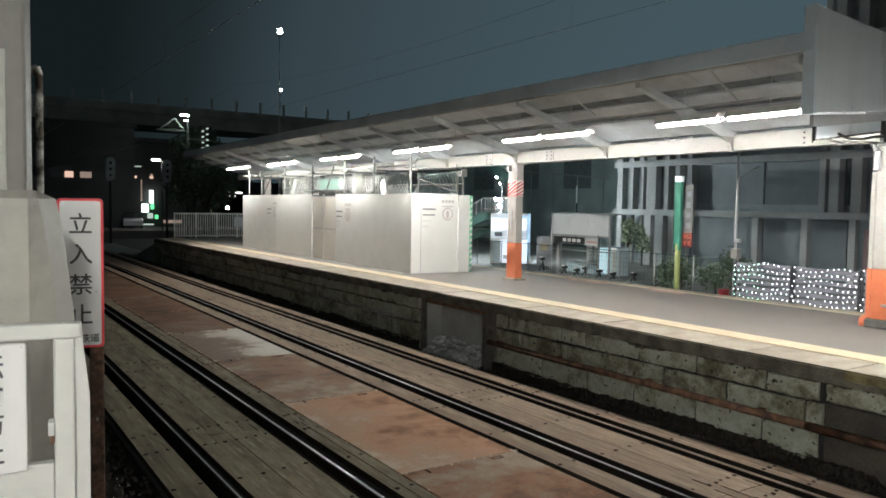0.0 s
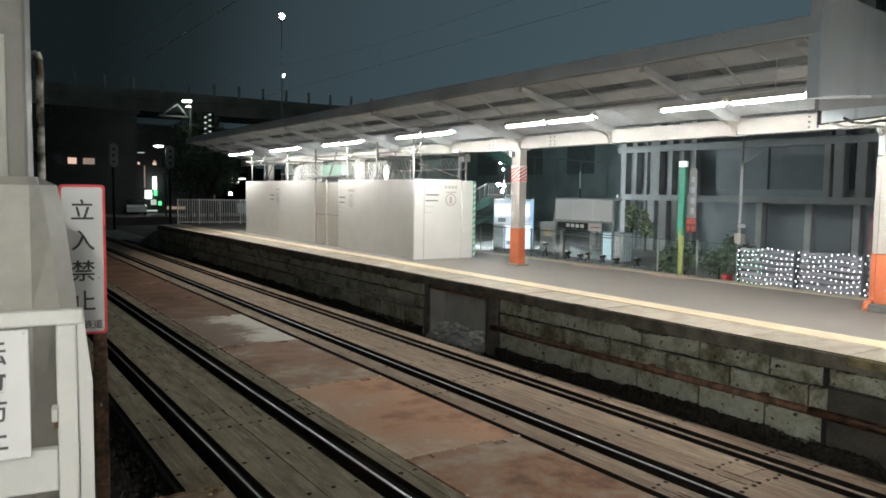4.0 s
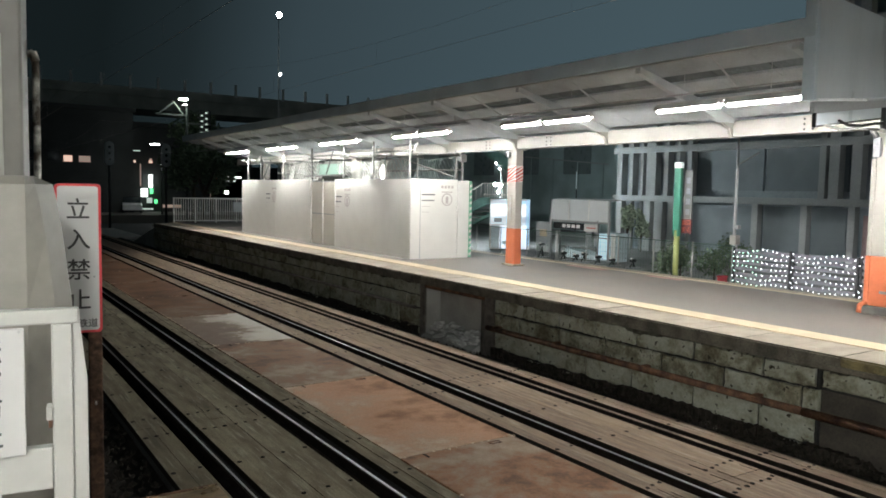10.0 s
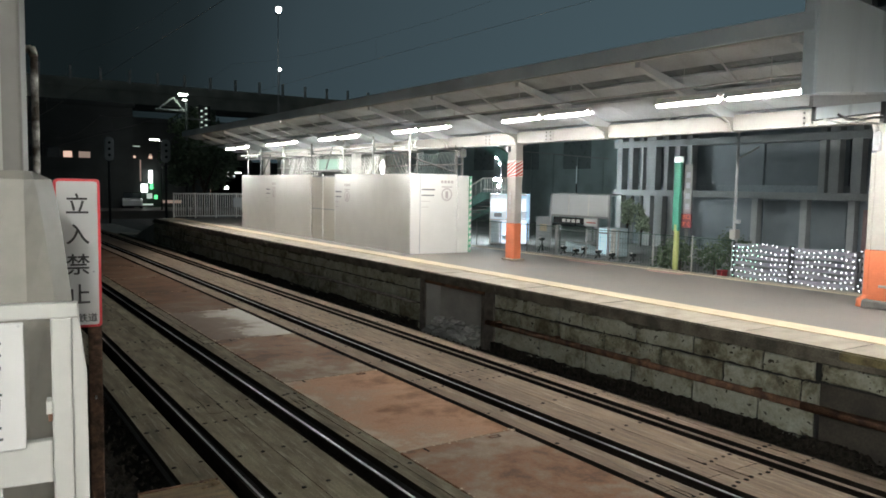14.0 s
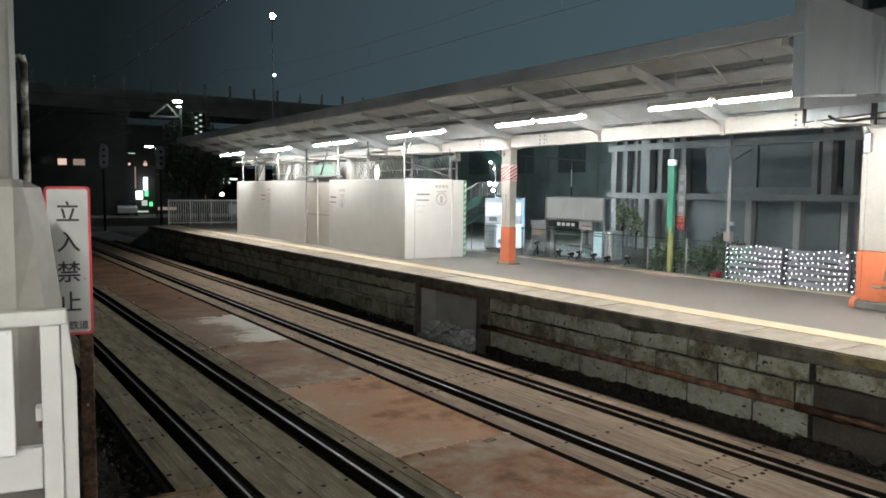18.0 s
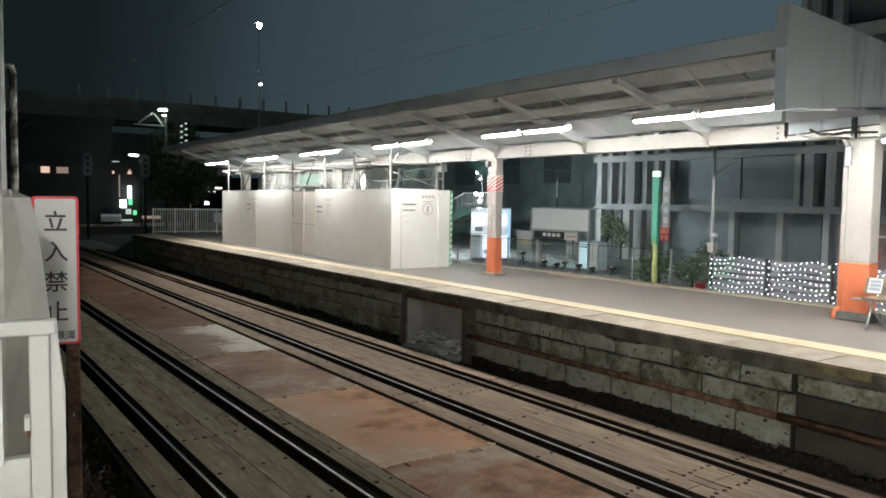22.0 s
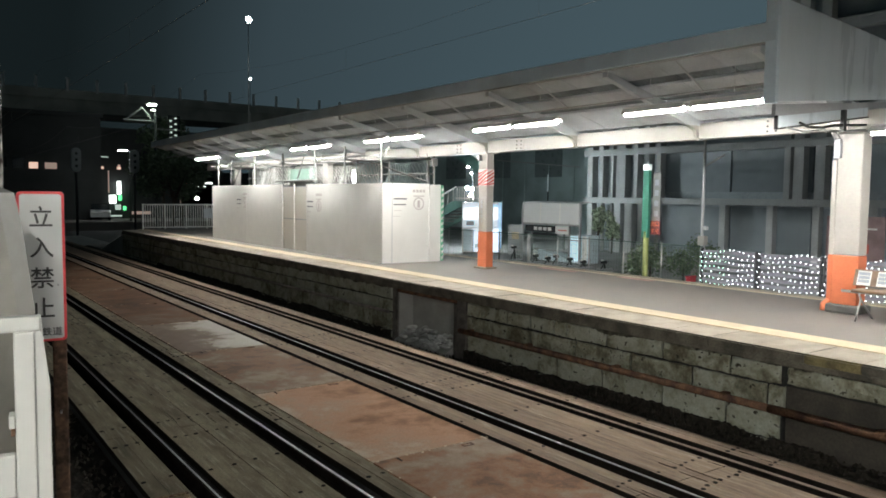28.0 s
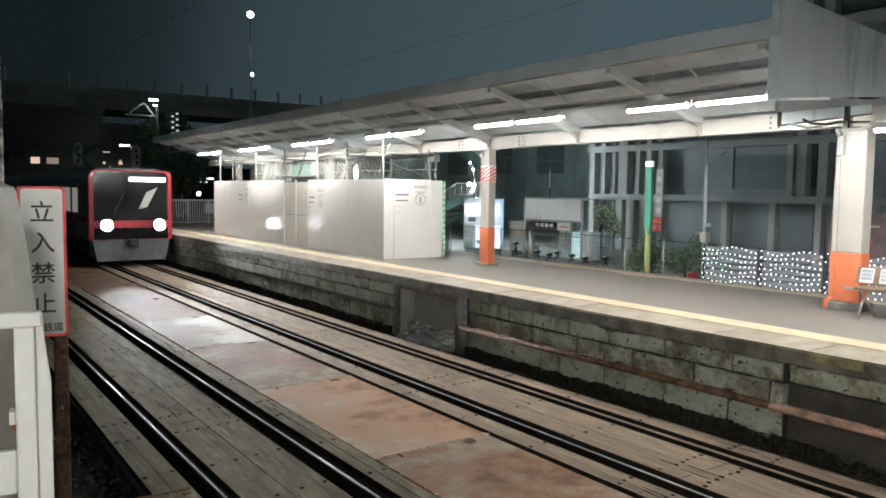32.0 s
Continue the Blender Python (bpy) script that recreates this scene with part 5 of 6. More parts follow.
# The insulator is given a glow of its own, though it is no lamp.
part("insulator", tube(bmesh.new(), (-0.30, -0.1, 9.50), (0.0, -0.1, 9.50), 0.05), M["palelamp"], cm)
for k in range(8):
    part("fitting", B(1.1 + 0.35 * (k % 2), 1.25 + 0.35 * (k % 2), -0.1, 0.1, 7.4 + 0.22 * k, 7.52 + 0.22 * k, bevel=0.02), M["palelamp2"], cm)
part("fitting_frame", B(1.0, 1.9, 0.12, 0.2, 7.0, 9.2), M["black"], cm)
part("fitting_arm", bar(bmesh.new(), (0, 0, 8.1), (1.9, 0.1, 8.1), 0.1, 0.1), M["galv"], cm)

# wires over the tracks
for x in (2.84, 6.49):
    ow = thing("overhead_wire", x, 0, 4.92 if x < 4 else 5.0, "thin copper contact wire hung below its carrier cable", "overhead wire", "overhead wires")
    part("contact_wire", tube(bmesh.new(), (0, -20, 0), (0, 120, 0), 0.0032 if x < 4 else 0.002, sides=6), M["copper"], ow)
    bm = bmesh.new()
    for k in range(7):
        for q in range(8):
            f0, f1 = q / 8, (q + 1) / 8
            tube(bm, (0, -20 + 20 * (k + f0), 0.35 + 2.2 * (f0 - 0.5) ** 2), (0, -20 + 20 * (k + f1), 0.35 + 2.2 * (f1 - 0.5) ** 2), 0.0015, sides=5)
    part("carrier_cable", bm, M["copper"], ow)
    for k in range(28):
        part("dropper", tube(bmesh.new(), (0, -18 + 5 * k, 0), (0, -18 + 5 * k, 0.36), 0.0012, sides=4), M["copper"], ow)


def portal(y):
    th = thing("catenary_portal", 0, y, -0.45, "dark steel portal carrying the overhead wires", "portal", "catenary portals")
    for x in (0.2 if y > 50 else 0.2, 15.0):
        part("leg", B(x - 0.15, x + 0.15, -0.15, 0.15, 0, 8.0), M["darkpaint"], th)
    part("beam", B(0.2, 15.0, -0.12, 0.12, 7.6, 8.0), M["darkpaint"], th)
    for x in (2.84, 6.49):
        part("hanger", B(x - 0.04, x + 0.04, -0.04, 0.04, 6.3, 7.6), M["darkpaint"], th)


portal(80.0)

# tall lamps
for x, y, h, r in ((23.35, 60.0, 17.35, 0.21), (36.0, 92.0, 17.6, 0.13)):
    tl = thing("mast_lamp", x, y, -0.45, "tall slim mast with a single brilliant lamp", "lamp", "mast lamps")
    part("mast", tube(bmesh.new(), (0, 0, 0), (0, 0, h - r - 0.05), 0.06, 0.03), M["viapost"], tl)
    bm = bmesh.new()
    bmesh.ops.create_uvsphere(bm, u_segments=14, v_segments=8, radius=r, matrix=Matrix.Translation((0, -0.1, h)))
    part("lamp", bm, M["mastlamp"], tl)
    # Disc added below the lamp to keep its light off the mast.
    part("collar", tube(bmesh.new(), (0, 0, h - r - 0.09), (0, 0, h - r - 0.02), 0.26, 0.20, sides=14), M["darkpaint"], tl)
    part("cap", tube(bmesh.new(), (0, 0, h + r), (0, 0, h + r + 0.1), 0.3, 0.05), M["galv"], tl)

# street beyond the tracks: lit shop fronts, windows and cars
sb = thing("shop_building", 4.0, 75.0, -0.45, "dark street building with a few lit windows and a shop", "building")
part("wall", B(0, 11, 0, 8, 0, 10.0), M["nightwall"], sb)
part("roof", B(-0.2, 11.2, -0.2, 8.2, 10.0, 10.4), M["nightwall"], sb)
for x0, x1, z0, z1, m in ((5.1, 5.8, 5.25, 5.8, "winwarm"), (6.35, 7.3, 5.25, 5.8, "windim")):
    part("window", B(x0, x1, -0.05, 0.0, z0, z1), M[m], sb)
for k in range(3):
    part("window", B(1 + k * 1.4, 2.0 + k * 1.4, -0.05, 0.0, 5.3, 6.2), M["nightglass"], sb)
sb2 = thing("shop_building", 15.4, 78.0, -0.45, "dark shop building with a bright white and green sign", "building")
part("wall", B(0, 12, 0, 9, 0, 9.0), M["nightwall"], sb2)
part("roof", B(-0.2, 12.2, -0.2, 9.2, 9.0, 9.4), M["nightwall"], sb2)
part("shop_window", B(0.85, 1.45, -0.1, 0.0, 2.15, 2.95), M["shopglow"], sb2, "bright white shop window")
part("upright_sign", B(1.50, 1.82, -0.6, -0.3, 3.05, 4.3, bevel=0.03), M["shopglow"], sb2, "bright upright shop sign")
part("green_sign", B(1.64, 1.90, -0.5, -0.2, 2.45, 2.98, bevel=0.03), M["greenglow"], sb2, "green glowing sign")
part("lit_soffit", B(-0.9, 0.3, -2.6, -2.4, 6.46, 6.54), M["palelamp2"], sb2, "dim strip lamp under the eaves")
for x0, z0, w, h, m in ((-0.62, 5.55, 0.26, 0.20, "windim"), (0.0, 5.42, 0.22, 0.24, "winwarm"), (1.42, 5.42, 0.34, 0.26, "winwarm"), (1.5, 5.68, 0.2, 0.2, "windim"),
                        (-0.25, 2.75, 0.18, 0.5, "windim"), (-1.3, 4.25, 0.12, 0.14, "palelamp2"), (-1.9, 3.85, 0.5, 0.10, "windim"), (0.60, 3.2, 0.10, 2.1, "windim"), (-0.8, 2.35, 0.7, 0.10, "windim"),
                        (1.9, 1.5, 0.3, 0.4, "greenglow"), (1.2, 1.55, 0.5, 0.5, "palelamp2"), (-1.9, 1.6, 0.1, 0.12, "palelamp"), (2.6, 1.1, 1.9, 0.30, "windim"), (0.2, 0.9, 1.6, 0.14, "palelamp2")):
    part("small_light", B(x0, x0 + w, -0.9, -0.8, z0, z0 + h, bevel=0.02), M[m], sb2)
for k in range(4):
    part("window", B(3 + k * 2.1, 4.3 + k * 2.1, -0.05, 0.0, 5.4, 6.8), M["nightglass"], sb2)
ns = thing("neon_sign", 23.4, 78.0, 3.0, "white and red neon sign low over the street", "sign")
part("frame", B(-0.6, 3.2, 0.0, 0.4, -3.4, 2.2), M["nightwall"], ns)
part("white_tube", B(0.55, 2.9, -0.1, 0.0, 0.76, 0.90, bevel=0.04), M["shopglow"], ns)
part("white_tube", B(0.9, 2.2, -0.1, 0.0, 0.36, 0.50, bevel=0.04), M["shopglow"], ns)
part("white_tube", B(0.8, 1.3, -0.12, -0.02, 0.48, 0.76, bevel=0.04), M["shopglow"], ns)
part("pink_lamp", B(-0.25, 0.2, -0.1, 0.0, 1.1, 1.45, bevel=0.1), M["pinkglow"], ns, "pinkish white lamp")
part("pink_lamp", B(1.2, 1.75, -0.1, 0.0, 1.12, 1.45, bevel=0.1), M["shopglow"], ns)
part("red_lamp", B(-0.3, 0.35, -0.1, 0.0, 0.66, 0.86, bevel=0.06), M["redglow"], ns)
part("dim_pane", B(-0.35, 0.25, -0.1, 0.0, -0.55, 0.2, bevel=0.03), M["windim"], ns)
part("dim_pane", B(-0.4, -0.1, -0.1, 0.0, -1.6, -0.8, bevel=0.03), M["windim"], ns)
part("lower_lamp", B(1.1, 1.5, -0.1, 0.0, -0.92, -0.6, bevel=0.05), M["palelamp"], ns)


sl = thing("street_lamp", 16.35, 70.0, 0.25, "white strip street lamp on a dark post", "street lamp")
part("post", tube(bmesh.new(), (0, 0, 0), (0, 0, 6.28), 0.07, 0.05), M["darkpaint"], sl)
part("arm", tube(bmesh.new(), (0, 0, 6.2), (-0.5, 0, 6.28), 0.035, sides=8), M["darkpaint"], sl)
part("lamp_head", B(-1.0, -0.05, -0.09, 0.09, 6.24, 6.31, bevel=0.02), M["darkpaint"], sl)
part("lit_strip", B(-0.93, -0.22, -0.15, 0.13, 6.155, 6.215, bevel=0.015), M["streetlight"], sl, "white glowing strip")

structure("street", B(9.4, 60, 68, 77.6, -0.44, 0.25), M["asphalt"], "worn grey street beyond the platform's end")


def car(x, y, turn, paint):
    th = thing("car", x, y, 0.25, "pale parked passenger car in the dark street", "car", "street cars", turn=turn)
    part("body", prism(bmesh.new(), ((-2.1, 0.25), (-2.15, 0.75), (-1.3, 0.92), (1.9, 0.95), (2.1, 0.7), (2.05, 0.25)), "y", -0.85, 0.85, bevel=0.06), paint, th)
    part("cabin", prism(bmesh.new(), ((-1.2, 0.9), (-0.5, 1.45), (1.2, 1.48), (1.9, 0.92)), "y", -0.74, 0.74, bevel=0.05), M["carglass"], th)
    for cx in (-1.3, 1.3):
        for cy in (-0.86, 0.66):
            w = part("wheel", tube(bmesh.new(), (cx, cy, 0.31), (cx, cy + 0.2, 0.31), 0.31, sides=18), M["black"], th)
            part("rim", tube(bmesh.new(), (cx, cy - 0.005, 0.31), (cx, cy + 0.205, 0.31), 0.19, sides=14), M["galv"], w)
    for cy in (-0.6, 0.6):
        part("headlight", B(-2.17, -2.05, cy - 0.18, cy + 0.18, 0.58, 0.72, bevel=0.02), M["bracketwhite"], th)


car(14.85, 75.2, 80, M["carpaint"])
for k, (x, y, h) in enumerate(((17.5, 64, 9.5), (19.6, 66, 9.0), (16.6, 58, 7.5))):
    tree(x, y, -0.45, h, 2.6, 40 + k, "dark leafy tree by the street at night", 0.20, 260)
structure("far_street_wall", B(-120, 160, 150, 152, -0.44, 7.0), M["nightwall"], "dark row of distant houses closing the street")

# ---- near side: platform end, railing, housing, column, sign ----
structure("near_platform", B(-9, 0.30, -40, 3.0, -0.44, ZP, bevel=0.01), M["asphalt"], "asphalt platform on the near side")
structure("near_canopy", B(-9, 0.6, -40, 0.6, 4.25, 4.32), M["roof"], "unseen grey sheet canopy assumed over the near platform")
structure("near_wall", B(-9.3, -9.02, -40, 3.0, -0.44, 4.6), M["concrete"], "unseen plain wall added behind the near platform")
# Unseen tube rows, assumed overhead to light the near side and the wall.
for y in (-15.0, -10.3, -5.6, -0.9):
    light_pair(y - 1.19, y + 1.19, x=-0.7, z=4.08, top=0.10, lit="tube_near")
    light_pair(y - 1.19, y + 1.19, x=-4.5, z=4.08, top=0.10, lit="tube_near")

TURN = -7.6
CT, STN = math.cos(radians(TURN)), math.sin(radians(TURN))


def near_thing(name, u, d, z, label, category):
    """A thing set u to the right and d ahead along the near line of sight."""
    return thing(name, CT * u - STN * d, STN * u + CT * d, z, label, category, turn=TURN)


def rounded(w, h, r, n=5):
    pts = []
    for cx, cz, a0 in ((w / 2 - r, h / 2 - r, 0), (-w / 2 + r, h / 2 - r, 90), (-w / 2 + r, -h / 2 + r, 180), (w / 2 - r, -h / 2 + r, 270)):
        for k in range(n + 1):
            a = radians(a0 + 90 * k / n)
            pts.append((cx + r * math.cos(a), cz + r * math.sin(a)))
    return pts


M["platewhite"] = mat("white_plate_face", (0.47, 0.465, 0.45), 0.45, var=0.04, scale=3, fine=20, bump=0.01)
M["oldpost"] = patchy("old_rusty_post", ((0.35, (0.035, 0.024, 0.018)), (0.5, (0.085, 0.052, 0.036)), (0.6, (0.13, 0.075, 0.05)), (0.72, (0.30, 0.22, 0.16))), 0.8, 9.0, spec=0.1)
# no-entry sign on a rusty post
ns1 = near_thing("warning_sign", 0.003, 3.3, -0.45, "white upright keep-out sign with a red border on a rusty post", "sign")
SZ = 2.473 + 0.45
bm = prism(bmesh.new(), [(u, z + SZ) for u, z in rounded(0.166, 0.595, 0.016)], "y", 0.0, 0.006)
part("border", bm, M["red"], ns1, "red border plate")
bm = prism(bmesh.new(), [(u, z + SZ) for u, z in rounded(0.146, 0.575, 0.011)], "y", -0.003, -0.0005)
part("face", bm, M["signwhite"], ns1)
for ch, z in (("立", 2.664), ("入", 2.545), ("禁", 2.424), ("止", 2.303)):
    words("lettering", ch, 0.088, pose(0.0, -0.0045, z + 0.45, 90, 0, 0), ns1, M["ink"])
words("lettering", "鉄道", 0.037, pose(0.030, -0.0045, 2.212 + 0.45, 90, 0, 0), ns1, M["ink"])
part("post", B(0.030, 0.082, 0.03, 0.085, 0.0, 2.69, bevel=0.006), M["oldpost"], ns1, "rusty brown steel post")
for z in (2.33, 2.65, 2.85):
    part("bolt", tube(bmesh.new(), (0.055, -0.0035, z), (0.055, 0.03, z), 0.004, sides=6), M["galv"], ns1)

# white railing with a plate
wr = near_thing("end_fence", 0.0, 2.2, ZP, "white painted steel fence frame with a lettered plate", "fence")
bz = -ZP
part("top_rail", B(-0.75, -0.003, -0.02, 0.02, 2.402 + bz, 2.442 + bz, bevel=0.005), M["whitefence"], wr)
part("post", B(-0.067, -0.019, -0.022, 0.024, 0.0, 2.402 + bz, bevel=0.005), M["whitefence"], wr)
part("post", B(-0.72, -0.67, -0.022, 0.024, 0.0, 2.402 + bz, bevel=0.005), M["whitefence"], wr)
part("gusset", prism(bmesh.new(), ((-0.018, 2.44 + bz), (-0.002, 2.44 + bz), (0.003, 2.372 + bz), (0.017, 2.245 + bz), (0.017, 0.0), (-0.018, 0.0)), "y", -0.012, 0.03, bevel=0.003), M["whitefence"], wr)
part("lower_rail", B(-0.67, -0.068, -0.018, 0.018, 1.962 + bz, 2.076 + bz, bevel=0.005), M["whitefence"], wr)
part("bottom_rail", B(-0.67, -0.068, -0.018, 0.018, 0.12, 0.18, bevel=0.005), M["whitefence"], wr)
for u in (-0.20, -0.33, -0.46, -0.59):
    part("baluster", B(u - 0.012, u + 0.012, -0.01, 0.01, 0.18, 1.962 + bz), M["whitefence"], wr)
part("plate", B(-0.31, -0.129, -0.034, -0.022, 2.066 + bz, 2.398 + bz, bevel=0.003), M["platewhite"], wr, "white plate with black lettering")
for ch, z in (("転", 2.339), ("動", 2.268), ("防", 2.193), ("止", 2.118)):
    words("lettering", ch, 0.066, pose(-0.211, -0.0355, z + bz, 90, 0, 0), wr, M["ink"])
for u in (-0.30, -0.14):
    part("bolt", tube(bmesh.new(), (u, -0.038, 2.39 + bz), (u, -0.03, 2.39 + bz), 0.004, sides=6), M["galv"], wr)
part("latch", B(-0.082, -0.067, -0.03, 0.02, 2.150 + bz, 2.185 + bz, bevel=0.003), M["whitefence"], wr)
part("latch_bolt", B(-0.078, -0.068, -0.01, 0.02, 2.125 + bz, 2.148 + bz), M["rust"], wr)

# beige machine housing behind the fence
ho = near_thing("machine_housing", 0.0, 2.5, ZP, "beige steel machine housing with a sloping flank", "housing")
bm = bmesh.new()
levels = ((0.0, 0.010), (1.0, 0.000), (2.40 - ZP, -0.020), (2.604 - ZP, -0.042), (2.72 - ZP, -0.058), (2.765 - ZP, -0.068))
rings = []
for z, e in levels:
    rings.append([bm.verts.new((x, yv, z)) for x, yv in ((-0.80, 0.0), (-0.137, 0.0), (e - 0.045, 0.045), (e, 0.14), (e - 0.02, 0.40), (-0.80, 0.40))])
for a, b in zip(rings, rings[1:]):
    for i in range(6):
        j = (i + 1) % 6
        bm.faces.new((a[i], a[j], b[j], b[i]))
topv = [bm.verts.new((x, yv, 2.79 - ZP)) for x, yv in ((-0.80, 0.03), (-0.140, 0.03), (-0.125, 0.07), (-0.12, 0.16), (-0.14, 0.38), (-0.80, 0.38))]
for i in range(6):
    j = (i + 1) % 6
    bm.faces.new((rings[-1][i], rings[-1][j], topv[j], topv[i]))
bm.faces.new(topv)
part("casing", bm, M["housing"], ho)
part("seam", B(-0.80, -0.14, -0.002, 0.002, 2.745 - ZP, 2.750 - ZP), M["housing"], ho)
part("flank_strip", B(-0.078, -0.068, 0.01, 0.04, 0.2, 2.38 - ZP), M["whitefence"], ho, "pale vertical edge strip")

co = near_thing("roof_column", 0.0, 2.95, ZP, "broad beige steel column with a paper notice", "column")
part("shaft", B(-0.85, -0.161, 0.0, 0.35, 0.0, 4.25 - ZP + 0.02, bevel=0.01), M["columnpaint"], co)
part("paper_notice", B(-0.55, -0.221, -0.006, -0.001, 2.72 - ZP, 3.265 - ZP), M["oldpaper"], co, "greyish paper notice")
part("foot_plate", B(-0.9, -0.1, -0.04, 0.04, 0.0, 0.02), M["galv"], co)
structure("near_platform_end", B(-1.2, 0.30, 3.002, 3.6, -0.44, ZP - 0.01, bevel=0.01), M["concrete"], "concrete block under the column at the platform's end")
pp = near_thing("vent_pipe", -0.139, 3.42, -0.45, "white pipe with flaking paint and a bent cap", "pipe")
part("pipe", tube(bmesh.new(), (0, 0, 0), (0, 0, 3.71), 0.0138), M["flaky"], pp)
bm = bmesh.new()
tube(bm, (0, 0, 3.70), (-0.01, 0, 3.735), 0.017)
tube(bm, (-0.006, 0, 3.73), (-0.05, 0, 3.72), 0.015)
part("cap", bm, M["flaky"], pp)
part("strap", B(-0.06, 0.02, -0.018, 0.018, 3.15, 3.17), M["housing"], pp)

# rusty cover and a plank beside the near rail
rc = thing("rusty_cover", 1.78, 6.2, -0.45, "rusty brown cover plate beside the near rail", "cover plate")
part("box", B(-0.42, 0.29, -1.6, 0.62, 0.0, 0.45, bevel=0.012), M["wood"], rc)
part("lip", B(-0.42, 0.29, 0.622, 0.66, 0.30, 0.455, bevel=0.006), M["rust"], rc)
rr = random.Random(6)
for k in range(9):
    c = (rr.uniform(0.05, 0.28), rr.uniform(0.45, 0.62), 0.452)
    s = rr.uniform(0.012, 0.03)
    bm = bmesh.new()
    bmesh.ops.create_icosphere(bm, subdivisions=1, radius=s, matrix=Matrix.Translation((0, 0, s * 0.6)) @ Matrix.Diagonal((1.3, 0.9, 0.7, 1)))
    ob = part("rubble", bm, M["wood"], rc)
    ob.location = c

# ---- train ----
M["trainred"] = mat("train_red", (0.62, 0.03, 0.06), 0.3, var=0.06, bump=0.0, coat=0.5)
M["trainsilver"] = mat("train_steel", (0.52, 0.53, 0.55), 0.35, metal=0.6, var=0.08, scale=1, bump=0.02)
M["trainblack"] = mat("train_black_glass", (0.012, 0.013, 0.016), 0.08, var=0.05, bump=0.0)
M["trainwin"] = glow("lit_train_window", (1.0, 0.97, 0.90), 0.16)
M["headlight"] = glow("headlight", (0.93, 0.97, 1.0), 40000.0)
M["glowring"] = glow("added_glow_ring", (0.93, 0.97, 1.0), 150.0)
M["destination"] = glow("destination_display", (0.97, 1.0, 1.0), 3.5)
M["trainroof"] = mat("train_roof", (0.20, 0.21, 0.22), 0.7, var=0.2, bump=0.1)
M["underframe"] = mat("underframe", (0.05, 0.05, 0.052), 0.8, var=0.3, bump=0.3)


def shell_outline(w, z0, z1, r):
    pts = [(-w, z0), (w, z0), (w, z1 - r)]
    for k in range(1, 6):
        a = radians(90 * k / 5)
        pts.append((w - r + r * math.cos(a), z1 - r + r * math.sin(a)))
    for k in range(0, 6):
        a = radians(90 + 90 * k / 5)
        pts.append((-w + r + r * math.cos(a), z1 - r + r * math.sin(a)))
    return pts


train = thing("train", 6.49, 648.0, 0.0, "approaching commuter train with red front and lit headlights", "train")
CAR = 19.5
for c in range(3):
    y0 = 0.25 + c * (CAR + 0.5)
    y1 = y0 + CAR
    part("car_body", prism(bmesh.new(), shell_outline(1.39, 0.95, 3.40, 0.35), "y", y0, y1), M["trainsilver"], train, "steel carriage body")
    part("roof", prism(bmesh.new(), ((-1.1, 3.40), (1.1, 3.40), (0.9, 3.46), (-0.9, 3.46)), "y", y0 + 0.1, y1 - 0.1), M["trainroof"], train)
    part("skirt", B(-1.33, 1.33, y0 + 0.05, y1 - 0.05, 0.38, 0.95), M["underframe"], train)
    for sgn in (-1, 1):
        part("side_stripe", B(min(sgn * 1.388, sgn * 1.398), max(sgn * 1.388, sgn * 1.398), y0, y1, 1.55, 1.75), M["trainred"], train, "red side stripe")
        for k in range(4):
            d0 = y0 + 1.6 + k * 4.8
            part("door", B(min(sgn * 1.385, sgn * 1.402), max(sgn * 1.385, sgn * 1.402), d0, d0 + 1.3, 1.0, 2.95), M["trainsilver"], train)
            part("door_window", B(min(sgn * 1.40, sgn * 1.408), max(sgn * 1.40, sgn * 1.408), d0 + 0.15, d0 + 1.15, 1.85, 2.75), M["trainwin"], train, "lit door window")
            if k < 3:
                part("window", B(min(sgn * 1.392, sgn * 1.402), max(sgn * 1.392, sgn * 1.402), d0 + 1.7, d0 + 4.4, 1.85, 2.75), M["trainwin"], train, "lit carriage window")
    for by in (y0 + 3.0, y1 - 3.0):
        bo = part("bogie", B(-1.0, 1.0, by - 1.5, by + 1.5, 0.30, 0.75, bevel=0.03), M["underframe"], train)
        for wy in (-1.05, 1.05):
            for sgn in (-0.566, 0.566):
                part("wheel", tube(bmesh.new(), (sgn - 0.06, by + wy, 0.43), (sgn + 0.06, by + wy, 0.43), 0.43, sides=20), M["underframe"], bo)
# driver's front
part("front_mask", prism(bmesh.new(), shell_outline(1.39, 0.95, 3.38, 0.26), "y", 0.06, 0.248, bevel=0.03), M["trainred"], train, "red front frame")
part("front_glass", prism(bmesh.new(), shell_outline(1.24, 1.62, 3.33, 0.20), "y", 0.02, 0.058), M["trainblack"], train, "black glass front")
part("front_panel", B(-1.24, 1.24, 0.025, 0.058, 0.97, 1.36, bevel=0.01), M["trainblack"], train)
part("headlight_band", B(-1.25, 1.25, 0.03, 0.058, 1.38, 1.60, bevel=0.01), M["trainred"], train)
part("destination_sign", B(-0.08, 1.16, 0.005, 0.018, 2.99, 3.14), M["destination"], train, "white lit destination sign")
# White slanted shape stands in for a reflection on the glass front.
part("sun_blind", prism(bmesh.new(), ((0.22, 2.02), (0.52, 2.10), (0.88, 2.80), (0.50, 2.62)), "y", 0.008, 0.018), M["white"], train, "white slanted shape painted in as a reflection on the windscreen")
part("wiper", bar(bmesh.new(), (-0.6, 0.0, 1.85), (-0.25, 0.0, 2.6), 0.02, 0.03), M["black"], train)
for sgn in (-1, 1):
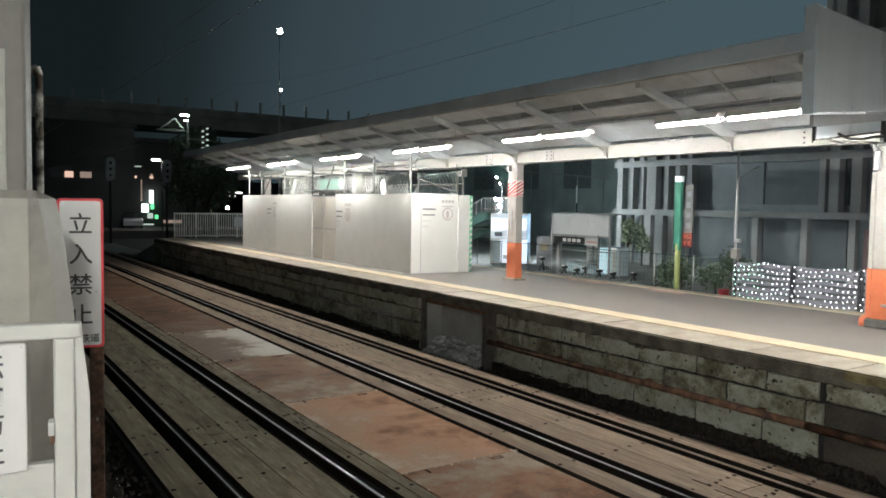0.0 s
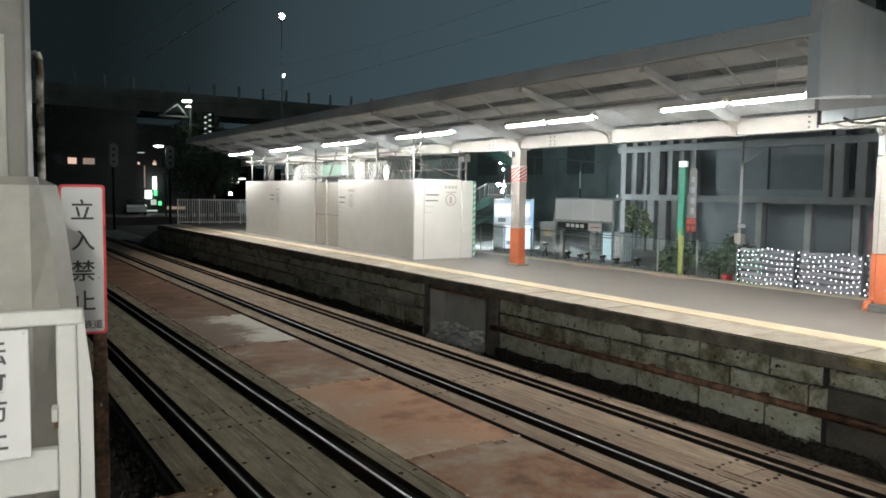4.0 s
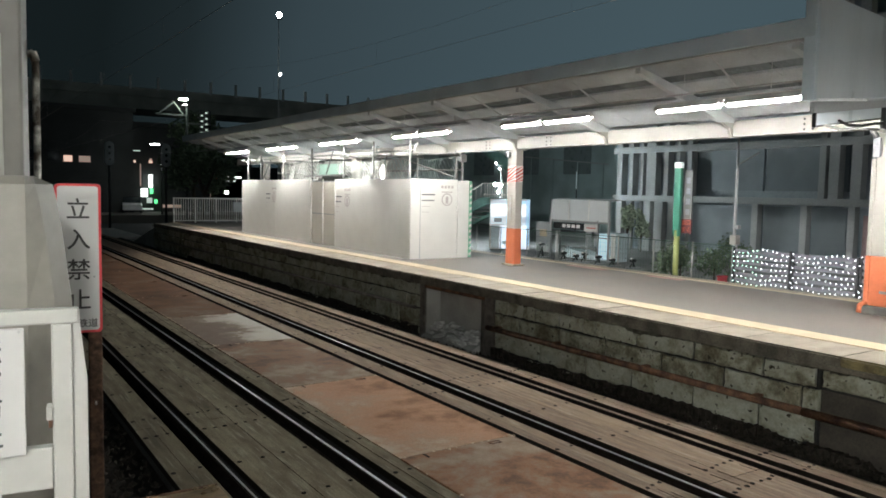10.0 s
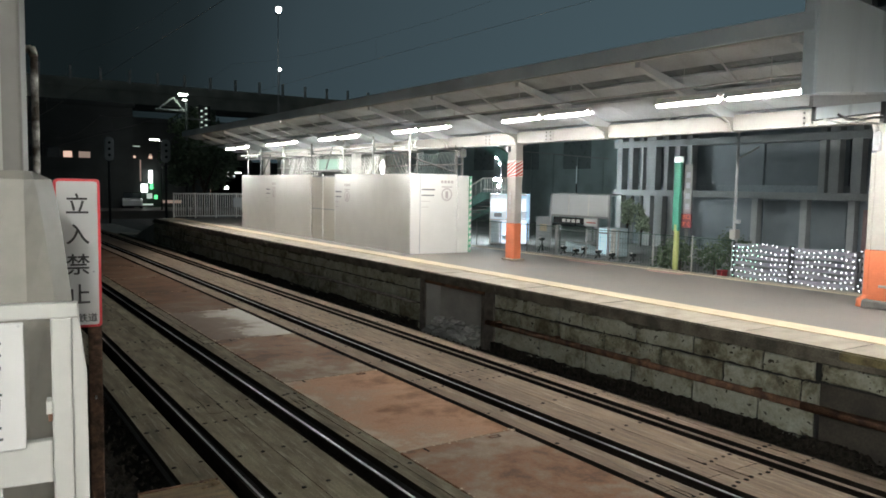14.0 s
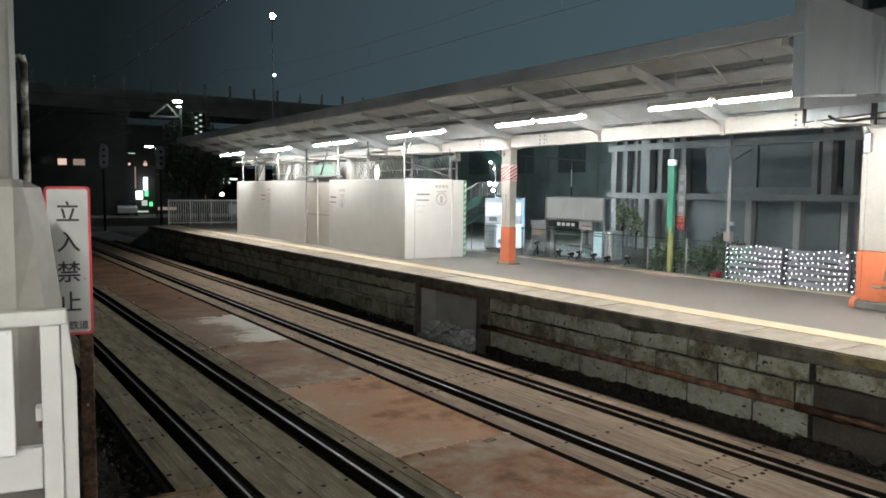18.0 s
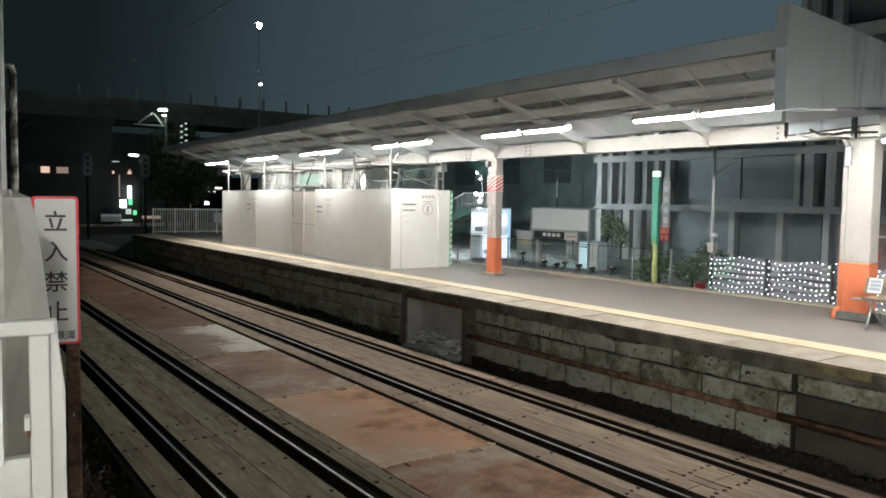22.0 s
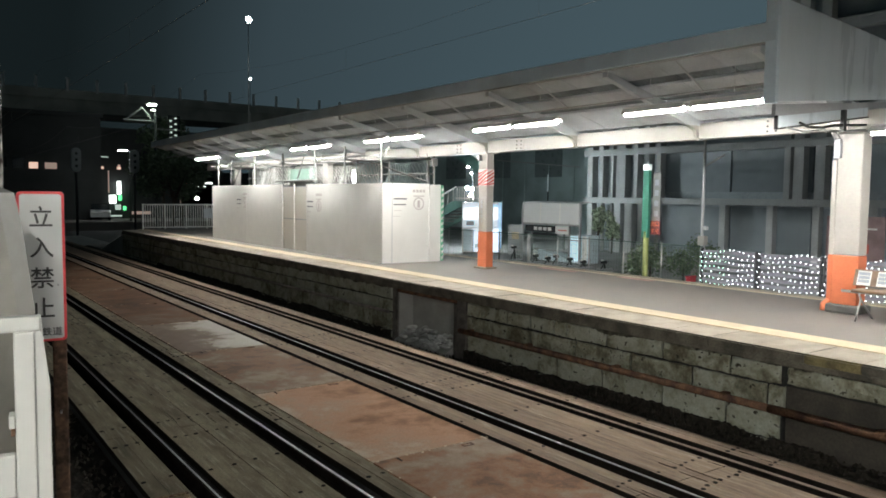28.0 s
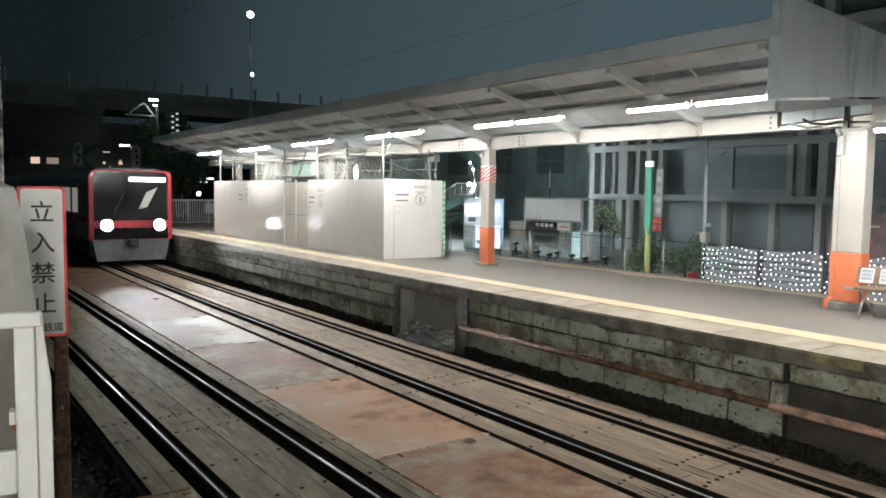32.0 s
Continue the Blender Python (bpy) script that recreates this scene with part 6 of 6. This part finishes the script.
    hl = part("headlight", tube(bmesh.new(), (sgn * 0.875, 0.0, 1.47), (sgn * 0.875, 0.03, 1.47), 0.19, sides=24), M["trainblack"], train)
    # Shroud and louvres are added only to narrow the beam.
    bm = bmesh.new()
    for q in range(24):
        a0, a1 = 2 * math.pi * q / 24, 2 * math.pi * (q + 1) / 24
        prism(bm, [(sgn * 0.875 + r * math.cos(a), 1.47 + r * math.sin(a)) for r, a in ((0.175, a0), (0.19, a0), (0.19, a1), (0.175, a1))], "y", -0.22, 0.0)
    part("shroud", bm, M["black"], hl)
    for q in range(-5, 6):
        cx, hh = sgn * 0.875 + q * 0.030, math.sqrt(max(0.0, 0.17 ** 2 - (q * 0.03) ** 2))
        part("beam_louvre", prism(bmesh.new(), ((cx - 0.001, -0.014), (cx + 0.001, -0.014), (cx - 0.006, -0.15), (cx - 0.008, -0.15)), "z", 1.47 - hh, 1.47 + hh), M["black"], hl)
    for q in range(-4, 5):
        zz, ww = 1.47 + q * 0.038, math.sqrt(0.17 ** 2 - (q * 0.038) ** 2)
        part("beam_louvre", B(sgn * 0.875 - ww, sgn * 0.875 + ww, -0.15, -0.016, zz - 0.001, zz + 0.001), M["black"], hl)
    # Glowing ring added to widen the glare and leave glints on the hoarding.
    bm = bmesh.new()
    for q in range(24):
        a0, a1 = 2 * math.pi * q / 24, 2 * math.pi * (q + 1) / 24
        prism(bm, [(sgn * 0.875 + r * math.cos(a), 1.47 + r * math.sin(a)) for r, a in ((0.172, a0), (0.192, a0), (0.192, a1), (0.172, a1))], "y", -0.226, -0.2215)
    # Black ring added to keep that glow off the train's face.
    back = bmesh.new()
    for q in range(24):
        a0, a1 = 2 * math.pi * q / 24, 2 * math.pi * (q + 1) / 24
        prism(back, [(sgn * 0.875 + r * math.cos(a), 1.47 + r * math.sin(a)) for r, a in ((0.191, a0), (0.200, a0), (0.200, a1), (0.191, a1))], "y", -0.221, -0.21)
    part("rim_backing", back, M["black"], hl)
    part("rim", bm, M["glowring"], hl, "glowing ring added round the headlight")
    part("lens", tube(bmesh.new(), (sgn * 0.875, -0.012, 1.47), (sgn * 0.875, -0.001, 1.47), 0.165, sides=20), M["headlight"], hl, "brilliant white headlight lens")
part("lower_skirt", prism(bmesh.new(), ((-1.30, 0.95), (1.30, 0.95), (1.15, 0.20), (-1.15, 0.20)), "y", 0.06, 0.22, bevel=0.02), M["trainroof"], train, "grey front skirt")
part("coupler", B(-0.15, 0.15, -0.35, 0.10, 0.72, 0.98, bevel=0.03), M["underframe"], train)
part("pantograph", bar(bmesh.new(), (-0.8, 9.0, 4.6), (0.8, 9.0, 4.6), 0.06, 0.04), M["black"], train)
for a, b in (((-0.5, 8.2, 3.44), (0, 9.4, 4.15)), ((0.5, 8.2, 3.44), (0, 9.4, 4.15)), ((0, 9.4, 4.15), (-0.4, 9.0, 4.58)), ((0, 9.4, 4.15), (0.4, 9.0, 4.58))):
    part("pantograph_arm", bar(bmesh.new(), a, b, 0.04, 0.04), M["black"], train)

# ---- pieces: coping slabs, wall blocks, track deck ----
def unit_block(seed, rough=0.02):
    """A unit stone, 1 long in y and 1 high in z, with a rough worn face towards -x."""
    rr = random.Random(seed)
    bm = bmesh.new()
    ys = (0, 0.02, 0.10, 0.20, 0.31, 0.43, 0.56, 0.68, 0.80, 0.90, 0.98, 1)
    zs = (0, 0.07, 0.33, 0.66, 0.93, 1)
    ny, nz = len(ys) - 1, len(zs) - 1
    front = []
    for i in range(ny + 1):
        row = []
        for j in range(nz + 1):
            edge = i in (0, ny) or j in (0, nz)
            corner = i in (0, ny) and j in (0, nz)
            chip = rr.random() < (0.34 if edge else 0.05)
            dx = (0.014 if corner else 0.007 if edge else 0.0) + rr.uniform(-rough, rough) * 0.16 + (rr.uniform(0.008, 0.028) if chip else 0.0)
            row.append(bm.verts.new((dx, ys[i] + rr.uniform(-0.007, 0.007), zs[j] + rr.uniform(-0.04, 0.04))))
        front.append(row)
    for i in range(ny):
        for j in range(nz):
            bm.faces.new((front[i][j], front[i][j + 1], front[i + 1][j + 1], front[i + 1][j]))
    ring = [front[i][0] for i in range(ny + 1)] + [front[ny][j] for j in range(1, nz + 1)] + [front[i][nz] for i in range(ny - 1, -1, -1)] + [front[0][j] for j in range(nz - 1, 0, -1)]
    back = [bm.verts.new((0.10, v.co.y, v.co.z)) for v in ring]
    for i in range(len(ring)):
        j = (i + 1) % len(ring)
        bm.faces.new((ring[i], ring[j], back[j], back[i]))
    bmesh.ops.recalc_face_normals(bm, faces=bm.faces[:])
    return mesh_of("stone", bm, M["block"])


STONES = [unit_block(s) for s in range(6)]
wall = thing("platform_wall", 8.03, 0, 0, "worn pale stone block wall under the platform edge", "wall", kind="structure")
part("joint_backing", B(0.040, 0.36, 4.52, 10.40, -0.40, 0.93), M["mortar"], wall)
part("joint_backing", B(0.040, 0.36, 12.80, PEND, -0.40, 0.93), M["mortar"], wall)
part("joint_backing", B(0.040, 0.36, -30, 4.515, 0.66, 0.93), M["mortar"], wall)
# Shallow box coloured dark, in place of the shade in a deep hollow.
part("recess_back", B(0.085, 0.385, -30, 4.50, -0.40, 0.66), M["recess_shade"], wall, "shallow recess back, coloured dark with the shade of a hollow")
part("recess_back", B(0.355, 0.385, 10.4, 12.8, -0.40, 0.93), M["concrete"], wall)
rr = random.Random(12)


def stone(y0, y1, z0, z1):
    ob = part("stone_block", rr.choice(STONES), None, wall)
    g = 0.015
    ob.matrix_basis = Matrix.LocRotScale((rr.uniform(-0.008, 0.004), y0 + g, z0 + rr.uniform(0, 0.004)), Euler((rr.uniform(-0.006, 0.006), rr.uniform(-0.012, 0.012), 0)), (1, y1 - y0 - 2 * g, z1 - z0 - 0.028))


for z0, z1, joints in ((0.672, 0.915, (4.53, 5.18, 6.18, 7.15, 7.93, 8.20, 8.73, 9.30, 10.02, 10.38)),
                       (0.40, 0.668, (4.50, 4.69, 5.72, 6.70, 7.74, 8.72, 9.70, 10.38)),
                       (0.03, 0.395, (4.52, 5.22, 6.17, 7.22, 8.13, 9.18, 10.38)),
                       (-0.28, 0.02, (4.52, 5.6, 6.8, 8.0, 9.2, 10.36))):
    for a, b in zip(joints, joints[1:]):
        stone(a, b, z0, z1)
for a, b in ((3.25, 4.47), (2.1, 3.2), (1.05, 2.05), (0.0, 1.0)):
    stone(a, b, 0.69, 0.915)
for z0, z1, off in ((0.672, 0.915, 0.0), (0.40, 0.668, 0.5), (0.03, 0.395, 0.2), (-0.28, 0.02, 0.7)):
    y = 12.88
    first = True
    while y < PEND - 0.1:
        L = (1.02 - off) if first and off else 1.02
        stone(y, min(y + L, PEND), z0, z1)
        y += L
        first = False

# the open bay in the wall
bay = thing("drain_bay", 8.03, 10.4, -0.30, "open recess in the platform wall with rubble inside", "recess")
part("jamb", B(-0.03, 0.33, -0.02, 0.24, 0, 1.22, bevel=0.01), M["rustpost"], bay, "dark rusty upright")
part("jamb", B(0.06, 0.33, 0.26, 0.46, 0, 1.16, bevel=0.01), M["rustpost"], bay, "dark rusty upright")
part("jamb", B(-0.03, 0.10, 2.24, 2.42, 0, 1.22, bevel=0.01), M["rustpost"], bay, "dark rusty upright")
part("cheek", B(0.0, 0.35, 2.20, 2.236, 0, 1.14, bevel=0.006), M["concrete"], bay, "pale concrete cheek of the recess")
part("back_slab", B(0.325, 0.352, 0.465, 2.196, 0.2, 1.14, bevel=0.005), M["concrete"], bay, "pale concrete back of the recess")
part("lintel", B(-0.04, 0.33, 0.25, 2.23, 1.145, 1.235, bevel=0.01), M["rust"], bay, "rusty steel lintel")
part("slab", prism(bmesh.new(), ((-0.12, 0.0), (-0.12, 0.20), (0.33, 0.42), (0.33, 0.0)), "y", 0.47, 2.195), M["concrete"], bay)
for k in range(34):
    s = rr.uniform(0.06, 0.15)
    bm = bmesh.new()
    bmesh.ops.create_icosphere(bm, subdivisions=1, radius=s, matrix=Matrix.Diagonal((0.9, rr.uniform(0.8, 1.5), 0.28, 1)))
    for v in bm.verts:
        v.co += Vector((rr.uniform(-1, 1), rr.uniform(-1, 1), rr.uniform(-1, 1))) * s * 0.18
    ob = part("rubble", bm, M["rubble"], bay)
    xx = rr.uniform(-0.10, 0.28)
    ob.matrix_basis = Matrix.LocRotScale((xx, rr.uniform(0.55, 2.15), 0.24 + (xx + 0.1) * 0.5 + rr.uniform(0, 0.03)), Euler((rr.uniform(-0.4, 0.4), rr.uniform(-0.6, 0.2), rr.uniform(0, 3))), None)

pipe = thing("rusty_pipe", 7.93, 0, 0.39, "long rusty steel pipe fixed along the platform wall", "pipe")
part("pipe", tube(bmesh.new(), (0.03, -12, 0.01), (0.03, 4.62, 0.0), 0.050), M["rust"], pipe)
part("pipe", tube(bmesh.new(), (0.03, 4.62, 0.0), (0.03, 10.5, 0.0), 0.046), M["rust"], pipe)
part("pipe", tube(bmesh.new(), (0.03, 12.9, 0.02), (0.03, 34.0, 0.02), 0.035), M["rustpost"], pipe, "dull brown continuation of the pipe")
for y in (3.4, 5.2, 6.9, 8.7, 10.2):
    part("clamp", B(-0.02, 0.11, y - 0.045, y + 0.045, 0.03, 0.062, bevel=0.010), M["rust"], pipe)


# ragged crust that has run down from the coping over the top stones
crust = bmesh.new()
for y0, y1 in ((0.0, 10.36), (12.9, 30.0)):
    y, prev, drift = y0, 0.90, 0.02
    while y < y1:
        yn = y + rr.uniform(0.010, 0.035)
        drift = min(0.075, max(0.008, drift + rr.gauss(0, 0.007)))
        zn = 0.918 - drift - (rr.uniform(0.01, 0.03) if rr.random() < 0.10 else 0.0)
        prism(crust, ((y, 0.925), (y, prev), (yn, zn), (yn, 0.925)), "x", -0.012 + rr.uniform(-0.003, 0.003), 0.03)
        y, prev = yn, zn
part("crust", crust, M["crustdark"], wall, "ragged dark crust below the coping")
bank = bmesh.new()
for y0, y1 in ((-2.0, 10.36), (12.9, 30.0)):
    y, prev, drift = y0, 0.0, 0.0
    while y < y1:
        yn = y + rr.uniform(0.012, 0.05)
        drift = min(0.07, max(-0.05, drift + rr.gauss(0, 0.014)))
        zn = drift + rr.uniform(-0.012, 0.012)
        prism(bank, ((y, -0.3), (y, prev), (yn, zn), (yn, -0.3)), "x", -0.075 + rr.uniform(-0.02, 0.02), 0.03)
        y, prev = yn, zn
part("moss_bank", bank, M["ballast"], wall, "ragged dark mossy dirt along the foot of the wall")


# coping slabs
def coping_mesh(L, side="copingside"):
    bm = bmesh.new()
    box(bm, 0, 0.735, 0.004, L - 0.004, 0, 0.112)
    bmesh.ops.bevel(bm, geom=[e for e in bm.edges if all(abs(v.co.x) < 1e-5 for v in e.verts) and abs(e.verts[0].co.y - e.verts[1].co.y) > 0.1], offset=0.018, segments=2, affect="EDGES")
    bm.normal_update()
    # Upward faces get the pale coping, every other face the darker side colour.
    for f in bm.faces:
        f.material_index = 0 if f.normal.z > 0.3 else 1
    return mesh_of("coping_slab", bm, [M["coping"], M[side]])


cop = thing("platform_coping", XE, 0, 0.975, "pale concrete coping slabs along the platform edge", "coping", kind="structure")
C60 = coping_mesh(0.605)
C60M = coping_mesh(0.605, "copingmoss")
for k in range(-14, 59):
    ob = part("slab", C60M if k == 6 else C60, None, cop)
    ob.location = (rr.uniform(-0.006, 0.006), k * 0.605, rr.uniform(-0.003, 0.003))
# A dark strip fills the space between the coping and the top stones.
part("bedding", B(0.02, 0.70, -30, PEND, -0.062, -0.002), M["copingside"], cop, "dark bedding strip under the coping")


# track deck
def plank_mesh(w, L, paint):
    bm = bmesh.new()
    box(bm, 0.0004, w - 0.0004, 0.001, L - 0.001, -0.075, 0.0, bevel=0.0022)
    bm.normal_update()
    # Only the tops take the timber; the sides are near-black, darkening the gaps.
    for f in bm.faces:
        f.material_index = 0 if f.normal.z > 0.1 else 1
    return mesh_of("plank", bm, [M[paint], M["plankside"]])


def bolt_rows(bm, x0, x1, wide, rows, y0):
    """Bolt heads across one deck strip: dense rows at the plank joints, sparse ones between."""
    for row, dense in rows:
        n = (7 if dense else 4) if wide else (3 if dense else 2)
        for k in range(n):
            x = x0 + 0.05 + k * (x1 - x0 - 0.10) / (n - 1)
            c = (x + rr.uniform(-0.012, 0.012), y0 + row + 0.07 * (x - x0) + rr.uniform(-0.02, 0.02))
            tube(bm, (c[0], c[1], -0.004), (c[0], c[1], 0.0035), 0.024 * rr.uniform(0.8, 1.15), sides=8)


STRIPS = ((1.75, 2.095, 2), (2.385, 3.225, 4), (3.60, 3.866, 2), (5.46, 5.765, 2), (6.10, 6.91, 4), (7.262, 7.55, 2))
PL = 4.32
for x0, x1, n in STRIPS:
    dk = thing("deck_strip", x0, 0, -0.006, "weathered brown-grey timber deck strip beside the rails", "track deck", "deck strips")
    w = (x1 - x0) / n
    near = x0 < 5
    ys = 0.23 if near else 0.12
    rows = ((0.34, 1), (1.68, 0), (2.77, 0), (3.98, 1)) if near else ((0.25, 1), (1.50, 0), (2.74, 0), (4.08, 1))
    me = plank_mesh(w, PL, "boards_dim_mossy" if near else "boards")
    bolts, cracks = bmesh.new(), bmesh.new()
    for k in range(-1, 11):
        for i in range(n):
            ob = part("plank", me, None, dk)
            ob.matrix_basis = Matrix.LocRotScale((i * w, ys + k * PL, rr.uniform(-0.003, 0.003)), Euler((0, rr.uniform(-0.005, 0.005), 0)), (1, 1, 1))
        if k < 6:
            bolt_rows(bolts, 0, x1 - x0, n > 2, rows, ys + k * PL)
        if k < (4 if near else 2):
            for q in range(4 if n > 2 else 2):
                cx, cy, cl = rr.uniform(0.06, x1 - x0 - 0.06), ys + k * PL + rr.uniform(-0.45, 0.35), rr.uniform(0.15, 0.5)
                dx, wd = rr.uniform(-0.012, 0.012), rr.uniform(0.002, 0.006)
                prism(cracks, ((cx, cy), (cx + wd + dx * 0.5, cy + cl * 0.4), (cx + dx, cy + cl), (cx - wd * 0.4 + dx * 0.5, cy + cl * 0.5)), "z", -0.004, 0.0042)
    tagged(part("bolts", bolts, M["boltdark"], dk, "dark sunken bolt heads"), kind="stuff")
    tagged(part("cracks", cracks, M["boltdark"], dk, "dark splits along the grain"), kind="stuff")
    part("sleeper_bed", B(0.01, x1 - x0 - 0.01, -4, 48, -0.17, -0.078), M["mortar"], dk)

PMS = {q: mesh_of("plate", B(0.0, 1.478, 0.004, 3.226, -0.03, 0.0, bevel=0.003), M[q]) for q in ("plate", "plate_dim_rust", "plate_rust", "plate_tan", "plate_pale")}
for k in range(-1, 14):
    y0 = 0.10 + 3.23 * k
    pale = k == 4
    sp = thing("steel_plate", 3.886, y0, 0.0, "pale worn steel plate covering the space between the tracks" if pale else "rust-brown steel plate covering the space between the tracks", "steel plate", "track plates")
    pm = PMS["plate_pale" if pale else "plate_rust" if k == 2 else "plate_dim_rust" if k > 4 else "plate_tan" if k == 1 else "plate"]
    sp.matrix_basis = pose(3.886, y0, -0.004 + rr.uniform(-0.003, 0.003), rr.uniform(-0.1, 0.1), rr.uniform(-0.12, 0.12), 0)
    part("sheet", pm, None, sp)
    part("support", B(0.03, 1.455, 0.05, 3.18, -0.186, -0.031), M["mortar"], sp)
    part("lifting_slot", B(0.262, 0.284, 3.10, 3.21, 0.0005, 0.004), M["boltdark"], sp)
    for cx, cy in ((1.16, 3.13),):
        bm = bmesh.new()
        for q in ((-0.07, 0.07, -0.035, -0.023), (-0.07, 0.07, 0.023, 0.035), (-0.07, -0.055, -0.023, 0.023), (0.055, 0.07, -0.023, 0.023)):
            box(bm, cx + q[0], cx + q[1], cy + q[2], cy + q[3], 0.0005, 0.006)
        part("lifting_eye", bm, M["rust"], sp)
    grit = bmesh.new()
    for q in range(64):
        side = rr.random() < 0.62
        gx, gy = (rr.gauss(0.004, 0.010), rr.uniform(0.0, 3.2)) if side else (rr.uniform(0.0, 1.48), 3.222 + rr.gauss(0, 0.014))
        if q < 12:      # heaped in the corners
            gx, gy = rr.choice((0.01, 1.47)) + rr.gauss(0, 0.022), 3.215 + rr.gauss(0, 0.03)
        gs = rr.uniform(0.004, 0.014) * (1.7 if rr.random() < 0.15 else 1.0)
        bmesh.ops.create_icosphere(grit, subdivisions=1, radius=gs, matrix=Matrix.Translation((gx, gy, 0.0)) @ Matrix.Diagonal((1.2, rr.uniform(1, 2.4), 0.35, 1)))
    tagged(part("grit", grit, M["grit"], sp, "pale crust along the plate's edges"), kind="stuff")



def motions():
    """The train runs in at a steady pace on the far track."""
    speed, stop = 19.4, 27.85
    walk(train, [(t, pose(6.49, stop + speed * (32.0 - t), 0)) for t in range(0, 33, 2)])


motions()
